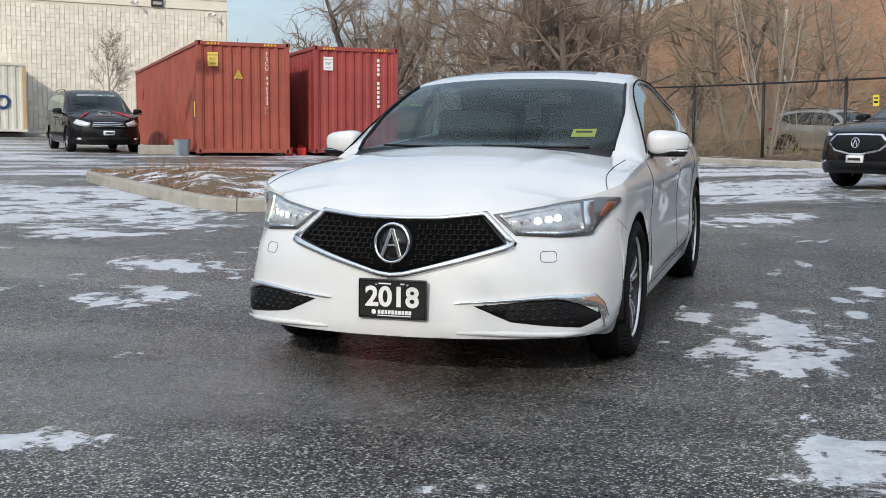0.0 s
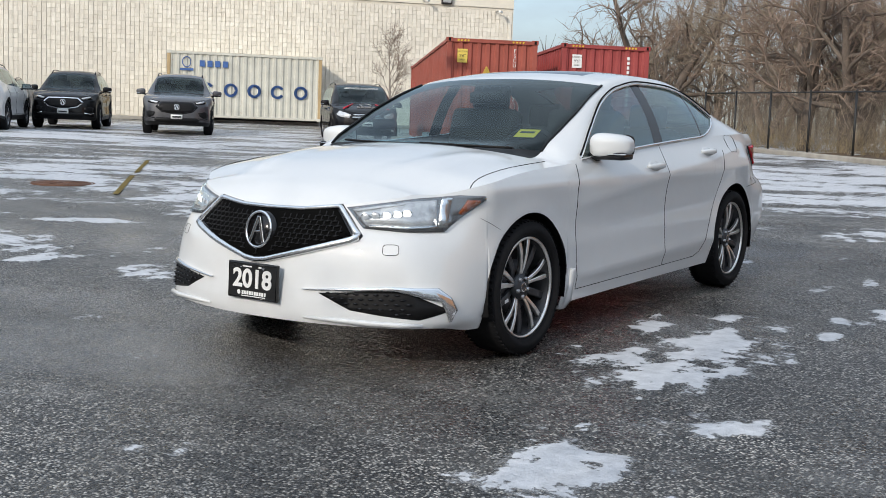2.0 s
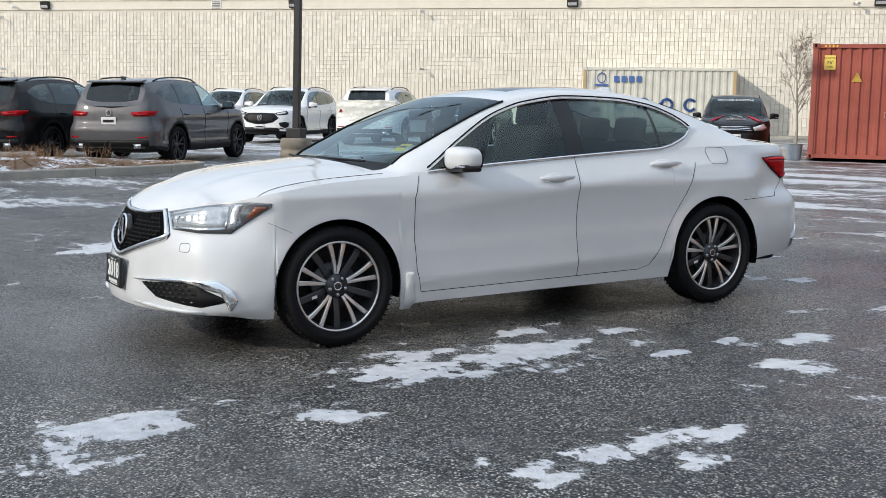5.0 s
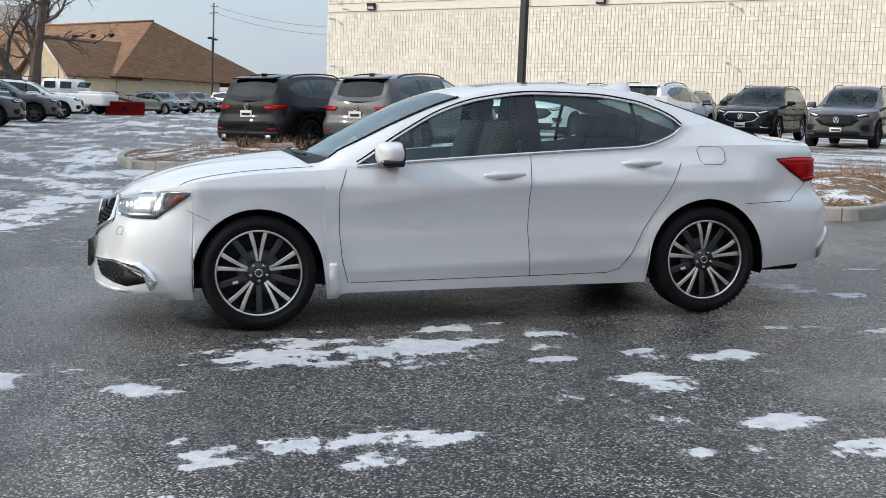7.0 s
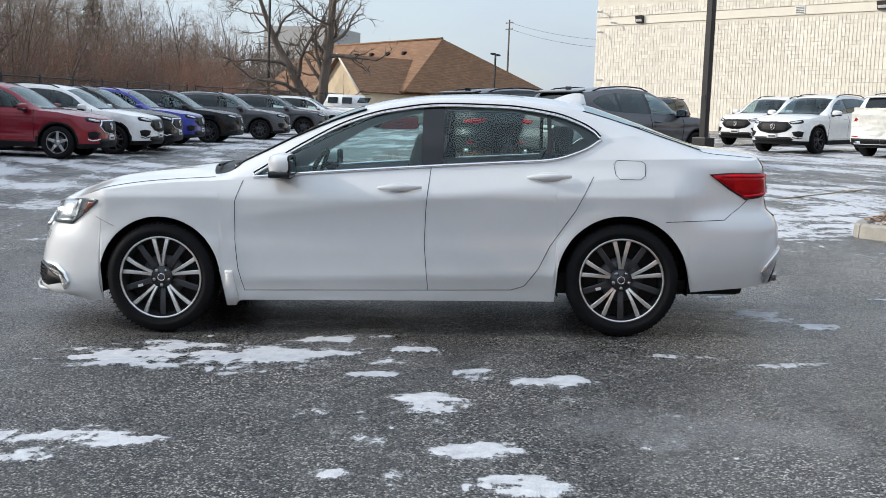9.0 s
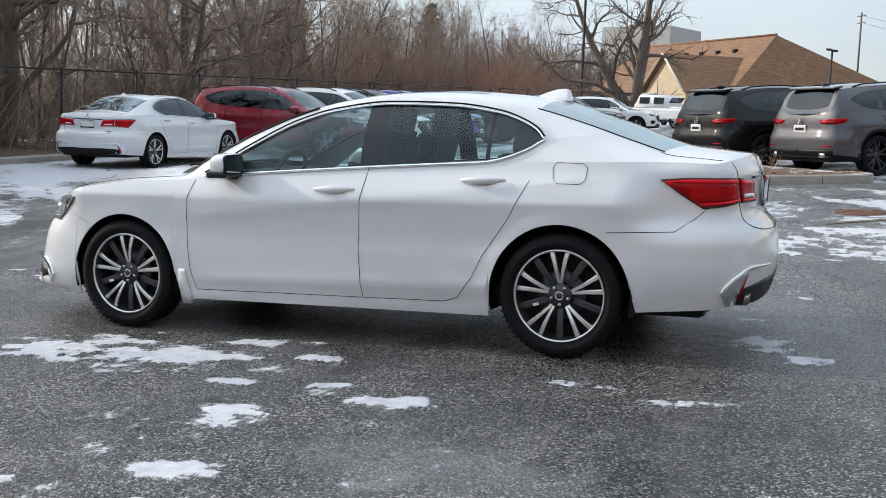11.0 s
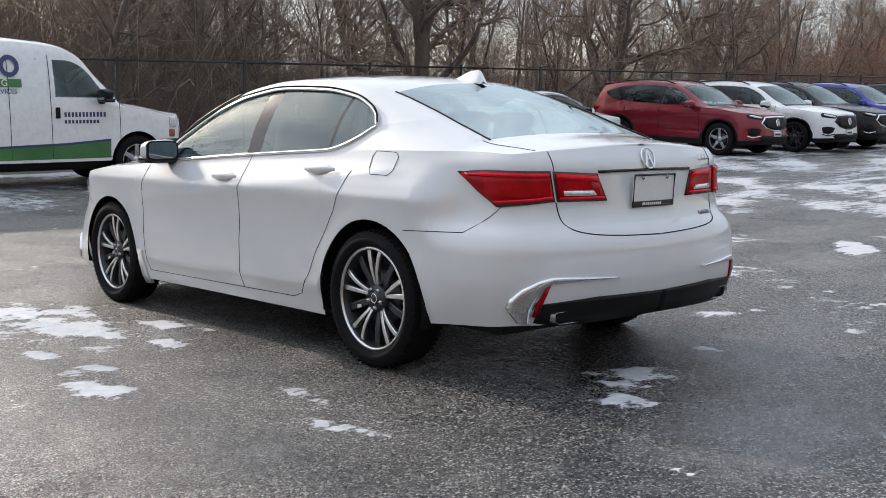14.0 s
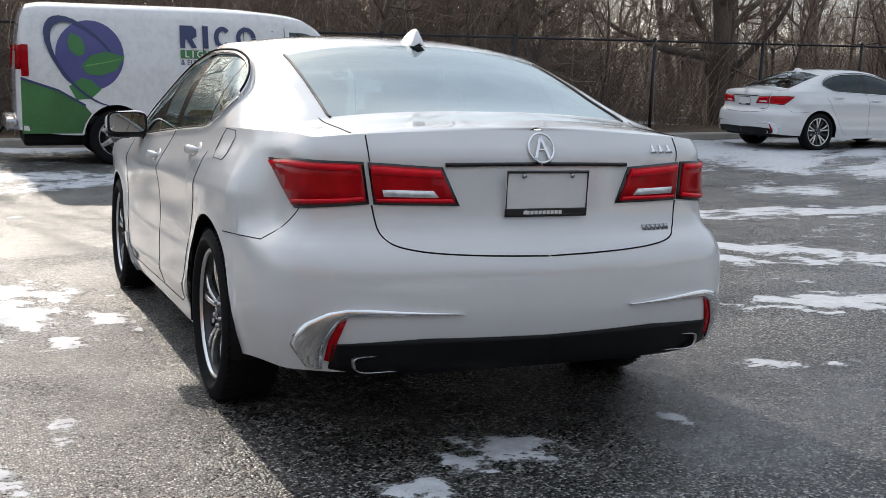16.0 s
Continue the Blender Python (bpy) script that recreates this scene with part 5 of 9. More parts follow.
def build_wagon(name, spec, label, category, style, r, width, track, face, gap=.06, tyres=.235):
    car = thing(name, Matrix(), label, category)
    sh = spec["shell"]
    made, (st, Q) = car_skin(spec, car, wagon_materials(True), {}, gap, 14)
    for o in list(made.values()):
        if o.name.split(".")[0].startswith("side_window"):
            o.name = "side_window"
        if o.name.startswith("pillar_cover"):
            o.name = "pillar_cover"
    sx, sr, sy = sh.sx, sh.sr, sh.sy
    for g in (1, -1):
        for yc, zc, ra in sh.arches:
            well = bmesh.new()
            ring = []
            for k in range(17):
                a = math.pi * (k / 16) * 1.16 - .25
                ring.append([well.verts.new((x, yc + (ra + .02) * math.cos(a), zc + (ra + .02) * math.sin(a))) for x in (g * (track + .09), g * (track - .3))])
            for p, q in zip(ring, ring[1:]):
                well.faces.new((p[0], p[1], q[1], q[0]))
            well.faces.new([p[1] for p in ring])
            part("wheel_liner", well, BLACK, car)
            wheel(car, (g * track, yc, zc), r, tyres, g, style, False)
        d0, d1, d2 = face["doors"]
        lo, hi = face["shut"]
        for y in (d0, d1, d2):
            gap_line(car, sh, [(g * sy(y), lo), (g * sy(y), hi)], r=.005)
        gap_line(car, sh, [(g * sy(d0), lo), (g * sy(d2), lo)], r=.004)
        for y in face["handles"]:
            pts = [sh.at(g * sy(y + t), hi - .12, .03 * (1 - (t / .12) ** 2) + .004) for t in np.linspace(-.11, .11, 7)]
            part("handle", bm_tube(pts, .014, 6), face.get("handle", BODY), car)
        mirror(car, g * face["mirror"][0], face["mirror"][1], face["mirror"][2], g, face.get("mirror_paint", BODY), face.get("mirror_size", 1.1))
        for lab, mat, pts, out in face["front"]:
            part(lab, bm_patch(sh, [(g * sx(x), z) for x, z in pts], out, .02, .08), mat, car)
        for lab, mat, pts, out in face["rear"]:
            part(lab, bm_patch(sh, [(g * (sr(x) if x < 5 else sy(x - 10)), z) for x, z in pts], out, .02, .08), mat, car)
        if "rail" in face:
            y0, y1 = face["rail"]
            pts = [(g * (spec["rail_x"](y) - .03), y, spec["rail_z"](y) + .055 - (.04 if k in (0, 8) else 0)) for k, y in enumerate(np.linspace(y0, y1, 9))]
            part("roof_rail", bm_tube(pts, .016, 6), GLOSS_BLACK, car)
    for lab, mat, pts, out in face["middle"]:
        full = [(sx(x), z) for x, z in pts] + [(sx(-x), z) for x, z in reversed(pts) if x > 0]
        part(lab, bm_patch(sh, full, out, .02, .08), mat, car)
    cab = face["cabin"]
    cabin(car, *cab)
    L = sh.q[-1][1]
    part("underbody", bm_box(1.5, L + .5, .2, (0, (L - .7) / 2, .36), .05), BLACK, car)
    return car, sh, made


def emblem(car, at, n, r):
    b = new("badge")
    b.parent = car
    b.matrix_basis = Matrix.Translation(at) @ Vector(n).to_track_quat("Z", "Y").to_matrix().to_4x4()
    part("badge_rim", bm_tube([(.9 * r * math.cos(a), r * math.sin(a), 0) for a in np.linspace(0, 2 * math.pi, 21)[:-1]], r * .12, 6, closed=True), CHROME, b)
    bars = bmesh.new()
    for q in (-1, 1):
        bm_box(r * .22, r * 1.5, r * .14, (q * r * .26, 0, 0), 0, 1, Matrix.Rotation(q * .33, 4, "Z"), bars)
    part("badge_grid", bars, CHROME, b)


def suv_face(chrome):
    edge = CHROME if chrome else GLOSS_BLACK
    return dict(
        doors=(.52, 1.62, 2.62), shut=(.40, 1.08), handles=(1.42, 2.42), mirror=(1.03, .72, 1.13), rail=(1.4, 3.1),
        front=[("headlamp", GLOSS_BLACK, ((.44, .88), (.66, .915), (.80, .94), (.82, .90), (.80, .845), (.62, .815), (.50, .815)), .006),
               ("headlamp_lens", CLEAR_LENS, ((.50, .868), (.66, .90), (.77, .915), (.775, .885), (.64, .845), (.54, .835)), .014),
               ("air_intake", BLACK, ((.55, .60), (.72, .63), (.80, .60), (.78, .48), (.70, .45), (.60, .50)), .006),
               ("fog_trim", edge, ((.56, .465), (.72, .43), (.79, .46), (.79, .44), (.72, .41), (.56, .44)), .012)],
        rear=[("tail_lamp", RED_LENS, ((13.42, 1.03), (.80, 1.03), (.44, 1.00), (.50, .93), (.80, .93), (13.52, .945)), .012),
              ("tail_lamp_dark", DARK_RED_LENS, ((.78, .985), (.52, .972), (.54, .95), (.78, .952)), .016),
              ("rear_reflector", RED_LENS, ((.78, .56), (.60, .555), (.60, .53), (.78, .535)), .010),
              ("exhaust_tip", CHROME, ((.66, .42), (.52, .42), (.52, .34), (.66, .34)), .02),
              ("rear_valance", BLACK, ((.80, .50), (.3, .49), (.004, .49), (.004, .36), (.5, .36), (.80, .39)), .008)],
        middle=[("grille_surround", edge, ((0, .885), (.42, .875), (.56, .74), (.40, .61), (.10, .55), (0, .55)), .008),
                ("grille", BLACK, ((0, .86), (.39, .852), (.51, .74), (.38, .635), (.10, .58), (0, .58)), .014),
                ("lower_intake", BLACK, ((0, .46), (.52, .46), (.60, .40), (.52, .34), (0, .33)), .008),
                ("number_plate", SIGN_WHITE, ((0, .545), (.15, .545), (.15, .43), (0, .43)), .025),
                ("plate_bars", SIGN_BLACK, ((0, .505), (.11, .505), (.11, .465), (0, .465)), .028)],
        cabin=(.5, 3.2, .45, .74, ((.38, 1.35), (-.38, 1.35), (.4, 2.3), (-.4, 2.3)), (.38, 1.0, 1.12), (.66, 1.0)))
def repaint(car, colour):
    for o in car.children_recursive:
        if o.type == "MESH" and o.data.materials and o.data.materials[0] == BODY:
            o.material_slots[0].link = "OBJECT"
            o.material_slots[0].material = colour
    return car


def suv_label(colour, what):
    return f"{colour} sport utility vehicle {what}"


HERO = build_sedan(LOT @ Matrix.Translation((-.018, 0, 0)), "clean white pearl four-door sedan standing on wet asphalt", WHITE)
plate = new("window_sticker")
plate.parent = HERO
bm = bmesh.new()
bm_box(.13, .003, .085, (0, 0, 0), .001, 1, None, bm)
part("paper", bm, YELLOW_PAPER, plate, "yellow paper sticker inside the windscreen")
part("print_bars", bm_box(.09, .001, .02, (0, -.0025, .008)), SIGN_BLACK, plate)
plate.matrix_basis = Matrix.Translation((.53, .60, 1.075)) @ Matrix.Rotation(radians(-62), 4, "X")

K = copy_thing(HERO, slope_pose(-14.75, -10.9, -1, -.03, 1.5) @ Matrix.Scale(1.07, 4))
tagged(K, "white four-door sedan with dark tinted windows parked along the fence", "car")
for o in list(K.children_recursive):
    n = o.name.split(".")[0]
    if n in ("rear_side_window", "quarter_window", "front_side_window"):
        o.material_slots[0].link = "OBJECT"
        o.material_slots[0].material = GLASS_DARK

SUV, suv_sh, _ = build_wagon("suv", suv_spec(), "", "car", TWIN_BLACK, .365, .235, .80, suv_face(False))
emblem(SUV, Vector(suv_sh.at(0, .74, .03)), (0, -1, .1), .075)
emblem(SUV, Vector((0, 3.735, .985)), (0, 1, .1), .055)
part("rear_plate", bm_box(.30, .01, .15, (0, 3.745, .84), .003), SIGN_WHITE, SUV, "white number plate")
part("plate_bar", bm_box(.22, .004, .05, (0, 3.752, .84)), SIGN_BLACK, SUV)
part("roof_spoiler", smooth_all(bm_box(1.12, .22, .035, (0, 3.40, 1.575), .015, 3, Matrix.Rotation(radians(-8), 4, "X"))), BODY, SUV)
part("antenna_fin", smooth_all(bm_box(.04, .16, .06, (0, 3.15, 1.64), .018, 3)), BODY, SUV)
SUVC, suv2_sh, _ = build_wagon("suv", suv_spec(), "", "car", FIVE, .365, .235, .80, suv_face(True))
emblem(SUVC, Vector(suv2_sh.at(0, .74, .03)), (0, -1, .1), .075)
emblem(SUVC, Vector((0, 3.735, .985)), (0, 1, .1), .055)
part("rear_plate", bm_box(.30, .01, .15, (0, 3.745, .84), .003), SIGN_WHITE, SUVC, "white number plate")
part("roof_spoiler", smooth_all(bm_box(1.12, .22, .035, (0, 3.40, 1.575), .015, 3, Matrix.Rotation(radians(-8), 4, "X"))), BODY, SUVC)


def park(kind, x, y, fx, fy, colour, label, group="", size=1.1):
    c = copy_thing(kind, slope_pose(x, y, fx, fy, 1.43 * size) @ Matrix.Scale(size, 4))
    repaint(c, colour)
    return tagged(c, label, "car", group)


ROW = "cars along the fence"
for kind, col, word, x, y in ((SUVC, RED_PAINT, "dark red", -20.0, -7.85), (SUV, WHITE_FAR, "white", -22.85, -7.5), (SUVC, BLACK_PAINT, "black", -25.4, -7.7), (SUV, BLUE_PAINT, "deep blue", -29.0, -8.0),
                              (SUV, BLACK_PAINT, "black", -32.4, -7.5), (SUV, GREY_PAINT, "dark grey", -37.2, -6.7), (SUV, GREY_PAINT, "dark grey", -44.0, -6.2), (SUVC, WHITE_FAR, "white", -51.0, -5.9)):
    park(kind, x, y - 2.6, -.03, 1, col, suv_label(word, "parked nose out before the fence"), ROW)
WALLROW = "cars before the block wall"
NX, NY = .719, -.695
park(SUV, -23.1, 19.2, NX, NY, GREY_PAINT, suv_label("dark grey", "parked facing out by the wall"), WALLROW)
park(SUVC, -27.3, 18.4, NX, NY, BLACK_PAINT, suv_label("black", "with a chrome grille, parked facing out"), WALLROW)
park(SUV, -28.9, 12.0, NX, NY, WHITE_FAR, suv_label("white", "with a black grille, parked facing out"), WALLROW)
park(SUV, -35.5, 12.2, NX, NY, WHITE_FAR, suv_label("white", "parked far back by the block wall"), WALLROW)
park(SUV, -43.0, 8.2, NX, NY, GREY_PAINT, suv_label("dark grey", "parked far back on the lot"), WALLROW)
WRAP = park(SUVC, -26.1, 14.3, -NX, -NY, WHITE_FAR, "white sport utility vehicle with its broken rear wrapped in plastic film", WALLROW)
park(SUV, -19.95, 2.5, -.72, .69, BLACK_PAINT, suv_label("black", "parked tail towards the planted island"))
park(SUV, -18.45, 4.75, -.72, .69, GREY_PAINT, suv_label("dark grey", "parked beside the black one"))
park(SUVC, 3.72, 14.75, -.6, -.8, BLACK_PAINT, suv_label("black", "with a chrome framed grille on snowy asphalt"), "", 1.0)

# plastic film over the damaged tail
film = bmesh.new()
bmesh.ops.create_grid(film, x_segments=26, y_segments=20, size=.5)
for v in film.verts:
    a, b = v.co.x * 2, v.co.y * 2
    w = noise.noise(Vector((a * 3, b * 3, 1))) * .05 + noise.noise(Vector((a * 9, b * 7, 4))) * .02
    v.co = Vector((a * .86, 3.80 - .16 * a * a + w - (.10 if b > .7 else 0), .92 + .36 * b + w * .6 - (.05 * abs(noise.noise(Vector((a * 5, 0, 2)))) if b < -.8 else 0)))
part("plastic_film", smooth_all(film), plain("milky_film", (.62, .61, .55), .35, 0, .2, 9), WRAP, "wrinkled translucent plastic film")

VAN_FACE = dict(
    doors=(.45, 1.7, 2.95), shut=(.30, 1.06), handles=(1.5, 1.9), mirror=(1.1, .62, 1.12), rail=(1.7, 3.6),
    front=[("headlamp", CLEAR_LENS, ((.48, .80), (.70, .86), (.88, .90), (.90, .80), (.74, .72), (.52, .71)), .010),
           ("fog_lamp", CLEAR_LENS, ((.70, .40), (.80, .41), (.80, .35), (.70, .35)), .012)],
    rear=[("tail_lamp", RED_LENS, ((13.85, 1.10), (.88, 1.10), (.72, 1.08), (.74, .80), (.88, .80), (13.9, .82)), .012)],
    middle=[("grille", BLACK, ((0, .845), (.44, .825), (.48, .70), (.40, .66), (0, .65)), .010),
            ("grille_bar", CHROME, ((0, .83), (.42, .815), (.42, .795), (0, .81)), .018), ("grille_bar", CHROME, ((0, .785), (.43, .77), (.43, .75), (0, .765)), .018),
            ("grille_bar", CHROME, ((0, .74), (.44, .725), (.44, .705), (0, .72)), .018), ("lower_intake", BLACK, ((0, .42), (.6, .42), (.55, .30), (0, .30)), .008),
            ("number_plate", SIGN_WHITE, ((0, .60), (.15, .60), (.15, .48), (0, .48)), .02), ("plate_bars", SIGN_BLACK, ((0, .56), (.11, .56), (.11, .52), (0, .52)), .024)],
    cabin=(.4, 3.7, .38, .8, ((.4, 1.3), (-.4, 1.3), (.42, 2.4), (-.42, 2.4)), (.4, .95, 1.05), (.55, .98)))
MV, mv_sh, _ = build_wagon("minivan", minivan_spec(), "black minivan with red stripes and shuttle lettering, parked facing out", "van", FIVE, .34, .225, .85, VAN_FACE)
repaint(MV, BLACK_PAINT)
MV.matrix_world = slope_pose(-18.2, 21.95, NX, NY, 1.6)
for g in (1, -1):
    bm = bmesh.new()
    pts = [(g * .34, .02), (g * .46, -.25), (g * .66, -.62)]
    ms = minivan_spec()
    line = []
    for x, y in pts:
        zc = ms["centre"](y)
        line.append((x, y, zc - (zc - ms["shell"].top_z(.9, y)) * (abs(x) / .9) ** 2.3 + .012))
    part("hood_stripe", bm_tube(line, .022, 4, flat=1.6), plain("red_vinyl", (.5, .01, .03), .4), MV, "red vinyl stripe")
sv = part("screen_lettering", text_mesh("screen_lettering", "SERVICE SHUTTLE", .13, SIGN_WHITE, .001), None, MV, "white words on the windscreen top")
sv.matrix_basis = Matrix.Translation((0, .86, 1.565)) @ Matrix.Rotation(radians(28), 4, "X")
bm = bmesh.new()
for k in range(5):
    bm_box(.09, .004, .05, (-.22 + .11 * k, -.50, 1.012), 0, 1, Matrix.Rotation(radians(20), 4, "X"), bm)
part("hood_bars", bm, plain("dull_silver_vinyl", (.35, .35, .36), .5), MV, "grey lettering bars on the hood")
mark = [(.17 * math.cos(a), -.28 + .10 * math.sin(a), 1.075 + .035 * math.sin(a)) for a in np.linspace(0, 2 * math.pi, 25)[:-1]]
part("hood_mark", bm_tube(mark, .012, 5, closed=True), SATIN, MV)

# white cargo van with painted sides
CARGO_FACE = dict(
    doors=(.30, 1.42, 2.66), shut=(.46, 1.27), handles=(), mirror=(1.17, .62, 1.38), mirror_paint=BLACK, mirror_size=1.35,
    front=[("headlamp", CLEAR_LENS, ((.60, 1.02), (.88, 1.02), (.88, .82), (.60, .82)), .012), ("turn_lamp", AMBER_LENS, ((.62, .80), (.88, .80), (.88, .70), (.62, .70)), .012)],
    rear=[("tail_lamp", RED_LENS, ((15.20, 1.62), (.93, 1.62), (.86, 1.62), (.86, 1.30), (.93, 1.30), (15.20, 1.30)), .012)],
    middle=[("grille", BLACK, ((0, 1.02), (.56, 1.02), (.56, .72), (0, .72)), .010), ("front_bumper_bar", BLACK, ((0, .68), (.88, .68), (.88, .45), (0, .45)), .06)],
    cabin=(.3, 4.5, .62, .85, ((.45, 1.15), (-.45, 1.15)), (.45, .78, 1.28), (.45, 1.16)))
CV, cv_sh, _ = build_wagon("cargo_van", cargo_spec(), "white cargo van with green and navy lettering along its side", "van", dict(kind="five", n=6, bright=SATIN, barrel=SATIN, rim=.66), .385, .24, .86, CARGO_FACE)
repaint(CV, WHITE_FAR)
CV.matrix_world = slope_pose(-2.22, -10.75, -1, 0.0, 1.97) @ Matrix.Diagonal((1, 1, 1.05, 1))
part("bulkhead", bm_box(1.75, .04, 1.3, (0, 1.6, 1.25), .01), GREY_TRIM, CV)
part("rear_bumper_bar", smooth_all(bm_box(1.9, .16, .16, (0, 5.36, .56), .04, 3)), SATIN, CV)
part("front_bumper_side", smooth_all(bm_box(2.06, .62, .30, (0, -.68, .56), .07, 3)), BLACK, CV, "dark plastic bumper wrapping the corner")
part("side_lamp", smooth_all(bm_box(.03, .10, .12, (-.955, -.62, .80), .01)), AMBER_LENS, CV, "amber corner lamp")
part("side_lamp", smooth_all(bm_box(.03, .10, .12, (.955, -.62, .80), .01)), AMBER_LENS, CV)
part("corner_lamp", smooth_all(bm_box(.04, .12, .17, (-.95, -.64, .97), .015)), CLEAR_LENS, CV)
part("tail_lamp_side", smooth_all(bm_box(.03, .10, .42, (-.985, 5.16, 1.42), .01)), RED_LENS, CV, "tall red tail lamp")
part("tow_chain", bm_tube([(-.2, 5.45, .5), (-.2, 5.6, .3), (-.2, 5.75, .12), (-.2, 5.85, .03)], .02, 5), BLACK, CV)
cs = cargo_spec()


def van_x(y, z):
    """How far out the van's side lies at a height."""
    b = cs["shell"].at(cs["shell"].sy(y), min(z, cs["belt_z"](y) if "belt_z" in cs else 1.30))[0]
    if z <= 1.30:
        return b
    v = (z - 1.30) / (cs["rail_z"](y) - 1.30)
    return mix(b, cs["rail_x"](y), v) + .03 * math.sin(math.pi * min(1, v))


def decal(name, me, y0, z0, material, lift=.005, label=""):
    """Lays a flat mesh drawn in (right, up) on the van's side."""
    for v in me.vertices:
        y, z = y0 - v.co.x, z0 + v.co.y
        v.co = Vector((-(van_x(y, z) + lift + v.co.z), y, z))
    me.materials.clear()
    me.materials.append(material)
    return part(name, me, None, CV, label)


def shape(pts, cell=.12):
    bm = bmesh.new()
    bm.faces.new([bm.verts.new((x, y, 0)) for x, y in pts])
    for i in (0, 1):
        lo, hi = min(p[i] for p in pts), max(p[i] for p in pts)
        for k in range(1, int((hi - lo) / cell) + 1):
            co, no = [0, 0, 0], [0, 0, 0]
            co[i], no[i] = lo + k * cell, 1
            bmesh.ops.bisect_plane(bm, geom=bm.verts[:] + bm.edges[:] + bm.faces[:], plane_co=co, plane_no=no)
    bmesh.ops.triangulate(bm, faces=bm.faces[:])
    me = bpy.data.meshes.new("decal")
    bm.to_mesh(me)
    bm.free()
    return me


NAVY = plain("navy_vinyl", (.035, .05, .13), .4, 0, .1)
GREEN = plain("green_vinyl", (.05, .20, .06), .4, 0, .1)
INDIGO = plain("indigo_vinyl", (.08, .08, .24), .4, 0, .1)
circle = [(math.cos(a), math.sin(a)) for a in np.linspace(0, 2 * math.pi, 33)[:-1]]
decal("side_emblem", shape([(.47 * x, .47 * y) for x, y in circle]), 4.28, 1.50, INDIGO, .005, "indigo disc with green leaves")
leaf = [(0, 0), (.12, .13), (.30, .18), (.52, .12), (.42, -.05), (.22, -.12), (.06, -.10)]
decal("leaf", shape([(x * 1.15 - .12, y * 1.1 - .14) for x, y in leaf]), 4.28, 1.50, GREEN, .009)
decal("leaf", shape([(-.16 - .8 * y, -.02 + .62 * x) for x, y in leaf]), 4.28, 1.50, GREEN, .009)
LEAF_LIGHT = plain("pale_green_vinyl", (.16, .36, .10), .4, 0, .2, 5)
decal("leaf_vein", shape([(-.06, -.15), (.20, -.10), (.42, -.05), (.42, -.035), (.20, -.085), (-.06, -.13)]), 4.28, 1.50, LEAF_LIGHT, .012)
decal("leaf_base", shape([(-.30, -.42), (-.12, -.30), (.02, -.34), (.14, -.46), (.0, -.58), (-.20, -.60)]), 4.28, 1.50, GREEN, .008)


def sweep(rx, rz, a0, a1, width, turn, cx, cz):
    """A ring drawn with a thick middle and thin ends."""
    outer, inner = [], []
    for t in np.linspace(0, 1, 25):
        a = mix(a0, a1, t)
        w = width * math.sin(math.pi * min(1, t * .9 + .1))
        for r, out in ((1.0, outer), (1.0 - w, inner)):
            x, z = rx * r * math.cos(a), rz * r * math.sin(a)
            out.append((cx + x * math.cos(turn) - z * math.sin(turn), cz + x * math.sin(turn) + z * math.cos(turn)))
    return outer + inner[::-1]


decal("swoosh", shape(sweep(.74, .36, 1.4, 6.0, .16, -.85, -.06, -.08), .2), 4.28, 1.50, NAVY, .014, "navy ring sweeping round the disc")
for k, (x, w) in enumerate(((0, .20), (.27, .07), (.41, .21), (.68, .25))):
    if k in (0,):
        pts = [(0, 0), (0, .27), (w * .75, .27), (w, .22), (w, .14), (w * .72, .11), (w, 0), (w * .68, 0), (w * .4, .10), (.06, .10), (.06, 0)]
    elif k == 1:
        pts = [(0, 0), (0, .27), (w, .27), (w, 0)]
    else:
        outer = [(w / 2 + w / 2 * math.cos(a), .135 + .135 * math.sin(a)) for a in np.linspace(.7 if k == 2 else .02, 2 * math.pi - (.7 if k == 2 else .02), 20)]
        inner = [(w / 2 + (w / 2 - .055) * math.cos(a), .135 + .08 * math.sin(a)) for a in np.linspace(2 * math.pi - (.7 if k == 2 else .02), .7 if k == 2 else .02, 20)]
        pts = outer + inner
    decal("name_shape", shape([((x + a) * 1.22, b * 1.15) for a, b in pts]), 3.0, 1.63, NAVY, .006, "navy block shape of the name")
decal("green_strip", shape([(0, 0), (1.15, 0), (1.15, .115), (0, .115)]), 3.0, 1.485, GREEN, .005, "green strip")
decal("strip_word", text_mesh("strip_word", "L I G H T I N G", .135, SIGN_WHITE, .0005, "LEFT", .002), 2.94, 1.542, SIGN_WHITE, .009, "white word on the green strip")
decal("service_line", text_mesh("service_line", "& ELECTRICAL SERVICES", .100, NAVY, .0005, "LEFT"), 3.0, 1.425, NAVY, .006, "small navy words")
for y, z, n, w, h in ((1.22, 1.06, 12, .048, .07), (1.22, .965, 10, .05, .05)):
    for k in range(n):
        decal("contact_bar", shape([(.058 * k, 0), (.058 * k + w * .75, 0), (.058 * k + w * .75, h), (.058 * k, h)]), y, z, NAVY, .005)
low_green = plain("leaf_green_vinyl", (.05, .17, .05), .4, 0, .45, 1.2)
for band in ([(-3.46, 0), (-.47, 0), (-.47, .25), (-1.2, .20), (-2.2, .17), (-3.3, .22), (-3.46, .235)], [(-5.22, 0), (-4.42, 0), (-4.37, .14), (-4.28, .27), (-4.36, .36), (-4.72, .56), (-5.22, .72)]):
    decal("green_band", shape(band), 0, .445, low_green, .004, "green band along the sill")
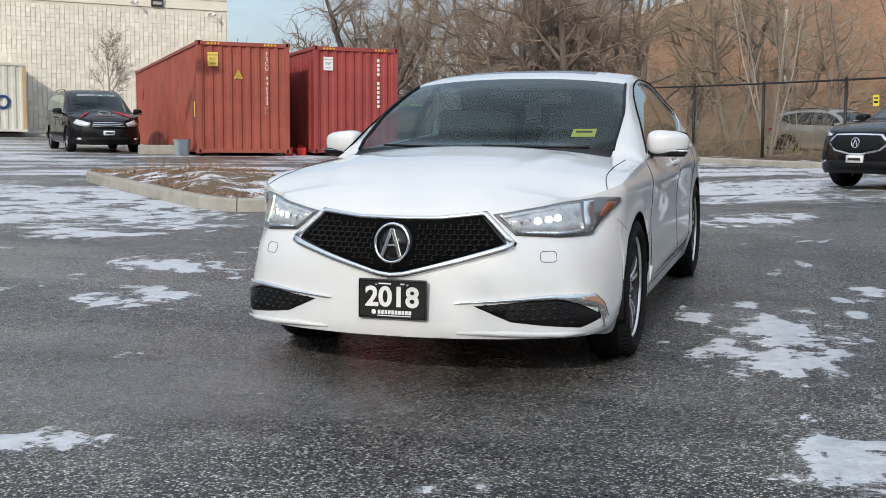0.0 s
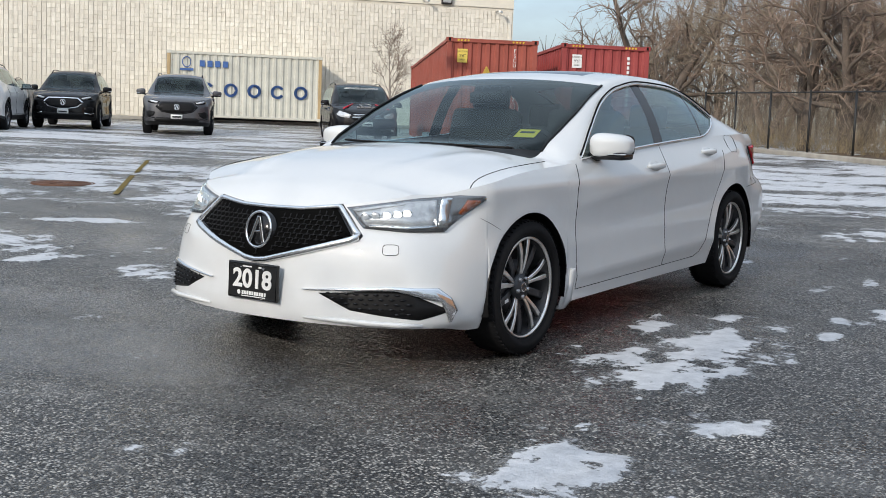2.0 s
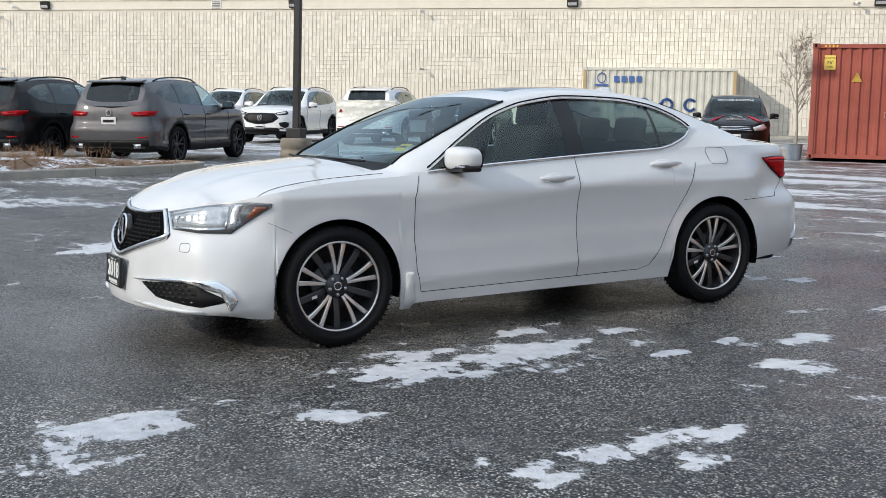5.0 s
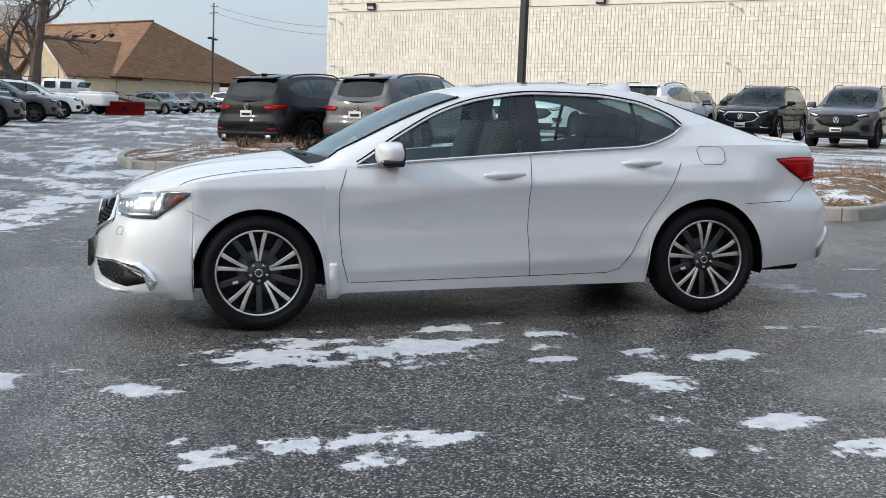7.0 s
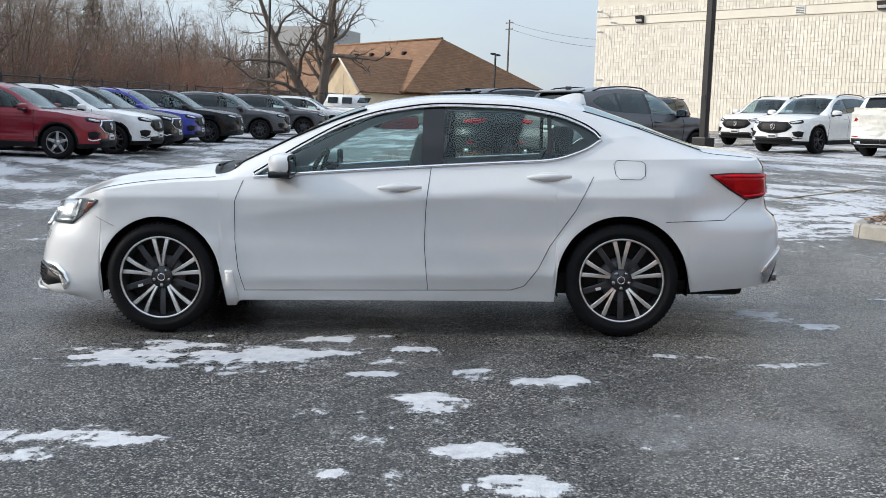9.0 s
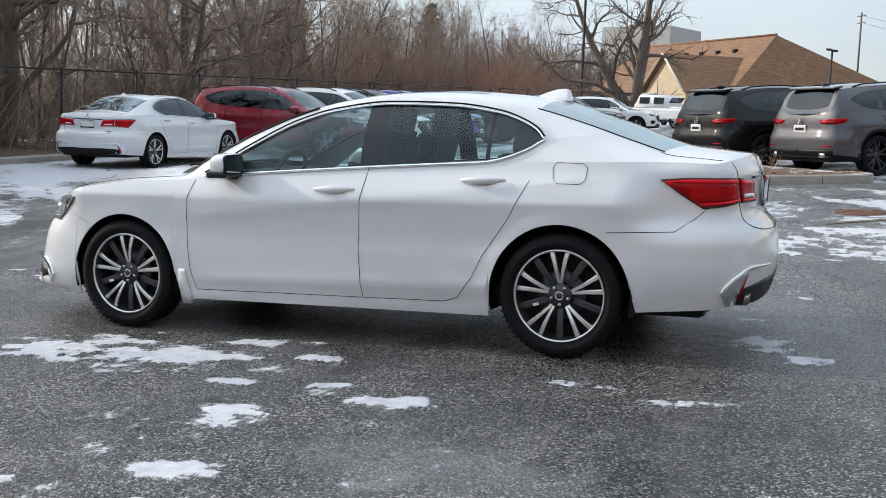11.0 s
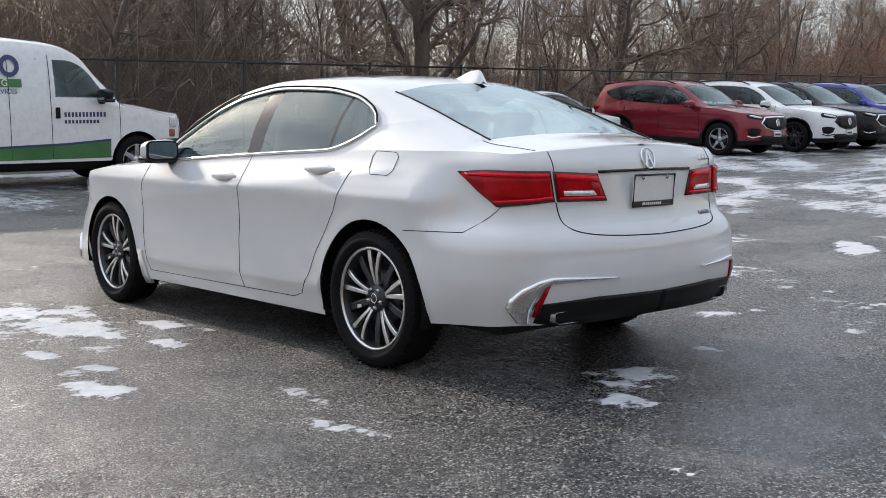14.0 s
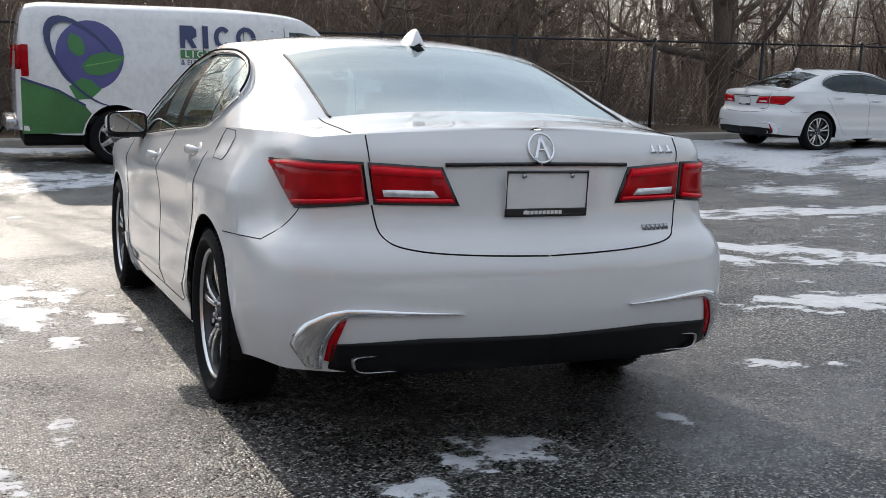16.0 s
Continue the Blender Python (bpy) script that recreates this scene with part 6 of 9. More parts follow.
for line_n in ([(-.47, .25), (-1.2, .20), (-2.2, .17), (-3.3, .22), (-3.46, .235)], [(-4.36, .36), (-4.72, .56), (-5.22, .72)]):
    decal("navy_line", shape(line_n + [(x, y + .035) for x, y in reversed(line_n)]), 0, .445, NAVY, .007)
for y, z in ((1.40, 1.12), (2.52, 1.12)):
    part("door_pull", smooth_all(bm_box(.03, .07, .16, (-(van_x(y, z) + .01), y - .08, z), .012, 3)), BLACK, CV, "black upright door pull")
for y in (1.42, 2.05, 2.66):
    line = [(-(van_x(y, z) + .001), y, z) for z in np.linspace(.46, 1.95, 18)]
    part("panel_gap", bm_tube(line, .005, 4), GAP, CV)

# far vehicles by the shingled building
def pickup(x, y, fx, fy, colour, label):
    p = thing("pickup_truck", slope_pose(x, y, fx, fy, 1.6) @ Matrix.Scale(1.12, 4), label, "truck")
    part("body", smooth_all(bm_box(1.95, 5.6, .62, (0, 1.75, .78), .12, 3)), colour, p)
    part("hood", smooth_all(bm_box(1.8, 1.3, .16, (0, -.25, 1.13), .07, 3)), colour, p)
    cab = bmesh.new()
    bmesh.ops.create_cube(cab, size=1, matrix=Matrix.Translation((0, 1.55, 1.45)) @ Matrix.Diagonal((1.75, 2.4, .75, 1)))
    for v in cab.verts:
        if v.co.z > 1.5:
            v.co.x *= .82
            v.co.y = 1.62 + (v.co.y - 1.55) * .66
    bmesh.ops.bevel(cab, geom=cab.edges[:], offset=.05, segments=2, affect="EDGES")
    part("cab", smooth_all(cab), colour, p)
    for g in (1, -1):
        for yc in (1.15, 2.05):
            part("side_window", bm_box(.02, .62, .36, (g * .815, yc, 1.50), .02, 1, Matrix.Rotation(g * -.2, 4, "Y")), GLASS_DARK, p)
        for yc in (0, 3.6):
            wheel(p, (g * .84, yc, .40), .40, .26, g, FIVE, False)
    part("windscreen", bm_box(1.4, .02, .5, (0, .52, 1.47), .02, 1, Matrix.Rotation(.55, 4, "X")), GLASS_DARK, p)
    part("bed", bm_box(1.6, 1.7, .1, (0, 3.6, 1.08), .02), BLACK, p)
    return p


pickup(-63.5, -8.0, .35, 1, WHITE_FAR, "white pickup truck parked beyond the row")
FAR = "far parked cars"
for x, y, fx, fy, col, word in ((-66.0, -2.6, .75, .66, TEAL_PAINT, "grey green"), (-73.0, -.4, .75, .66, GREY_PAINT, "dark grey"), (-76.0, 2.4, .75, .66, WHITE_FAR, "white"), (-70.5, -7.8, .8, .6, BLUE_PAINT, "blue")):
    c = copy_thing(SUV if word == "blue" else SUVC, slope_pose(x, y, fx, fy, 1.43) @ Matrix.Diagonal((.96, .92, .86, 1)))
    repaint(c, col)
    tagged(c, f"{word} car parked far off before the shingled building", "car", FAR)
for proto, xx in ((SUV, -33.2), (SUVC, -40.0)):
    proto.matrix_world = slope_pose(xx, 18.0 + (xx + 33.2) * -.9, NX, NY, 1.43)
    repaint(proto, GREY_PAINT)
    tagged(proto, suv_label("dark grey", "parked close to the block wall"), "car", WALLROW)
# snow plough blade
pl = thing("snow_plough", pose(-62.0, -4.6, G(-62, -4.6), 0, 0, 75), "red snow plough blade resting on the asphalt", "plough")
bl = bmesh.new()
prev = None
for k in range(9):
    a = radians(-60 + 13 * k)
    row = [bl.verts.new((x, .45 * math.cos(a) - .3, .45 + .52 * math.sin(a))) for x in (-1.2, 1.2)]
    if prev:
        bl.faces.new((prev[0], prev[1], row[1], row[0])).smooth = True
    prev = row
bmesh.ops.solidify(bl, geom=bl.faces[:], thickness=.03)
part("blade", bl, plain("plough_red", (.5, .03, .03), .45), pl)
part("frame", bm_box(.2, 1.2, .12, (0, .5, .4), .02), BLACK, pl)
# ---- ground: one sheet with worn asphalt, thin ice and snow ----
def fbm(x, y, seed, octaves=4):
    """Smooth value noise on arrays, about -1 to 1."""
    rng = np.random.RandomState(seed)
    out = np.zeros_like(x)
    amp, tot = 1.0, 0.0
    for o in range(octaves):
        table = rng.rand(256, 256)
        fx, fy = x * 2 ** o, y * 2 ** o
        ix, iy = np.floor(fx).astype(int), np.floor(fy).astype(int)
        tx, ty = fx - ix, fy - iy
        tx, ty = tx * tx * (3 - 2 * tx), ty * ty * (3 - 2 * ty)
        a, b = table[ix % 256, iy % 256], table[(ix + 1) % 256, iy % 256]
        c, d = table[ix % 256, (iy + 1) % 256], table[(ix + 1) % 256, (iy + 1) % 256]
        out += amp * ((a * (1 - tx) + b * tx) * (1 - ty) + (c * (1 - tx) + d * tx) * ty)
        tot += amp
        amp *= 0.55
    return 2 * out / tot - 1


def axis(fine0, fine1, step0, lo, hi, grow):
    mid = list(np.arange(fine0, fine1 + step0 / 2, step0))
    up, d = [], step0
    while (up or mid)[-1] < hi:
        d *= grow
        up.append((up or mid)[-1] + d)
    down, d = [], step0
    while (down or mid[:1])[-1] > lo:
        d *= grow
        down.append((down or mid[:1])[-1] - d)
    return np.array(down[::-1] + mid + up)


gx, gy = axis(-3.2, 5.2, .035, -900, 900, 1.045), axis(-3.2, 6.2, .035, -900, 900, 1.045)
GX, GY = np.meshgrid(gx, gy)
GZ = np.vectorize(lambda x, y: G(max(-120, min(60, x)), max(-60, min(90, y))))(GX, GY)
snow_mask = np.full(GX.shape, -1.0)
warp_a, warp_b = fbm(GX * 1.7, GY * 1.7, 5), fbm(GX * 1.7, GY * 1.7, 6)
fine_a = fbm(GX * 7, GY * 7, 7)
# ragged streaks left by tyres and feet, drawn out along the lane
rag = fbm((GX + .35 * GY) * 9, (GY - .35 * GX) * 3.4, 8, 4)
blot = fbm(GX * 3.1, GY * 3.1, 9, 4)


def snow(x, y, a, b, turn, level=1.0):
    """A thin patch of crusted snow: half length a along its turn, half width b."""
    c, s = math.cos(radians(turn)), math.sin(radians(turn))
    dx, dy = GX - x + .10 * warp_a, GY - y + .10 * warp_b
    u, v = (dx * c + dy * s) / a, (dy * c - dx * s) / b
    d = .12 + .40 * level - .50 * (u * u + v * v) + 1.1 * rag + .7 * blot + .5 * fine_a
    np.maximum(snow_mask, np.clip(d, -1, 1), out=snow_mask)


# beside the flank
snow(1.52, .28, .52, .36, 89)
snow(1.42, .88, .52, .33, 90)
snow(1.15, 1.1, .30, .22, 110, .8)
snow(.93, 1.19, .22, .10, 92, .6)
snow(1.31, 1.57, .13, .10, 90, .7)
snow(1.98, 1.96, .13, .13, 87)
snow(1.93, 1.47, .14, .08, 90, .55)
snow(2.54, 1.73, .16, .17, 88)
snow(2.08, 2.31, .15, .11, 100)
snow(1.46, 3.09, .19, .07, 95)
snow(1.64, 3.65, .16, .06, 120, .9)
snow(3.1, .48, .32, .14, 89, .8)
snow(3.41, .31, .17, .11, 88)
snow(3.22, -.32, .2, .17, 88, .8)
snow(3.15, -.03, .22, .13, 80, .9)
snow(2.08, -.62, .24, .14, 75, .6)
snow(3.65, 2.0, .34, .13, 86, .9)
snow(3.28, 2.02, .19, .09, 88, .8)
snow(1.69, 3.48, .2, .06, 90, .4)
snow(3.59, 1.6, .2, .08, 80, .7)
# before the nose
snow(1.83, -1.44, .27, .24, 50)
snow(2.18, -1.81, .36, .17, 56, .85)
snow(-.88, -2.07, .26, .12, 20)
snow(-.28, -2.04, .15, .07, 18, .6)
snow(-.03, -2.18, .13, .08, 18, .8)
snow(.70, -2.08, .13, .10, 30, .9)
snow(-2.37, .62, .42, .36, 25, .75)
snow(-3.44, .35, .2, .3, 41, .7)
snow(3.46, .37, .1, .09, 55, .8)
# behind the tail
snow(.57, 3.95, .2, .14, 150, .6)
snow(.12, 3.79, .17, .16, 150, .6)
snow(-.16, 4.27, .07, .07, 150, .8)
snow(-2.97, 1.92, .5, .3, 170, .9)
snow(-4.4, .64, .8, .34, 165, .9)
snow(-1.65, 3.09, .25, .1, 165, .7)
snow(-4.1, -.1, .5, .35, 150, .9)
# small scraps scattered all round the car
scrap = random.Random(14)
for _ in range(110):
    a, d = scrap.uniform(0, 6.283), 2.2 + 6.5 * scrap.random() ** .8
    snow(.5 + d * math.cos(a), 1.2 + d * math.sin(a), scrap.uniform(.04, .16), scrap.uniform(.02, .06), scrap.uniform(60, 120), scrap.uniform(.3, .9))
# farther patches
snow(-6.7, 5.1, 1.6, .75, 150)
snow(-7.8, 6.6, 1.9, .55, 140, 1.2)
snow(-9.8, 5.0, 2.2, .6, 160)
snow(-5.0, 4.9, .9, .5, 140, 1.2)
snow(-6.3, 6.7, 1.9, .5, 140)
snow(-5.0, 3.4, .6, .35, 150)
snow(-6.7, -2.2, 2.6, .5, 170)
snow(1.15, 7.0, .9, .35, 60)
snow(.7, 12.5, 1.6, 1.0, 40)
snow(-2.5, 15.5, 3.5, 1.2, 140)
snow(-17.5, -2.3, 3.8, 1.0, 172)
snow(-9.5, -10.2, 3.0, .9, 176)
snow(-13, -12.3, 6.0, .7, 178)
for x, y, a, b in ((-7.67, 5.7, .8, .22), (-6.1, 4.2, .8, .24), (-6.6, 6.25, .6, .2), (-4.5, 3.4, .45, .16), (-10.8, 5.4, 1.3, .35), (-9.1, 4.7, .7, .18), (-11.7, 7.9, .5, .25), (-5.2, 2.0, .45, .14), (-2.27, .69, .4, .18)):
    snow(x, y, a, b, 33, 1.25)
# broad thin cover: streaked along the drive lanes, thicker between parked cars
lane = 1.3 * fbm((GX * .8 + GY * .6) * .55, (GY * .8 - GX * .6) * 2.0, 11, 5)
cover = lane + .45 * fine_a
d0 = np.hypot(GX - .5, GY - 1.2)
zone = np.clip((d0 - 4.5) / 5, 0, 1) * .80 - .80
zone += .62 * np.exp(-((GY + 9.6) / 2.3) ** 2) * (GX < -7) + .45 * np.exp(-((GY + 12.6) / 1.0) ** 2)
zone += .30 * (GY > 11) * (GX > -11) + .25 * (np.hypot(GX + 24, GY - 15) < 9)
zone -= .5 * np.clip((GX - 3.5) / 3, 0, 1) * np.clip((13 - np.abs(GY)) / 5, 0, 1)
np.maximum(snow_mask, np.clip(cover + zone, -1, 1), out=snow_mask)
# bare and dry under the car
under = (np.abs(GX) < .95) & (GY > -.75) & (GY < 3.5)
snow_mask[under] = -1
# films of meltwater and thin ice; they also place the painted sky reflection
wet_mask = np.zeros(GX.shape)
for x, y, a, b, turn, level in ((-.9, -1.3, 1.4, .9, 20, 1.0), (-2.2, -.6, 1.2, .6, 30, .8), (2.85, 2.95, .75, .42, 80, 1.0), (.55, 4.75, 1.0, .6, 20, 1.0), (-1.4, 3.7, 1.5, .6, 10, .9),
                                (1.35, .9, 1.3, .5, 90, .8), (1.15, 2.3, .9, .35, 90, .6), (2.8, -.6, .8, .4, 80, .6), (-3.6, 1.6, 1.4, .6, 20, .8), (2.2, 3.4, .7, .4, 60, .5)):
    c, t = math.cos(radians(turn)), math.sin(radians(turn))
    dx, dy = GX - x + .35 * warp_a, GY - y + .35 * warp_b
    wet_mask = np.maximum(wet_mask, level * np.exp(-((dx * c + dy * t) / a) ** 2 - ((dy * c - dx * t) / b) ** 2))
GZ = GZ + .006 * np.clip(snow_mask * 2.2, 0, 1) * (d0 < 60) + .004 * fbm(GX * .9, GY * .9, 3) * (d0 < 60) - .002

gm = bpy.data.meshes.new("ground")
nx, ny = len(gx), len(gy)
gm.vertices.add(nx * ny)
gm.vertices.foreach_set("co", np.stack([GX, GY, GZ], -1).astype(np.float32).ravel())
ii, jj = np.meshgrid(np.arange(nx - 1), np.arange(ny - 1))
q = (jj * nx + ii).ravel()
loops = np.stack([q, q + 1, q + nx + 1, q + nx], -1).astype(np.int32)
gm.loops.add(loops.size)
gm.loops.foreach_set("vertex_index", loops.ravel())
gm.polygons.add(len(loops))
gm.polygons.foreach_set("loop_start", np.arange(0, loops.size, 4, dtype=np.int32))
gm.polygons.foreach_set("use_smooth", np.ones(len(loops), dtype=bool))
gm.update()
gm.validate()
at = gm.attributes.new("snow", "FLOAT", "POINT")
at.data.foreach_set("value", snow_mask.astype(np.float32).ravel())
at = gm.attributes.new("wet", "FLOAT", "POINT")
at.data.foreach_set("value", wet_mask.astype(np.float32).ravel())


def asphalt():
    n = Nodes("worn_wet_asphalt")
    v = n.coords()
    sn = n.node("ShaderNodeAttribute")
    sn.attribute_name = "snow"
    # stone chips in dark binder, colour contrast widened to stand in for glints
    vo = n.node("ShaderNodeTexVoronoi")
    vo.inputs["Scale"].default_value = 100
    n.link(v, vo.inputs["Vector"])
    chip = n.node("ShaderNodeSeparateColor")
    n.link(vo.outputs["Color"], chip.inputs[0])
    fine = n.noise(v, 240, 2)
    broad = n.noise(n.coords((.55, 1.5, 1), (0, 0, .5)), .8, 6, .6)
    mid = n.noise(v, 4.5, 5, .6)
    stone = n.ramp(chip.outputs[0], ((0.0, (.004, .004, .004)), (.46, (.034, .032, .030)), (.62, (.22, .207, .188)), (1.0, (1.0, .95, .86))))
    # gaps between chips: dark binder plus their occlusion painted into the colour
    pit = n.ramp(vo.outputs["Distance"], ((.36, 1.0), (.66, .14)))
    stone = n.blend(1.0, stone, pit, "MULTIPLY")
    tone = n.ramp(broad, ((.32, .30), (.68, .90)))
    col = n.blend(1.0, stone, tone, "MULTIPLY")
    dry = n.noise(n.coords((.6, 1.6, 1), (0, 0, .3)), .30, 5, .6)
    salt = n.math("ADD", n.math("MULTIPLY", n.ramp(mid, ((.50, 0.0), (.75, 1.0))), .16), n.math("MULTIPLY", n.ramp(dry, ((.52, 0.0), (.62, 1.0))), .22))
    col = n.blend(salt, col, (.31, .295, .27))
    # cracks
    cr = n.node("ShaderNodeTexVoronoi")
    cr.feature = "DISTANCE_TO_EDGE"
    cr.inputs["Scale"].default_value = .42
    warp = n.node("ShaderNodeVectorMath")
    warp.operation = "ADD"
    wn = n.node("ShaderNodeTexNoise")
    wn.inputs["Scale"].default_value = 1.3
    wn.inputs["Detail"].default_value = 6
    n.link(v, wn.inputs["Vector"])
    n.link(v, warp.inputs[0])
    n.link(wn.outputs["Color"], warp.inputs[1])
    n.link(warp.outputs[0], cr.inputs["Vector"])
    crack = n.ramp(cr.outputs["Distance"], ((.004, 1.0), (.010, 0.0)))
    col = n.blend(n.math("MULTIPLY", n.math("MULTIPLY", crack, n.ramp(n.noise(v, .9, 3), ((.48, 0.0), (.62, 1.0)))), .6), col, (.012, .012, .012))
    # wet sheen
    wetn = n.noise(n.coords((1, 1, 1), (0, 0, .6)), .85, 5, .62)
    film = n.node("ShaderNodeAttribute")
    film.attribute_name = "wet"
    wetn = n.math("ADD", wetn, n.math("MULTIPLY", film.outputs["Fac"], .26))
    wet = n.ramp(wetn, ((.44, 0.0), (.66, 1.0)))
    # pale grey painted over the films for the sky they mirror
    sky_sheen = n.math("MULTIPLY", n.ramp(n.math("ADD", film.outputs["Fac"], n.math("MULTIPLY", n.math("SUBTRACT", mid, .5), 1.2)), ((.45, 0.0), (.9, 1.0))), .22)
    col = n.blend(n.math("MULTIPLY", wet, .45), col, n.blend(1.0, col, (.45, .45, .47), "MULTIPLY"))
    col = n.blend(sky_sheen, col, (.30, .305, .32))
    rough = n.math("SUBTRACT", .44, n.math("MULTIPLY", wet, .20))
    rough = n.math("ADD", rough, n.math("MULTIPLY", n.math("SUBTRACT", fine, .5), .3))
    rough = n.math("ADD", rough, n.math("MULTIPLY", n.math("SUBTRACT", chip.outputs[1], .5), .30))
    # snow and grey ice over it
    edge = n.math("ADD", sn.outputs["Fac"], n.math("MULTIPLY", n.math("SUBTRACT", n.noise(v, 30, 6, .7), .5), 1.5))
    edge = n.math("ADD", edge, n.math("MULTIPLY", n.math("SUBTRACT", n.noise(v, 7, 5, .65), .5), 1.5))
    edge = n.math("ADD", edge, n.math("MULTIPLY", n.math("SUBTRACT", n.noise(n.coords((2.6, 9.0, 1), (0, 0, 1.25)), 1.6, 5, .65), .5), 1.7))
    ice = n.ramp(edge, ((-.0, 0.0), (.16, .6)))
    full = n.ramp(edge, ((.18, 0.0), (.25, 1.0)))
    snow_col = n.ramp(n.noise(v, 14, 5, .7), ((.3, (.42, .43, .45)), (.7, (.66, .67, .69))))
    col = n.blend(ice, col, (.30, .31, .32))
    col = n.blend(full, col, snow_col)
    rough = n.math("ADD", n.math("MULTIPLY", rough, n.math("SUBTRACT", 1.0, full)), n.math("MULTIPLY", full, .55))
    h = n.math("ADD", n.math("MULTIPLY", vo.outputs["Distance"], -.8), n.math("MULTIPLY", fine, .35))
    h = n.math("MULTIPLY", h, n.math("SUBTRACT", 1.0, n.math("MULTIPLY", full, .8)))
    h = n.math("ADD", h, n.math("MULTIPLY", full, .7))
    h = n.math("ADD", h, n.math("MULTIPLY", n.math("MULTIPLY", full, n.noise(v, 40, 5, .7)), .9))
    n.set(color=col, rough=rough, normal=n.bump(h, 1.0, .0068), spec=n.math("MULTIPLY", n.math("ADD", n.math("MULTIPLY", pit, .6), .4), .95))
    return n.m


gm.materials.append(asphalt())
ground = tagged(new("ground", gm), "worn dark wet asphalt lot with cracks, ice and thin snow patches", "ground", kind="structure")
# ---- block wall building ----
UX, UY = .7071, .7071
WN = Vector((.7071, -.7071, 0))
WU = Vector((.7071, .7071, 0))
W0 = WN * -47.75


def on_wall(s, z, out=0.0):
    return W0 + WU * s + WN * out + Vector((0, 0, z))


def block_material():
    n = Nodes("cream_split_block")
    v = n.coords()
    isl = n.node("ShaderNodeNewGeometry")
    rnd = n.ramp(isl.outputs["Random Per Island"], ((0.0, (.68, .63, .54)), (.5, (.75, .70, .60)), (1.0, (.82, .77, .67))))
    streak = n.noise(n.coords((.35, .35, .06)), 1.0, 5, .6)
    grain = n.noise(v, 34, 5, .7)
    col = n.blend(n.math("MULTIPLY", n.ramp(streak, ((.45, 0.0), (.75, 1.0))), .25), rnd, (.50, .46, .39))
    n.set(color=col, rough=.92, normal=n.bump(grain, .9, .02))
    return n.m


BLOCK = block_material()
CREAM = plain("cream_mortar", (.64, .59, .50), .95, 0, .12, 2.0, .003)
BAND = plain("smooth_cream_band", (.70, .65, .55), .9, 0, .08, 1.5, .003)
S_L, S_R, TOP = -37.5, 12.1, 9.4
bm = bm_box(S_R - S_L, 30, TOP - .3, ((S_L + S_R) / 2, 15.03, .3 + (TOP - .3) / 2))
wall = part("wall_block", bm, CREAM, None)
wall.matrix_world = Matrix.Translation(W0) @ Matrix.Rotation(radians(45), 4, "Z")
tagged(wall, "long windowless cream block wall of a warehouse", "wall", kind="structure")
roof_cap = part("trim_parapet", bm_box(S_R - S_L + .2, .5, .14, ((S_L + S_R) / 2, .2, TOP + .07), .02), SATIN, None)
roof_cap.matrix_world = wall.matrix_world
tagged(roof_cap, "metal coping along the parapet", "trim", kind="structure")
rng = random.Random(4)
verts, faces, near_blocks = [], [], []
du = .2055
for r in range(38):
    z0 = .9 + r * .2055
    if 7.55 < z0 + .1 < 8.05:
        continue
    for c in range(int((S_R - S_L) / du)):
        x0 = S_L + c * du
        if r < 15 and -14 < x0 < -9.9:
            near_blocks.append((x0, z0, c % 2))
            continue
        gap = .008 if c % 2 else .002
        dep = [-.010 - rng.random() * .012 for _ in range(4)]
        b = len(verts)
        x1, z1 = x0 + du, z0 + .2055
        verts += [(x0 + gap, 0, z0 + .001), (x1 - gap, 0, z0 + .001), (x1 - gap, 0, z1 - .001), (x0 + gap, 0, z1 - .001)]
        verts += [(x0 + gap + .008, dep[0], z0 + .005), (x1 - gap - .008, dep[1], z0 + .005), (x1 - gap - .008, dep[2], z1 - .005), (x0 + gap + .008, dep[3], z1 - .005)]
        faces += [(b + 4, b + 5, b + 6, b + 7), (b, b + 1, b + 5, b + 4), (b + 1, b + 2, b + 6, b + 5), (b + 2, b + 3, b + 7, b + 6), (b + 3, b, b + 4, b + 7)]
me = bpy.data.meshes.new("block_face")
me.from_pydata(verts, [], faces)
me.materials.append(BLOCK)
blocks = tagged(new("block_face", me), kind="stuff")
blocks.parent = wall
kinds = []
for k in range(6):
    g0, dp = (.008, .002)[k % 2], [-.010 - rng.random() * .012 for _ in range(4)]
    vs = [(g0, 0, .001), (du - g0, 0, .001), (du - g0, 0, .2045), (g0, 0, .2045)]
    vs += [(g0 + .008, dp[0], .005), (du - g0 - .008, dp[1], .005), (du - g0 - .008, dp[2], .2005), (g0 + .008, dp[3], .2005)]
    kinds.append(mesh_of("block", vs, [(4, 5, 6, 7), (0, 1, 5, 4), (1, 2, 6, 5), (2, 3, 7, 6), (3, 0, 4, 7)], BLOCK, None, False))
for x0, z0, odd in near_blocks:
    b = new("block", kinds[rng.randrange(3) * 2 + (1 - odd)])
    b.parent = wall
    b.matrix_basis = Matrix.Translation((x0, 0, z0))
bs = part("band_course", bm_box(S_R - S_L, .03, .42, ((S_L + S_R) / 2, -.012, 7.83)), BAND, wall)


def wall_thing(name, s, z, label, category):
    return thing(name, Matrix.Translation(on_wall(s, z)) @ Matrix.Rotation(radians(45), 4, "Z"), label, category)


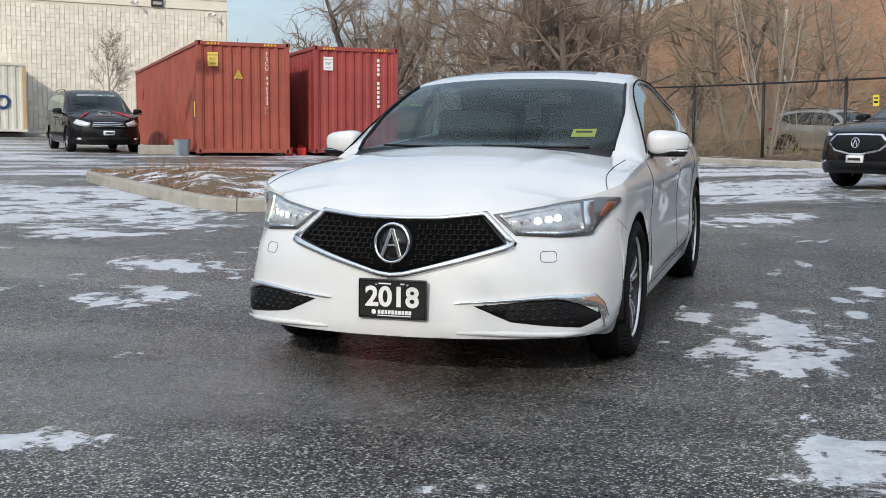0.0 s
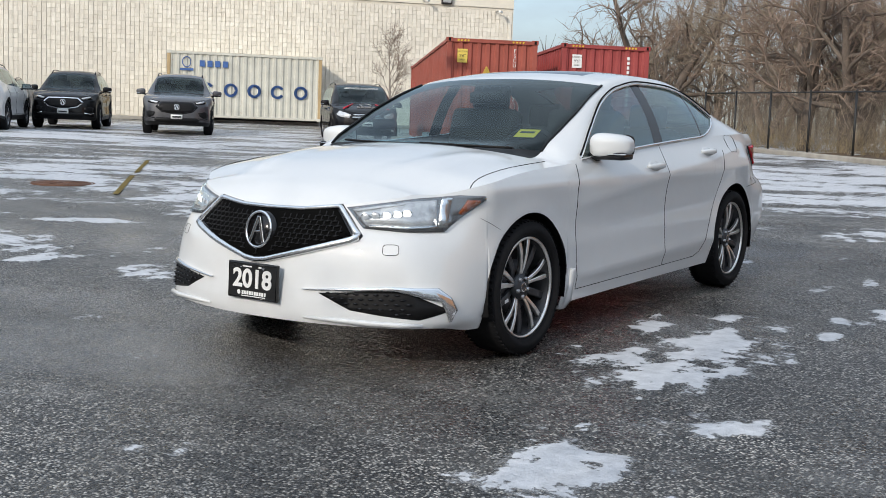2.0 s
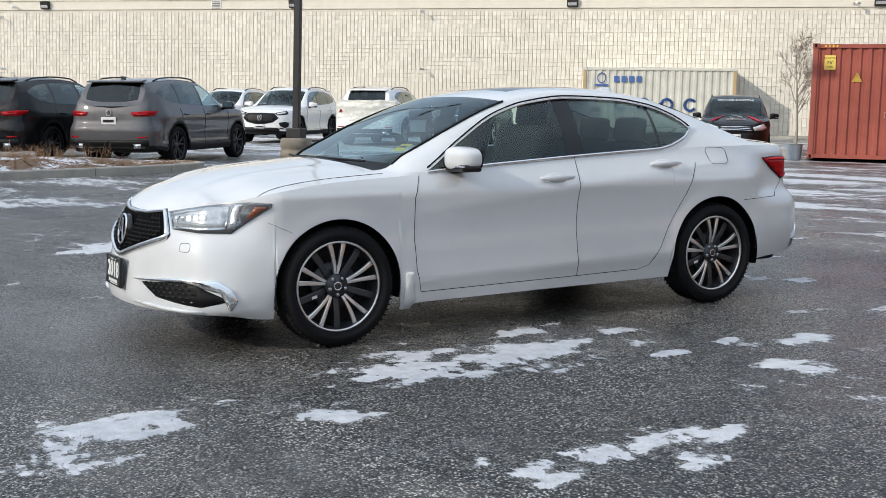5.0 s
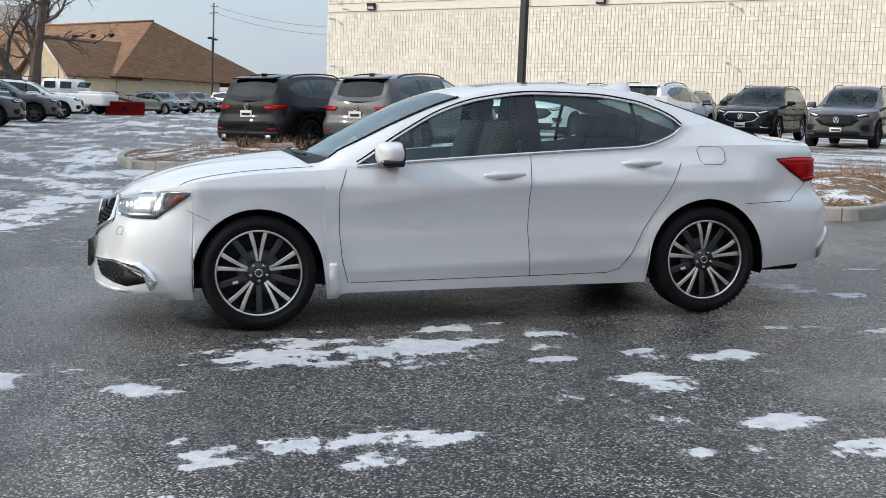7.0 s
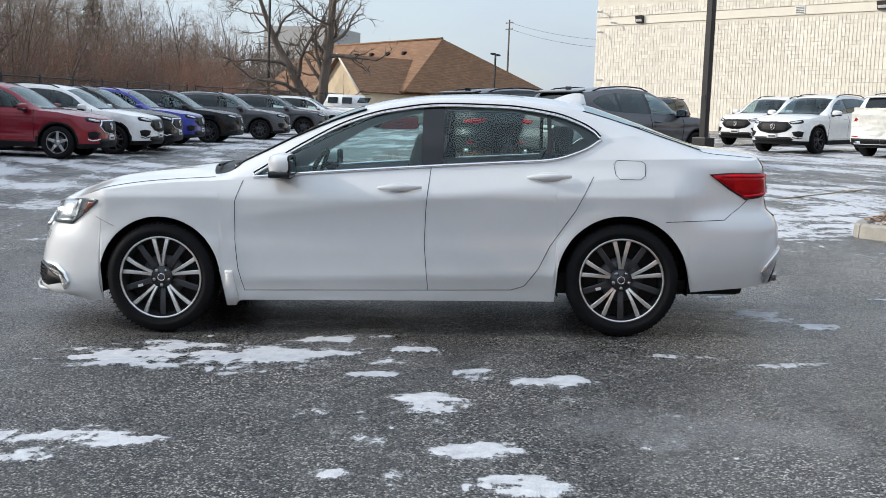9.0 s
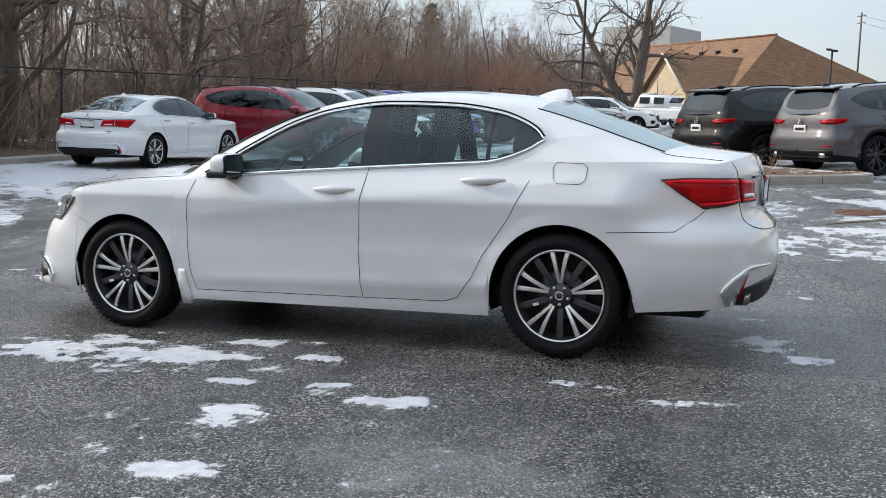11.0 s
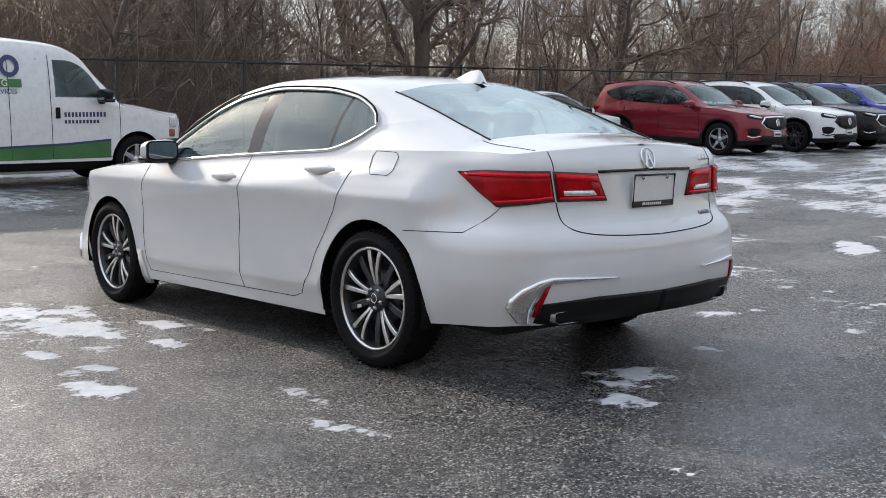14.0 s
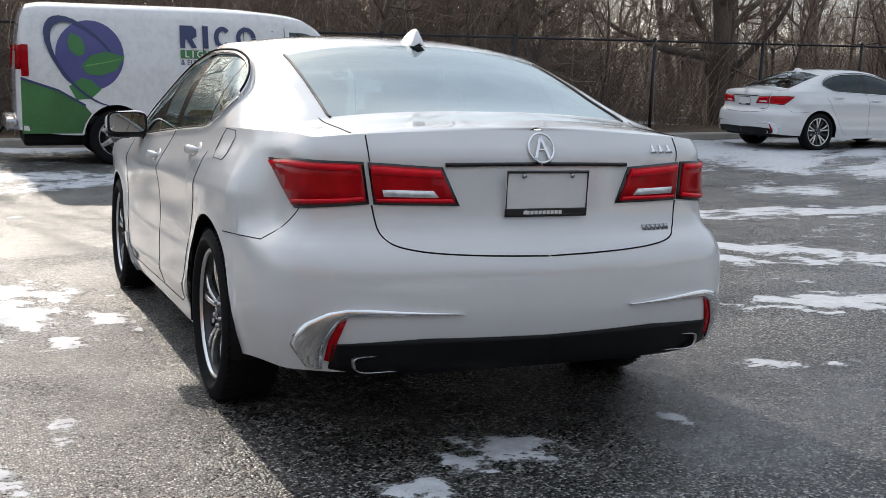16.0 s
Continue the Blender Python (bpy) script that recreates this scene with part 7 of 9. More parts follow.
BRONZE = plain("dark_bronze_metal", (.05, .045, .04), .5, .5, .2)
for s in (8.74, -5.2, -19.6, -34.2):
    w = wall_thing("wall_light", s, 7.85, "bronze wall pack lamp on the block wall", "lamp")
    w["group"] = "lamps on the block wall"
    hb = bmesh.new()
    bmesh.ops.create_cube(hb, size=1, matrix=Matrix.Translation((0, -.13, 0)) @ Matrix.Diagonal((.52, .26, .40, 1)))
    for v in hb.verts:
        if v.co.y < -.2 and v.co.z < 0:
            v.co.y += .10
    bmesh.ops.bevel(hb, geom=hb.edges[:], offset=.02, segments=2, affect="EDGES")
    part("housing", hb, BRONZE, w)
    part("lens", bm_box(.42, .012, .20, (0, -.19, -.09), .004, 1, Matrix.Rotation(.45, 4, "X")), CLEAR_LENS, w)
for s, z in ((-12.8, 7.45), (-12.75, 4.62), (11.2, 7.4), (7.6, 7.75), (-37.1, 8.4), (-36.0, 7.72), (-37.0, 7.2), (-36.85, 4.4)):
    w = wall_thing("security_camera", s, z, "small white security camera on the block wall", "camera")
    w["group"] = "cameras on the block wall"
    part("base", bm_lathe([(0, .06), (.03, .055), (.03, .001)], 12, "y", (0, -.045, 0)), SIGN_WHITE, w)
    part("arm", bm_tube([(0, -.03, 0), (.03, -.25, .05), (.10, -.42, .02)], .022, 6), SATIN, w)
    part("housing", smooth_all(bm_box(.12, .34, .11, (.14, -.50, -.02), .035, 3, Matrix.Rotation(-.5, 4, "Z"))), SIGN_WHITE, w)
w = wall_thing("wall_vent", -24.0, 7.87, "white louvred vent in the wall band", "vent")
part("frame", bm_box(.55, .05, .40, (0, -.04, 0), .01), SIGN_WHITE, w)
for k in range(4):
    part("slat", bm_box(.46, .03, .05, (0, -.07, -.13 + .085 * k), .005, 1, Matrix.Rotation(.5, 4, "X")), GREY_TRIM, w)

# ---- shipping containers ----
def rust_paint(name, col, rust):
    n = Nodes(name)
    v = n.coords()
    a = n.noise(v, 1.1, 6, .65)
    b = n.noise(v, 11, 6, .7)
    st = n.noise(n.coords((3.0, 3.0, .35)), 1.6, 5, .6)
    fade = n.ramp(a, ((.3, tuple(c * .85 for c in col)), (.7, tuple(min(1, c * 1.18 + .01) for c in col))))
    spots = n.math("MULTIPLY", n.ramp(b, ((.60, 0.0), (.70, 1.0))), n.ramp(st, ((.45, .0), (.7, .9))))
    n.set(color=n.blend(spots, fade, rust), rough=n.ramp(b, ((.3, .5), (.7, .75))), normal=n.bump(b, .3, .002))
    return n.m


RUST = (.16, .055, .02)
RED_A = rust_paint("container_orange_red", (.27, .058, .036), RUST)
RED_B = rust_paint("container_red", (.26, .038, .034), RUST)
GREY_C = rust_paint("container_grey_white", (.54, .53, .46), (.34, .17, .07))


def corrugated(width, height, pitch, depth, phase=0.0):
    """An upright corrugated sheet in the x-z plane, facing -y."""
    bm = bmesh.new()
    pts = [(0, 0)]
    x = .04 + phase
    while x < width - pitch * .6:
        pts += [(x, 0), (x + pitch * .18, depth), (x + pitch * .5, depth), (x + pitch * .68, 0)]
        x += pitch
    pts.append((width, 0))
    rows = [[bm.verts.new((px, py, z)) for px, py in pts] for z in (0, height)]
    for i in range(len(pts) - 1):
        bm.faces.new((rows[0][i], rows[0][i + 1], rows[1][i + 1], rows[1][i]))
    return bm


def container(name, x, y, L, H, paint_m, label, end_pitch=.245, side_pitch=.28, turn=45, post_m=None):
    """x, y: the corner that the end wall and the left side share; the end wall looks towards +WN."""
    W = 2.438
    z = G(x - WN.x * 3, y - WN.y * 3) - .02 if L > 8 else G(x, y)
    c = thing(name, Matrix.Translation((x, y, z)) @ Matrix.Rotation(radians(turn), 4, "Z"), label, "container", "shipping containers")
    post = .13
    for px in (post / 2, W - post / 2):
        for py in (post / 2, L - post / 2):
            part("corner_post", bm_box(post, post, H - .2, (px, py, H / 2), .012), post_m or paint_m, c)
            for pz in (.06, H - .06):
                cb = bm_box(.17, .18, .118, (px, py, pz), .012)
                part("corner_casting", cb, paint_m, c)
                for d in (-1, 1):
                    part("casting_hole", bm_box(.06, .006, .085, (px, py + d * .09, pz)), GAP, c)
    for pz in (.07, H - .07):
        for py in (.05, L - .05):
            part("end_rail", bm_box(W - 2 * post, .10, .10, (W / 2, py, pz), .01), paint_m, c)
        for px in (.05, W - .05):
            part("side_rail", bm_box(.10, L - 2 * post, .09, (px, L / 2, pz), .01), paint_m, c)
    m = corrugated(W - 2 * post, H - .22, end_pitch, .042)
    bmesh.ops.translate(m, verts=m.verts[:], vec=(post, .03, .11))
    part("end_wall", m, paint_m, c)
    m = corrugated(W - 2 * post, H - .22, end_pitch, .042)
    bmesh.ops.transform(m, matrix=Matrix.Translation((W - post, L - .03, .11)) @ Matrix.Rotation(math.pi, 4, "Z"), verts=m.verts[:])
    part("end_wall", m, paint_m, c)
    m = corrugated(L - 2 * post, H - .22, side_pitch, .036)
    bmesh.ops.transform(m, matrix=Matrix.Translation((.03, L - post, .11)) @ Matrix.Rotation(-math.pi / 2, 4, "Z"), verts=m.verts[:])
    part("side_wall", m, paint_m, c)
    m = corrugated(L - 2 * post, H - .22, side_pitch, .036)
    bmesh.ops.transform(m, matrix=Matrix.Translation((W - .03, post, .11)) @ Matrix.Rotation(math.pi / 2, 4, "Z"), verts=m.verts[:])
    part("side_wall", m, paint_m, c)
    part("roof_sheet", bm_box(W - .1, L - .1, .02, (W / 2, L / 2, H - .03), .004), paint_m, c)
    part("floor_frame", bm_box(W - .2, L - .3, .10, (W / 2, L / 2, .16), .01), BLACK, c)
    return c


HAZ = plain("yellow_black_tape", (.62, .42, .03), .6, 0, .1)
def flat_text(c, text, size, x, z, material, gap=None, y=-.004, label=""):
    """Words on the end wall; gap stacks the characters downwards."""
    if gap is None:
        t = part("lettering", text_mesh("lettering", text, size, material, .001), None, c, label)
        t.matrix_basis = Matrix.Translation((x, y, z)) @ Matrix.Rotation(math.pi / 2, 4, "X")
        return
    for k, ch in enumerate(text):
        if ch != " ":
            t = part("letter", text_mesh("letter", ch, size, material, .001), None, c, label if k == 0 else "")
            t.matrix_basis = Matrix.Translation((x, y, z - gap * k)) @ Matrix.Rotation(math.pi / 2, 4, "X")


R1 = container("shipping_container", -13.36, 19.70, 12.19, 2.896, RED_A, "orange red corrugated steel shipping container standing on asphalt", turn=41)
R2 = container("shipping_container", -11.16, 22.02, 12.19, 2.896, RED_B, "dark red corrugated steel shipping container beside another", turn=42)
STICKER = plain("yellow_sticker", (.70, .52, .10), .6, 0, .1)
for c, st, px in ((R1, STICKER, .42), (R2, SIGN_WHITE, .42)):
    part("caution_sticker", bm_box(.27, .006, .36, (px, .018, 2.42), .002), st, c, "square height caution sticker")
    flat_text(c, "CAUTION", .062, px, 2.53, SIGN_BLACK, None, .012)
    flat_text(c, "9'6\"", .11, px, 2.42, SIGN_BLACK, None, .012)
    flat_text(c, "HIGH", .062, px, 2.31, SIGN_BLACK, None, .012)
    for k in range(4):
        for x0 in (.30, 1.78):
            part("warning_stripe", bm_box(.045, .006, .05, (x0 + .09 * k, -.003, 2.826), 0, 1, Matrix.Rotation(.5, 4, "Y")), HAZ, c)
tri = bmesh.new()
tri.faces.new([tri.verts.new(p) for p in ((-.12, 0, -.08), (.12, 0, -.08), (.02, 0, .14), (-.02, 0, .14))])
bmesh.ops.solidify(tri, geom=tri.faces[:], thickness=.004)
ts = part("warning_triangle", tri, STICKER, R1, "yellow triangular warning sticker")
ts.matrix_basis = Matrix.Translation((1.08, .012, 2.02))
flat_text(R1, "FSCU 946242", .145, 1.83, 2.60, SIGN_WHITE, .128, .012, "white upright container code")
part("check_digit_box", bm_tube([(1.78, .01, 1.20), (1.88, .01, 1.20), (1.88, .01, 1.06), (1.78, .01, 1.06)], .008, 4, closed=True), SIGN_WHITE, R1)
for k in range(11):
    if k != 4:
        part("code_bar", bm_box(.07, .004, .085, (1.86, .014, 2.55 - .125 * k)), SIGN_WHITE, R2, "white upright code bar")
part("side_patch", bm_box(.006, .28, .40, (.012, 10.6, 2.0)), plain("dark_red_patch", (.36, .03, .02), .6), R1)
part("side_label", bm_box(.006, .16, .40, (.008, .42, 1.15)), STICKER, R1, "yellow label low on the long side")

CC = container("shipping_container", -36.2 + WN.x * 1.0 + WU.x * .55, 30.26 + WN.y * 1.0 + WU.y * .55, 6.06, 2.591, GREY_C, "weathered white steel shipping container with blue marks by the wall", .245, .29, post_m=rust_paint("tan_rusted_post", (.42, .30, .15), RUST))
CC.matrix_world = Matrix.Translation((-.08, -.15, 0)) @ Matrix.Translation((-36.2 + .55 * WU.x + 1.7 * WN.x, 30.26 + .55 * WU.y + 1.7 * WN.y, 1.70)) @ Matrix.Rotation(radians(-45), 4, "Z") @ Matrix.Translation((-2.438, 0, 0)) @ Matrix.Translation((1.2, 3.03, 0)) @ Matrix.Scale(1.13, 4) @ Matrix.Translation((-1.2, -3.03, 0))
BLUE_INK = plain("faded_blue_ink", (.05, .12, .32), .7, 0, .2)
for k in range(5):
    yc = 1.55 + .92 * k
    bm = bmesh.new()
    loop = [(yc + .27 * math.cos(a), 1.12 + .27 * math.sin(a)) for a in np.linspace(.55 if k in (0, 3) else 0, 2 * math.pi - (.55 if k in (0, 3) else .01), 22)]
    inner, outer = [], []
    cxm, czm = yc, 1.12
    for (py, pz) in loop:
        outer.append(bm.verts.new((2.444, py, pz)))
        inner.append(bm.verts.new((2.444, cxm + (py - cxm) * .58, czm + (pz - czm) * .62)))
    for i in range(len(loop) - 1):
        bm.faces.new((outer[i], outer[i + 1], inner[i + 1], inner[i]))
    bmesh.ops.solidify(bm, geom=bm.faces[:], thickness=.004)
    part("blue_mark", bm, BLUE_INK, CC, "large blue round mark")
for k in range(4):
    bm = bm_box(.006, .20, .24, (2.444, 1.35 + .30 * k, 2.12))
    part("blue_sign", bm, BLUE_INK, CC, "small blue sign block")
part("blue_emblem", bm_tube([(2.446, .75 + .16 * math.cos(a), 2.16 + .2 * math.sin(a)) for a in np.linspace(0, 2 * math.pi, 25)[:-1]], .02, 4, closed=True), BLUE_INK, CC)
part("blue_sign", bm_box(.006, .52, .09, (2.444, .75, 1.87)), BLUE_INK, CC)

# ---- lamp posts ----
CONC = plain("stained_concrete", (.33, .31, .27), .9, 0, .25, 4.0, .006)
BASE_CONC = plain("brown_stained_concrete", (.20, .175, .14), .9, 0, .35, 5.0, .006)
BLACK_METAL = plain("black_painted_steel", (.02, .02, .021), .5, .3, .3, 5)


def lamp_post(x, y, tall, base, head, label):
    p = thing("street_lamp", pose(x, y, G(x, y), 0, 0, 45), label, "lamp")
    if base:
        part("concrete_base", bm_lathe([(-.1, .285), (.28, .285), (.30, .30), (.36, .30), (.38, .28), (.44, .28), (.46, .30), (.60, .30), (.62, .28), (.64, .27), (.64, .001)], 32, "z"), BASE_CONC, p, "round weathered concrete base with bands")
        part("base_cover", bm_box(.30, .30, .20, (0, 0, .73), .02), BLACK_METAL, p)
    part("pole", bm_box(.125, .125, tall, (0, 0, (.64 if base else 0) + tall / 2), .012), BLACK_METAL, p)
    part("hand_hole", bm_box(.07, .01, .13, (0, -.064, 1.55), .004), BLACK_METAL, p)
    top = (.64 if base else 0) + tall
    for k in head:
        a = radians(k)
        part("arm", bm_tube([(0, 0, top - .12), (.45 * math.cos(a), .45 * math.sin(a), top - .05)], .035, 6), BLACK_METAL, p)
        part("lamp_head", smooth_all(bm_box(.75, .36, .16, (.72 * math.cos(a), .72 * math.sin(a), top - .02), .05, 3, Matrix.Rotation(a, 4, "Z"))), BLACK_METAL, p)
    return p


lamp_post(-13.35, 5.70, 8.4, True, (0, 180), "square black lamp post on a round concrete base")
lamp_post(-66.0, -13.8, 8.6, False, (0,), "far slim black lamp post behind the parked row")
lamp_post(-92, .9, 6.0, False, (-60, 120), "far black lamp post before the shingled roof")

# ---- kerbed islands ----
def mulch():
    """Brown mulch with leaf crumbs and thin snow caught in it."""
    n = Nodes("brown_mulch_soil")
    v = n.coords()
    a, b = n.noise(v, 26, 6, .7), n.noise(v, 1.6, 6, .65)
    col = n.ramp(a, ((.3, (.07, .045, .03)), (.55, (.19, .12, .07)), (.75, (.34, .23, .14))))
    sn = n.ramp(n.math("ADD", b, n.math("MULTIPLY", n.math("SUBTRACT", a, .5), .5)), ((.52, 0.0), (.57, 1.0)))
    n.set(color=n.blend(sn, col, (.72, .73, .76)), rough=.95, normal=n.bump(a, 1.0, .03))
    return n.m


MULCH = mulch()
LITTER = plain("dry_leaf_litter", (.30, .185, .11), .9, 0, .4, 9)
DRYGRASS = plain("dry_straw_grass", (.34, .26, .14), .9, 0, .3, 9)


def island(pts, label, stems, seed):
    isl = thing("planted_island", Matrix(), label, "island")
    n = len(pts)
    fine = []
    for i in range(n):
        p0, p1, p2, p3 = [Vector((*pts[(i + k) % n], 0)) for k in (-1, 0, 1, 2)]
        for k in range(6):
            t = k / 6
            fine.append(0.5 * (2 * p1 + (p2 - p0) * t + (2 * p0 - 5 * p1 + 4 * p2 - p3) * t * t + (3 * p1 - p0 - 3 * p2 + p3) * t ** 3))
    m = len(fine)
    cen = sum(fine, Vector()) / m
    # kerb in lengths with open joints
    per = 5
    for a in range(0, m, per):
        bm = bmesh.new()
        rows = []
        for k in range(a, min(a + per, m) + 1):
            p = fine[k % m]
            t = (fine[(k + 1) % m] - fine[k - 1]).normalized()
            o = Vector((t.y, -t.x, 0))
            if o.dot(p - cen) < 0:
                o = -o
            if k == a:
                p = p + t * .006
            if k == min(a + per, m):
                p = p - t * .006
            z = G(p.x, p.y)
            rows.append([bm.verts.new((p + o * d) + Vector((0, 0, z + h))) for d, h in ((0, -.05), (-.015, .13), (-.03, .15), (-.13, .155), (-.15, .14), (-.15, -.05))])
        for r0, r1 in zip(rows, rows[1:]):
            for k in range(5):
                bm.faces.new((r0[k], r0[k + 1], r1[k + 1], r1[k]))
        bm.faces.new(rows[0])
        bm.faces.new(rows[-1][::-1])
        bmesh.ops.recalc_face_normals(bm, faces=bm.faces[:])
        part("kerb_stone", bm, CONC, isl)
    soil = bmesh.new()
    rings = []
    for f, h in ((.985, .09), (.8, .16), (.5, .24), (.2, .28)):
        ring = []
        for p in fine:
            q = cen + (p - cen) * f
            ring.append(soil.verts.new((q.x, q.y, G(q.x, q.y) + h + .05 * noise.noise(Vector((q.x * 2, q.y * 2, seed))))))
        rings.append(ring)
    for r0, r1 in zip(rings, rings[1:]):
        for k in range(m):
            soil.faces.new((r0[k], r0[(k + 1) % m], r1[(k + 1) % m], r1[k])).smooth = True
    soil.faces.new(rings[-1])
    part("soil", soil, MULCH, isl, "brown mulch mound with patches of snow")
    rg = random.Random(seed)
    lv, lf = [], []
    for _ in range(3200):
        p = cen + (rg.choice(fine) - cen) * math.sqrt(rg.random()) * .95
        z = G(p.x, p.y) + .15 + .14 * (1 - min(1, (p - cen).length / 2.2)) + .03 * noise.noise(Vector((p.x * 2, p.y * 2, seed)))
        m4 = Matrix.Translation((p.x, p.y, z + .012)) @ Euler((rg.uniform(-.7, .7), rg.uniform(-.7, .7), rg.uniform(0, 6))).to_matrix().to_4x4()
        a, b = rg.uniform(.012, .04), rg.uniform(.008, .022)
        k = len(lv)
        lv += [tuple(m4 @ Vector(c)) for c in ((-a, 0, 0), (0, -b, .006), (a, 0, .002), (0, b, .006))]
        lf.append((k, k + 1, k + 2, k + 3))
    lit = bpy.data.meshes.new("leaf_litter")
    lit.from_pydata(lv, [], lf)
    lit.materials.append(LITTER)
    tagged(part("leaf_litter", lit, None, isl), kind="stuff")
    tw = bmesh.new()
    for _ in range(stems):
        p = cen + (rg.choice(fine) - cen) * rg.random() * .6
        z = G(p.x, p.y) + .2
        a, l = rg.uniform(0, 6.3), rg.uniform(.08, .3)
        d = Vector((math.cos(a) * rg.uniform(.1, .6), math.sin(a) * rg.uniform(.1, .6), 1)) * l
        b = Vector((p.x, p.y, z))
        bm_tube([b, b + d * .5 + Vector((.02, 0, 0)), b + d], [.004, .003, .0015], 3, tw)
        for q in range(3):
            t = rg.uniform(.4, 1)
            e = b + d * t
            bm_tube([e, e + Vector((rg.uniform(-.1, .1), rg.uniform(-.1, .1), rg.uniform(.0, .12)))], .0016, 3, tw)
    tagged(part("dry_stalk", tw, LITTER, isl), kind="stuff")
    return isl


SNOW = plain("crusted_snow", (.74, .75, .78), .6, 0, .12, 12, .01)
island([(-9.0, 9.2), (-7.0, 7.45), (-5.0, 5.95), (-4.3, 6.0), (-3.85, 6.6), (-3.95, 7.3), (-5.5, 9.0), (-7.3, 10.9), (-8.3, 11.7), (-9.3, 11.3), (-9.55, 10.1)], "low kerbed island with brown mulch and snow scraps", 110, 3)
island([(-13.3, -1.1), (-15.5, -1.9), (-18.0, -1.7), (-17.6, -.4), (-16.6, 1.6), (-15.6, 4.0), (-14.6, 4.3), (-14.0, 3.0), (-13.6, 1.0)], "kerbed island with dry grass and a low shrub", 300, 8)

# ---- fences ----
WIRE = plain("black_coated_wire", (.03, .03, .03), .6, .2, .2)


def chain_fence(name, a, b, high, step_, label, base=.15, cell=.11, wide=(1e9, 0)):
    f = thing(name, Matrix(), label, "fence")
    a, b = Vector((*a, 0)), Vector((*b, 0))
    L = (b - a).length
    t = (b - a) / L
    n = int(L / step_)
    tops = []
    for k in range(n + 1):
        # one bay is wider than the rest
        p = a + t * (k * step_ + (wide[1] if k * step_ > wide[0] else 0))
        z = G(p.x, p.y) + base
        part("post", bm_tube([(p.x, p.y, z - .3), (p.x, p.y, z + high)], .038, 8), BLACK_METAL, f)
        part("post_cap", bm_lathe([(0, .045), (.03, .04), (.05, .001)], 8, "z", (p.x, p.y, z + high)), BLACK_METAL, f)
        tops.append((p.x, p.y, z + high - .03))
    part("top_rail", bm_tube(tops, .026, 6), BLACK_METAL, f)
    wires = bmesh.new()
    for s in (1, -1):
        k = -int(high / cell)
        while k * cell < L:
            u0, w0 = k * cell, 0.0
            u1, w1 = u0 + high - .1, high - .1
            if u0 < 0:
                u0, w0 = 0, -u0
            if u1 > L:
                w1 -= u1 - L
                u1 = L
            if u1 > u0:
                p, q = (a + t * u0, a + t * u1) if s > 0 else (a + t * u1, a + t * u0)
                zp, zq = G(p.x, p.y) + base, G(q.x, q.y) + base
                p, q = Vector((p.x, p.y, zp + w0)), Vector((q.x, q.y, zq + w1))
                if s < 0:
                    p.z, q.z = zp + w0, zq + w1
                v = [wires.verts.new(c) for c in (p + Vector((0, 0, .003)), p - Vector((0, 0, .003)), q - Vector((0, 0, .003)), q + Vector((0, 0, .003)))]
                wires.faces.new(v)
            k += 1
    tagged(part("chain_link", wires, WIRE, f), kind="stuff")
    return f


chain_fence("fence", (8.73, -13.6), (-48.0, -13.6), 1.92, 2.88, "long black chain-link fence before bare woods", .18, wide=(18, .49))
chain_fence("fence", (-13.0, 37.1), (9.0, 15.7), 1.95, 2.68, "black chain-link fence before a brick building", .12)
chain_fence("fence", (-48.0, -13.6), (-70.0, -9.0), 2.0, 3.0, "far black chain-link fence by the shingled building", .12, .3)


def kerb_line(name, a, b, label):
    a, b = Vector((*a, 0)), Vector((*b, 0))
    L = (b - a).length
    t = (b - a) / L
    o = Vector((-t.y, t.x, 0))
    k = thing(name, Matrix(), label, "kerb")
    k["kind"] = "structure"
    n = int(L / 2.4)
    for i in range(n):
        bm = bmesh.new()
        rows = []
        for u in (i * 2.4 + .006, i * 2.4 + 1.2, i * 2.4 + 2.394):
            p = a + t * u
            z = G(p.x, p.y)
            rows.append([bm.verts.new(p + o * d + Vector((0, 0, z + h))) for d, h in ((0, -.05), (0, .12), (.03, .15), (.16, .15), (.17, -.05))])
        for r0, r1 in zip(rows, rows[1:]):
            for q in range(4):
                bm.faces.new((r0[q], r0[q + 1], r1[q + 1], r1[q]))
        bm.faces.new(rows[0])
        bm.faces.new(rows[-1][::-1])
        bmesh.ops.recalc_face_normals(bm, faces=bm.faces[:])
        part("kerb_stone", bm, CONC, k)


kerb_line("kerb_south", (10, -12.75), (-48, -12.75), "concrete kerb along the fence")
kerb_line("kerb_north", (-13.0, 35.8), (9.3, 14.2), "concrete kerb before the north fence")
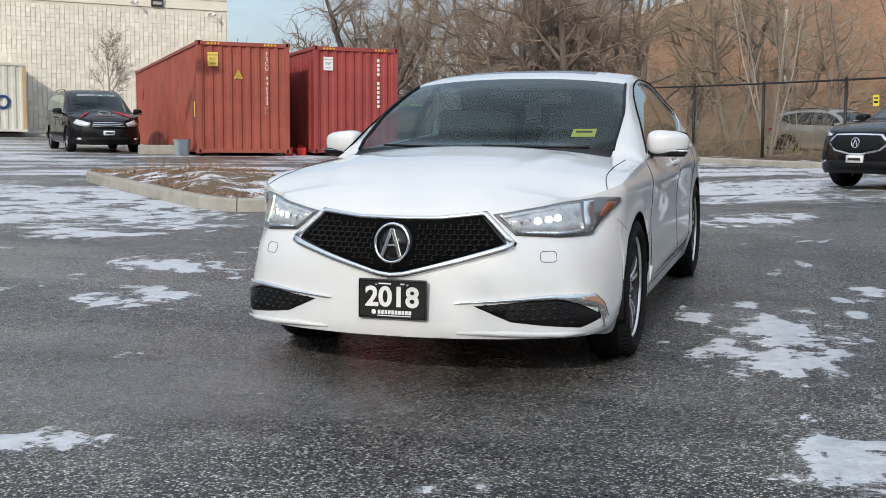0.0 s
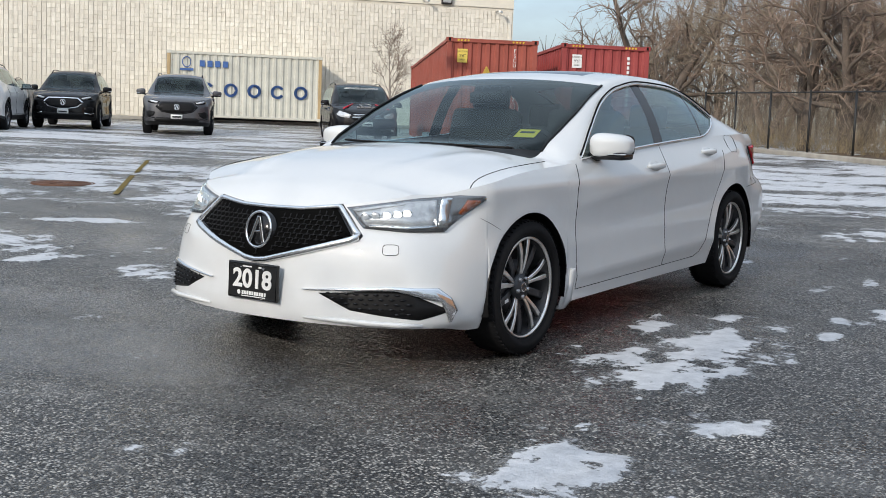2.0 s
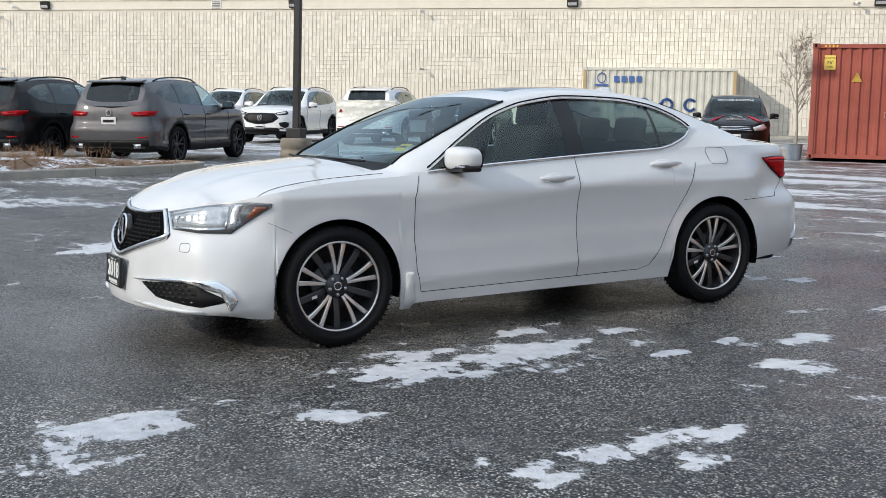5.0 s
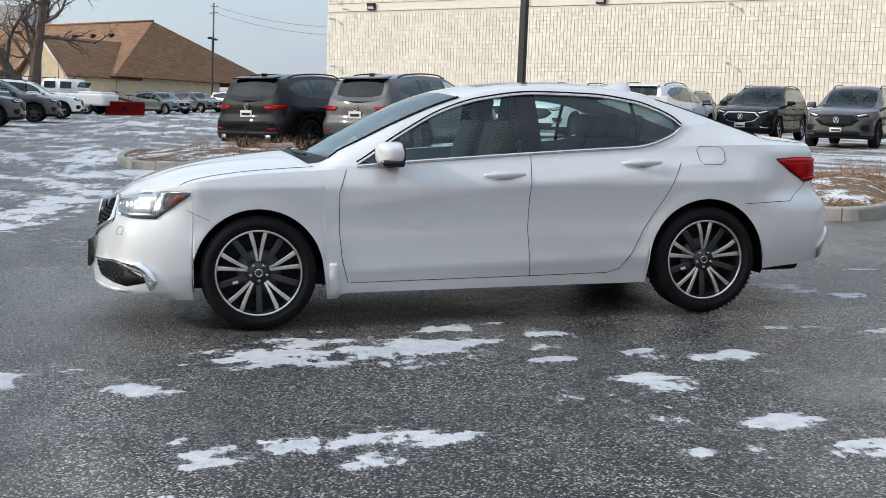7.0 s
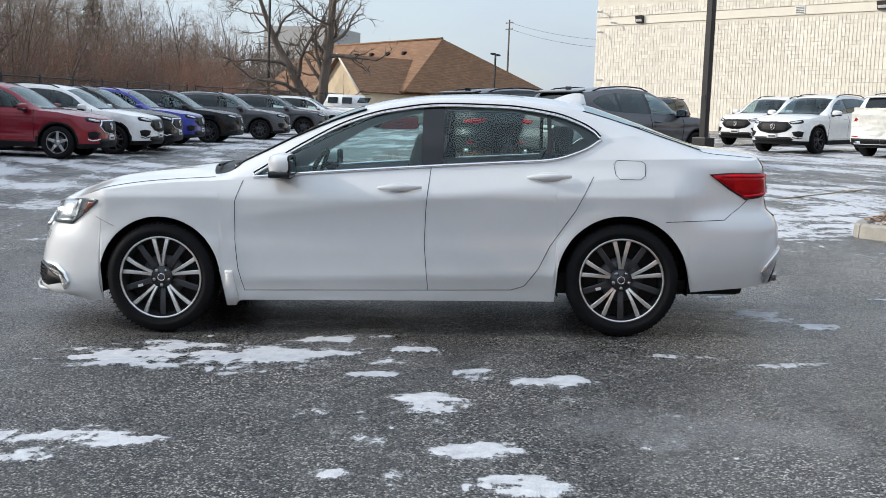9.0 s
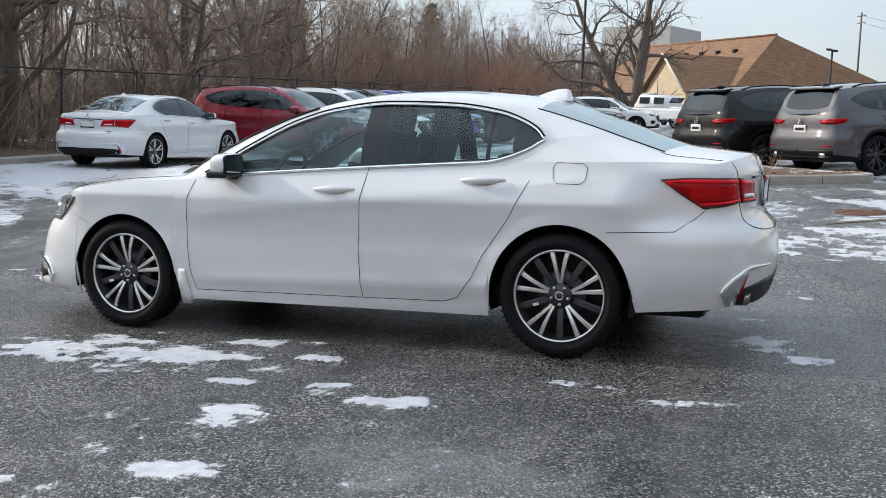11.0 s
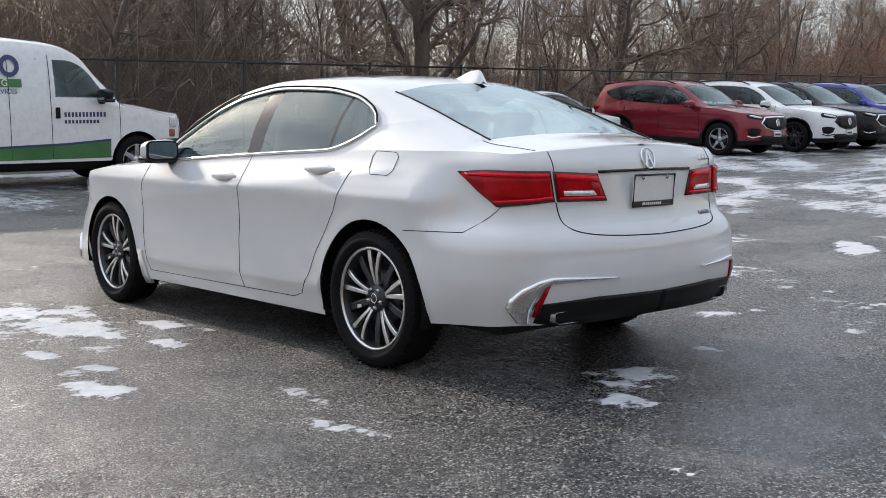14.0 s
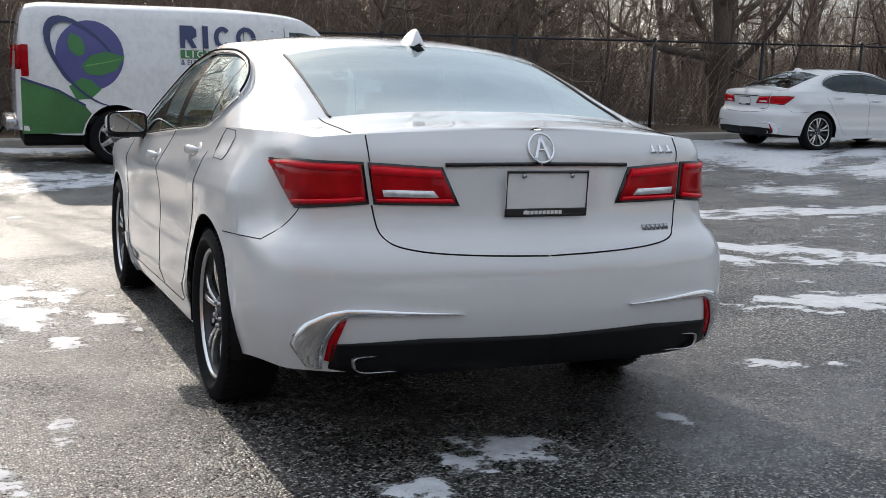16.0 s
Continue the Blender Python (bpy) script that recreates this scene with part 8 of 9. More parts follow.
# verge soil behind the kerbs
def verge(name, pts, label, h=.13):
    bm = bmesh.new()
    (x0, y0), (x1, y1), w = pts
    a, b = Vector((x0, y0, 0)), Vector((x1, y1, 0))
    t = (b - a).normalized()
    o = Vector((-t.y, t.x, 0))
    L = (b - a).length
    nu, nv = int(L / .5), int(w / .6)
    g = [[None] * (nv + 1) for _ in range(nu + 1)]
    for i in range(nu + 1):
        for j in range(nv + 1):
            p = a + t * (L * i / nu) + o * (.14 + w * (j / nv) ** 1.5)
            d = w * (j / nv) ** 1.5
            z = G(p.x, p.y) + h + .10 * noise.noise(Vector((p.x * .8, p.y * .8, 2))) * min(1, d) + .035 * max(0, d - 1.5)
            g[i][j] = bm.verts.new((p.x, p.y, z))
    for i in range(nu):
        for j in range(nv):
            bm.faces.new((g[i][j], g[i + 1][j], g[i + 1][j + 1], g[i][j + 1])).smooth = True
    me = bpy.data.meshes.new(name)
    bm.normal_update()
    bm.to_mesh(me)
    bm.free()
    me.materials.append(WOODSOIL)
    return tagged(new(name, me), label, "ground", kind="structure")


def wood_floor():
    n = Nodes("leaf_covered_soil")
    v = n.coords()
    a, b = n.noise(v, .8, 6, .6), n.noise(v, 22, 5, .7)
    col = n.ramp(b, ((.25, (.05, .035, .025)), (.6, (.13, .085, .05)), (.85, (.24, .16, .09))))
    n.set(color=n.blend(n.ramp(a, ((.58, 0.0), (.66, .75))), col, (.6, .61, .64)), rough=.95, normal=n.bump(b, .8, .03))
    return n.m


WOODSOIL = wood_floor()
verge("verge_south", ((60, -12.75), (-110, -12.75), 70), "leaf covered soil under the bare woods")
verge("verge_north", ((-7.4, 30.4), (30, -6.2), 45), "leaf covered verge behind the north kerb")
# ---- bare trees ----
def bark(name, lo, hi, pale=0.0):
    n = Nodes(name)
    v = n.coords((1, 1, .25))
    a, b = n.noise(v, 3.0, 5, .6), n.noise(v, 40, 4, .7)
    col = n.ramp(n.math("ADD", n.math("MULTIPLY", a, .6), n.math("MULTIPLY", b, .4)), ((.3, lo), (.7, hi)))
    if pale:
        # a random share of stems is coloured pale, as sunlit highlights
        isl = n.node("ShaderNodeNewGeometry").outputs["Random Per Island"]
        col = n.blend(n.ramp(isl, ((1 - pale - .02, 0.0), (1 - pale, 1.0))), col, (.44, .36, .27))
    n.set(color=col, rough=.9, normal=n.bump(b, .7, .01))
    return n.m


BARK = bark("grey_brown_bark", (.060, .046, .037), (.20, .16, .13))
TWIG = bark("brown_twig_bark", (.13, .092, .070), (.36, .27, .21))
PALE = bark("pale_grey_bark", (.20, .17, .14), (.38, .34, .29))
TAN_BRUSH = bark("tan_twig_bark", (.15, .115, .08), (.46, .37, .27), .2)
BRUSHWOOD = bark("brown_brush_bark", (.085, .060, .046), (.31, .225, .175), .16)
DARK_BARK = bark("dark_brown_bark", (.085, .066, .053), (.25, .20, .162))
RUSSET = bark("russet_twig_bark", (.17, .075, .048), (.32, .16, .105))


def rods(lines, sides=3):
    """One mesh of tapered rods; each line is (points, first radius, last radius)."""
    verts, faces = [], []
    ring = [(math.cos(2 * math.pi * k / sides), math.sin(2 * math.pi * k / sides)) for k in range(sides)]
    for pts, r0, r1 in lines:
        m = len(pts)
        start = len(verts)
        for i, p in enumerate(pts):
            t = (pts[min(m - 1, i + 1)] - pts[max(0, i - 1)]).normalized()
            u = t.cross(Vector((.31, .95, .05))).normalized()
            w = u.cross(t)
            r = mix(r0, r1, i / (m - 1))
            for c, s in ring:
                verts.append((p.x + (u.x * c + w.x * s) * r, p.y + (u.y * c + w.y * s) * r, p.z + (u.z * c + w.z * s) * r))
        for i in range(m - 1):
            for k in range(sides):
                a, b = start + i * sides + k, start + i * sides + (k + 1) % sides
                faces.append((a, b, b + sides, a + sides))
    return verts, faces


def rod_mesh(name, lines, sides, material):
    verts, faces = rods(lines, sides)
    me = bpy.data.meshes.new(name)
    me.from_pydata(verts, [], faces)
    me.materials.append(material)
    me.shade_smooth()
    return me


def limb(rg, p, d, length, wander, n, rise=0.0):
    pts = [p.copy()]
    d = d.normalized()
    for _ in range(n):
        d = (d + Vector((rg.gauss(0, wander), rg.gauss(0, wander), rg.gauss(0, wander) + rise))).normalized()
        pts.append(pts[-1] + d * (length / n))
    return pts


def side_way(rg, t, angle):
    u = t.cross(Vector((rg.gauss(0, 1), rg.gauss(0, 1), rg.gauss(0, 1)))).normalized()
    return (t * math.cos(angle) + u * math.sin(angle)).normalized()


def tree_lines(seed, tall, r, stems=1, limbs=10, lean=.05, open_=.75, first=.25, kids=(6, 6, 3), wander=.10):
    rg = random.Random(seed)
    wood, twig = [], []
    for s in range(stems):
        a = 2 * math.pi * s / stems + rg.uniform(0, 1)
        d = Vector((math.cos(a) * (lean + .22 * (stems > 1)), math.sin(a) * (lean + .22 * (stems > 1)), 1))
        h = tall * rg.uniform(.8, 1)
        tr = limb(rg, Vector((0, 0, -.25)), d, h, wander * .55, 9, .03)
        wood.append((tr, r, r * .18))
        for k in range(limbs):
            f = mix(first, .97, (k + rg.random()) / limbs)
            i = min(8, int(f * 9))
            p = tr[i].lerp(tr[i + 1], f * 9 - i)
            t = (tr[i + 1] - tr[i]).normalized()
            L = tall * (.46 - .26 * f) * rg.uniform(.7, 1.25)
            l1 = limb(rg, p, side_way(rg, t, rg.uniform(open_ * .7, open_ * 1.3)), L, wander * 1.3, 6, .05)
            r1 = r * (1 - .8 * f) * .55
            wood.append((l1, r1, r1 * .22))
            for _ in range(kids[0]):
                j = rg.randint(1, 5)
                q = l1[j].lerp(l1[j + 1], rg.random())
                t1 = (l1[j + 1] - l1[j]).normalized()
                l2 = limb(rg, q, side_way(rg, t1, rg.uniform(.4, 1.0)), L * rg.uniform(.3, .6), wander * 1.6, 4, .04)
                r2 = max(.006, r1 * .42)
                twig.append((l2, r2, .004))
                for _ in range(kids[1]):
                    j = rg.randint(0, 3)
                    q = l2[j].lerp(l2[j + 1], rg.random())
                    l3 = limb(rg, q, side_way(rg, (l2[j + 1] - l2[j]).normalized(), rg.uniform(.4, 1.1)), L * rg.uniform(.12, .3), wander * 2, 3, .03)
                    twig.append((l3, max(.0045, r2 * .5), .0025))
                    for _ in range(kids[2]):
                        j = rg.randint(0, 2)
                        q = l3[j].lerp(l3[j + 1], rg.random())
                        twig.append((limb(rg, q, side_way(rg, (l3[j + 1] - l3[j]).normalized(), rg.uniform(.5, 1.1)), L * rg.uniform(.05, .14), wander * 2, 2), .004, .002))
    return wood, twig


def tree(x, y, z, seed, label, wood_m=None, twig_m=None, **kw):
    t = thing("bare_tree", Matrix.Translation((x, y, z)), label, "tree")
    w, tw = tree_lines(seed, **kw)
    part("trunk", rod_mesh("trunk", w, 6, wood_m or BARK), None, t)
    part("crown", rod_mesh("crown", tw, 3, twig_m or TWIG), None, t, "fine bare twigs")
    return t


def soil_z(x, y):
    """Height of the wooded bank behind the south fence."""
    d = -12.75 - y
    return G(x, y) + .13 + .035 * max(0, d - 1.5)


WOOD_LABEL = "slender bare grey-brown tree in the winter woods"
protos = [
    tree(2.0, -17.5, soil_z(2, -17.5), 1, WOOD_LABEL, tall=11, r=.075, limbs=12, open_=.55, first=.2),
    tree(-9.0, -18.0, soil_z(-9, -18), 2, WOOD_LABEL, tall=12, r=.10, limbs=12, open_=.65, first=.25, lean=.15),
    tree(-18.0, -17.0, soil_z(-18, -17), 3, WOOD_LABEL, tall=9, r=.055, stems=3, limbs=7, open_=.5, first=.15),
    tree(-27.0, -18.5, soil_z(-27, -18.5), 4, "thick leaning bare tree in the winter woods", tall=13, r=.24, limbs=13, open_=.8, first=.2, lean=.22, wander=.14),
    tree(-36.0, -17.5, soil_z(-36, -17.5), 5, WOOD_LABEL, tall=7, r=.045, stems=5, limbs=6, open_=.45, first=.1, kids=(5, 5, 3)),
]
rg = random.Random(21)
WOODS = "trees of the winter woods"
for o in protos:
    o["group"] = WOODS
for k in range(190):
    x = rg.uniform(14, -100)
    y = -15.0 - 27 * rg.random() ** 1.35
    if x < -62:
        y -= 4
    s = rg.uniform(.6, .98) * (.62 if y > -20 else .82 if y > -26 else 1)
    p = rg.choice((0, 0, 1, 1, 2, 2, 3, 4, 4))
    c = copy_thing(protos[p], Matrix.Translation((x, y, soil_z(x, y))) @ Matrix.Rotation(rg.uniform(0, 6.28), 4, "Z") @ Matrix.Diagonal((s, s, s * rg.uniform(.9, 1.15), 1)))
    tagged(c, WOOD_LABEL if p != 3 else "thick leaning bare tree in the winter woods", "tree", WOODS)


# thick crooked old trees near the fence
oak = tree(-15.2, -15.6, soil_z(-15.2, -15.6), 52, "thick crooked bare tree with low spreading limbs by the fence", BARK, TWIG, tall=10, r=.26, stems=2, limbs=12, open_=.95, first=.1, lean=.3, wander=.2, kids=(8, 7, 3))
oak["group"] = WOODS
for x, y, s, a in ((-10.4, -19.2, .7, 2.2), (-24.5, -17.0, .7, .4), (-31.5, -17.8, .8, 5.4)):
    c = copy_thing(oak, Matrix.Translation((x, y, soil_z(x, y))) @ Matrix.Rotation(a, 4, "Z") @ Matrix.Diagonal((s, s, s, 1)))
    tagged(c, "thick crooked bare tree with low spreading limbs by the fence", "tree", WOODS)
# a front rank of crooked trees close behind the fence
for k in range(26):
    x, y = 10 - 2.55 * k + rg.uniform(-.9, .9), rg.uniform(-16.6, -14.6)
    p = (3, 1, 3, 4, 1, 2)[k % 6]
    s = rg.uniform(.32, .5)
    c = copy_thing(protos[p], Matrix.Translation((x, y, soil_z(x, y))) @ Matrix.Rotation(rg.uniform(0, 6.28), 4, "Z") @ Matrix.Diagonal((s, s, s, 1)))
    tagged(c, WOOD_LABEL if p != 3 else "thick leaning bare tree in the winter woods", "tree", WOODS)


def brush(name, rows, material, label, seed, sides=3):
    """rows: (number, x range, y range, least and most height, height of the ground)."""
    rg = random.Random(seed)
    lines = []
    for n, x0, x1, y0, y1, h0, h1, zf in rows:
        for _ in range(n):
            x, y = rg.uniform(x0, x1), rg.uniform(y0, y1)
            h = rg.uniform(h0, h1)
            b = Vector((x, y, zf(x, y) - .05))
            l = limb(rg, b, Vector((rg.gauss(0, .5), rg.gauss(0, .4), 1)), h, .22, 5)
            r = .0035 + .0022 * h
            lines.append((l, r, r * .4))
            for _ in range(4):
                j = rg.randint(1, 4)
                lines.append((limb(rg, l[j], side_way(rg, (l[j + 1] - l[j]).normalized(), rg.uniform(.5, 1.3)), h * rg.uniform(.2, .5), .2, 3), r * .55, r * .25))
    return tagged(new(name, rod_mesh(name, lines, sides, material)), label, "brush", kind="stuff")


brush("undergrowth", [(5200, 14, -66, -14.3, -19, .6, 3.2, soil_z), (2600, 14, -95, -18, -32, 1.5, 5.0, soil_z), (900, 22, -110, -30, -52, 3, 6, soil_z),
                      (2600, 14, -12, -14.6, -20, 1.2, 4.6, soil_z), (3400, 20, -14, -19, -32, 3.0, 8.0, soil_z)], BRUSHWOOD, "tangled brown undergrowth of bare stems", 5)
brush("red_shrubs", [(2600, -34, -66, -14.6, -22, 1.6, 4.4, soil_z)], RUSSET, "russet bare shrubs behind the fence", 6)


def north_z(x, y):
    return G(x, y) + .13


NORTH_LABEL = "crooked bushy bare tree behind the lot"
n0 = tree(-13.5, 46.0, north_z(-13.5, 46), 11, NORTH_LABEL, DARK_BARK, TAN_BRUSH, tall=10.5, r=.20, stems=2, limbs=10, open_=.95, first=.12, wander=.16, kids=(8, 8, 3))
n1 = tree(-6.0, 44.0, north_z(-6, 44), 12, NORTH_LABEL, DARK_BARK, TAN_BRUSH, tall=10, r=.16, stems=3, limbs=8, open_=.9, first=.1, wander=.17, kids=(7, 7, 3))
for x, y, s, a in ((-8.9, 36.6, 1.0, 1.2), (-7.3, 36.0, .95, 4.1), (-19.3, 47.0, 1.1, 2.6)):
    c = copy_thing(oak, Matrix.Translation((x, y, north_z(x, y))) @ Matrix.Rotation(a, 4, "Z") @ Matrix.Diagonal((s, s, s, 1)))
    tagged(c, "thick crooked bare tree behind the north fence", "tree", "trees north of the lot")
for o in (n0, n1):
    o["group"] = "trees north of the lot"
rg = random.Random(8)
for k, (x, y, s) in enumerate(((-20.5, 52, 1.0), (-17.3, 49, .85), (-15.6, 55, 1.1), (-10.0, 49, 1.0), (-8.2, 41, .85), (-3.5, 46, .95), (-1.5, 41, .85), (-11.8, 58, 1.2), (.8, 39.5, .9), (2.4, 33, .55), (6.6, 31, .65), (8.6, 29, .75), (10.5, 26, .8), (-24, 58, .9), (-5.5, 38, .75), (4.5, 36, .6))):
    c = copy_thing((n0, n1)[k % 2], Matrix.Translation((x, y, north_z(x, y))) @ Matrix.Rotation(rg.uniform(0, 6.28), 4, "Z") @ Matrix.Diagonal((s, s, s, 1)))
    tagged(c, NORTH_LABEL, "tree", "trees north of the lot")
tree(.55, 25.6, north_z(.55, 25.6), 31, "pale slim sapling with several upright stems by the fence", PALE, PALE, tall=7.0, r=.035, stems=4, limbs=7, open_=.42, first=.3, kids=(3, 3, 1), wander=.06)
tree(-23.6, 30.6, G(-23.6, 30.6), 33, "small round bare tree before the block wall", PALE, TWIG, tall=4.1, r=.06, stems=1, limbs=14, open_=.62, first=.35, kids=(7, 6, 2), wander=.07)
tree(-68.0, -10.9, G(-68, -10.9), 41, "large spreading bare tree with low crooked limbs", BARK, BARK, tall=13, r=.42, stems=3, limbs=9, open_=1.0, first=.12, kids=(6, 5, 2), wander=.16)
brush("fence_weeds", [(24, x, x + 1.4, 30.2 - (x + 5.9) * .973 - .2, 30.2 - (x + 5.9) * .973 + 1.0, .2, 1.3, north_z) for x in np.arange(-12.8, 10, .7)], DRYGRASS, "dry straw weeds and stems along the fence", 9)
brush("thicket", [(26, x, x + 1.6, 31.4 - (x + 5.9) * .973, 35.5 - (x + 5.9) * .973, .9, 3.0, north_z) for x in np.arange(-13.4, 1.2, .8)]
      + [(26, x, x + 2.0, 36 - (x + 5.9) * .973, 46 - (x + 5.9) * .973, 2.0, 5.0, north_z) for x in np.arange(-18, -8, 1.2)], TAN_BRUSH, "tan thicket of bare stems behind the fence", 10)


def far_woods(name, a, b, tall, n, seed, label):
    """A far line of bare crowns that closes the view."""
    rg = random.Random(seed)
    a, b = Vector((*a, 0)), Vector((*b, 0))
    lines = []
    for _ in range(n):
        p = a.lerp(b, rg.random()) + Vector((rg.uniform(-7, 7), rg.uniform(-7, 7), 0))
        p.z = G(max(-120, p.x), min(90, p.y)) - .3
        h = tall * rg.uniform(.55, 1.1)
        tr = limb(rg, p, Vector((rg.gauss(0, .1), rg.gauss(0, .1), 1)), h, .06, 4)
        lines.append((tr, .10, .03))
        for _ in range(7):
            j = rg.randint(1, 3)
            lines.append((limb(rg, tr[j], side_way(rg, Vector((0, 0, 1)), rg.uniform(.4, 1.0)), h * rg.uniform(.2, .4), .15, 3), .05, .015))
    return tagged(new(name, rod_mesh(name, lines, 3, BARK)), label, "woods", kind="stuff")


far_woods("far_woods", (-112, -40), (-165, -22), 9, 500, 3, "distant line of bare woods")
far_woods("far_woods", (-60, 110), (60, 80), 10, 500, 4, "distant bare woods behind the brick building")
# east line is added out of view, where nothing of the place is known
far_woods("far_woods", (60, -60), (110, 60), 10, 400, 5, "distant bare woods across the road")


def evergreen(x, y, z, tall, wide, seed, label):
    """A dark conifer: trunk, tiers of boughs and many short needle clumps."""
    rg = random.Random(seed)
    t = thing("evergreen_tree", Matrix.Translation((x, y, z)), label, "tree")
    wood, verts, faces = [([Vector((0, 0, -.3)), Vector((.1, 0, tall * .5)), Vector((0, .1, tall))], .22, .03)], [], []
    for _ in range(150):
        f = rg.random() ** .8
        h = tall * (.18 + .8 * f)
        reach = wide * (1 - f) ** .7 * rg.uniform(.55, 1.1) + .2
        a = rg.uniform(0, 6.283)
        tip = Vector((math.cos(a) * reach, math.sin(a) * reach, h - .12 * reach))
        base = Vector((0, 0, h))
        wood.append(([base, base.lerp(tip, .5) + Vector((0, 0, .08)), tip], .035, .008))
        for _ in range(26):
            c = base.lerp(tip, rg.uniform(.25, 1.05)) + Vector((rg.gauss(0, .16), rg.gauss(0, .16), rg.gauss(0, .12)))
            u = Vector((rg.gauss(0, 1), rg.gauss(0, 1), rg.gauss(0, .6))).normalized() * rg.uniform(.12, .3)
            w = u.cross(Vector((rg.gauss(0, 1), rg.gauss(0, 1), 1))).normalized() * rg.uniform(.03, .07)
            b = len(verts)
            verts += [tuple(c - u), tuple(c + w), tuple(c + u), tuple(c - w)]
            faces.append((b, b + 1, b + 2, b + 3))
    part("trunk", rod_mesh("trunk", wood, 4, BARK), None, t)
    me = bpy.data.meshes.new("crown")
    me.from_pydata(verts, [], faces)
    me.materials.append(plain("dark_needles", (.035, .05, .028), .8, 0, .5, 2))
    part("crown", me, None, t, "dark green needle clumps")


evergreen(-112, -43, soil_z(-112, -43), 11.0, 3.2, 5, "dark evergreen rising above the bare woods")
evergreen(-31.5, 58.5, north_z(-31.5, 58.5), 4.9, 2.0, 6, "small brown-green conifer behind the containers")
# ---- brick building behind the north fence ----
def brick_material():
    n = Nodes("brown_brick")
    tc = n.node("ShaderNodeTexCoord")
    sw = n.node("ShaderNodeSeparateXYZ")
    cb = n.node("ShaderNodeCombineXYZ")
    n.link(tc.outputs["Object"], sw.inputs[0])
    n.link(sw.outputs[0], cb.inputs[0])
    n.link(sw.outputs[2], cb.inputs[1])
    br = n.node("ShaderNodeTexBrick")
    for k, v in (("Color1", (.44, .22, .125, 1)), ("Color2", (.60, .33, .19, 1)), ("Mortar", (.36, .29, .22, 1)), ("Scale", 1.0), ("Mortar Size", .010), ("Brick Width", .20), ("Row Height", .0677), ("Bias", -.1)):
        br.inputs[k].default_value = v
    n.link(cb.outputs[0], br.inputs["Vector"])
    st = n.noise(n.coords((.3, .3, .12)), 1.0, 5, .6)
    n.set(color=n.blend(n.math("MULTIPLY", n.ramp(st, ((.45, 0.0), (.7, 1.0))), .3), br.outputs["Color"], (.20, .11, .07)), rough=.9, normal=n.bump(n.math("SUBTRACT", 1.0, br.outputs["Fac"]), .6, .006))
    return n.m


BRICK = brick_material()
ba, bb = Vector((-13.0, 69.5, 0)), Vector((33.0, .6, 0))
bl = (bb - ba).length
bt = (bb - ba).normalized()
bm4 = Matrix((bt, Vector((-bt.y, bt.x, 0)), Vector((0, 0, 1)))).transposed().to_4x4()
bm4.translation = ba
B_TOP = 9.3
brick_house = thing("brick_building", bm4, "long plain brown brick building with a pale coping band", "building")
part("wall", bm_box(bl, 24, B_TOP + 1, (bl / 2, 12, (B_TOP - 1) / 2)), BRICK, brick_house, "brown brick wall")
part("coping", bm_box(bl + .2, .45, .32, (bl / 2, .12, B_TOP + .16), .02), BAND, brick_house, "pale concrete coping")
part("roof", bm_box(bl - .4, 23.4, .1, (bl / 2, 12, B_TOP + .02)), GREY_TRIM, brick_house)
for u in (24.0, 41.2, 55):
    part("downpipe", bm_box(.12, .12, B_TOP - 1.2, (u, -.08, B_TOP / 2 + .5), .02), BAND, brick_house, "pale rain pipe")
SNOWBANK = bmesh.new()
bmesh.ops.create_grid(SNOWBANK, x_segments=40, y_segments=6, size=.5)
for v in SNOWBANK.verts:
    u, w = v.co.x + .5, v.co.y
    p = Vector((2.5, 35, 0)).lerp(Vector((13, 22.5, 0)), u) + Vector((.77, .64, 0)) * (w * 3.2)
    v.co = Vector((p.x, p.y, G(p.x, p.y) + .12 + .25 * (1 - (2 * w) ** 2) + .1 * noise.noise(Vector((p.x, p.y, 0)))))
sb = part("snow_bank", smooth_all(SNOWBANK), SNOW, None)
tagged(sb, "low bank of snow behind the fence", "snow", kind="stuff")
# yellow notice on the fence
fs = thing("fence_sign", Matrix.Translation((3.02, 21.52, G(3, 21.5) + 1.55)) @ Matrix.Rotation(math.atan2(-.69, .72), 4, "Z"), "small yellow notice wired to the fence", "sign")
part("plate", bm_box(.17, .006, .25, (0, -.035, 0), .004), YELLOW_PAPER, fs)
part("notice_bar", bm_box(.11, .003, .03, (0, -.040, .05)), SIGN_BLACK, fs)
part("notice_bar", bm_box(.11, .003, .05, (0, -.040, -.04)), SIGN_BLACK, fs)
for kind, x, y, fx, fy, col, word in ((SUVC, 2.4, 28.6, .75, -.66, SILVER_PAINT, "light grey"), (SUV, 7.2, 24.4, .7, -.7, BLACK_PAINT, "black")):
    c = copy_thing(kind, slope_pose(x, y, fx, fy, 1.43) @ Matrix.Diagonal((.95, .95, .88, 1)))
    repaint(c, col)
    tagged(c, f"{word} car parked behind the north fence", "car", "cars behind the fence")

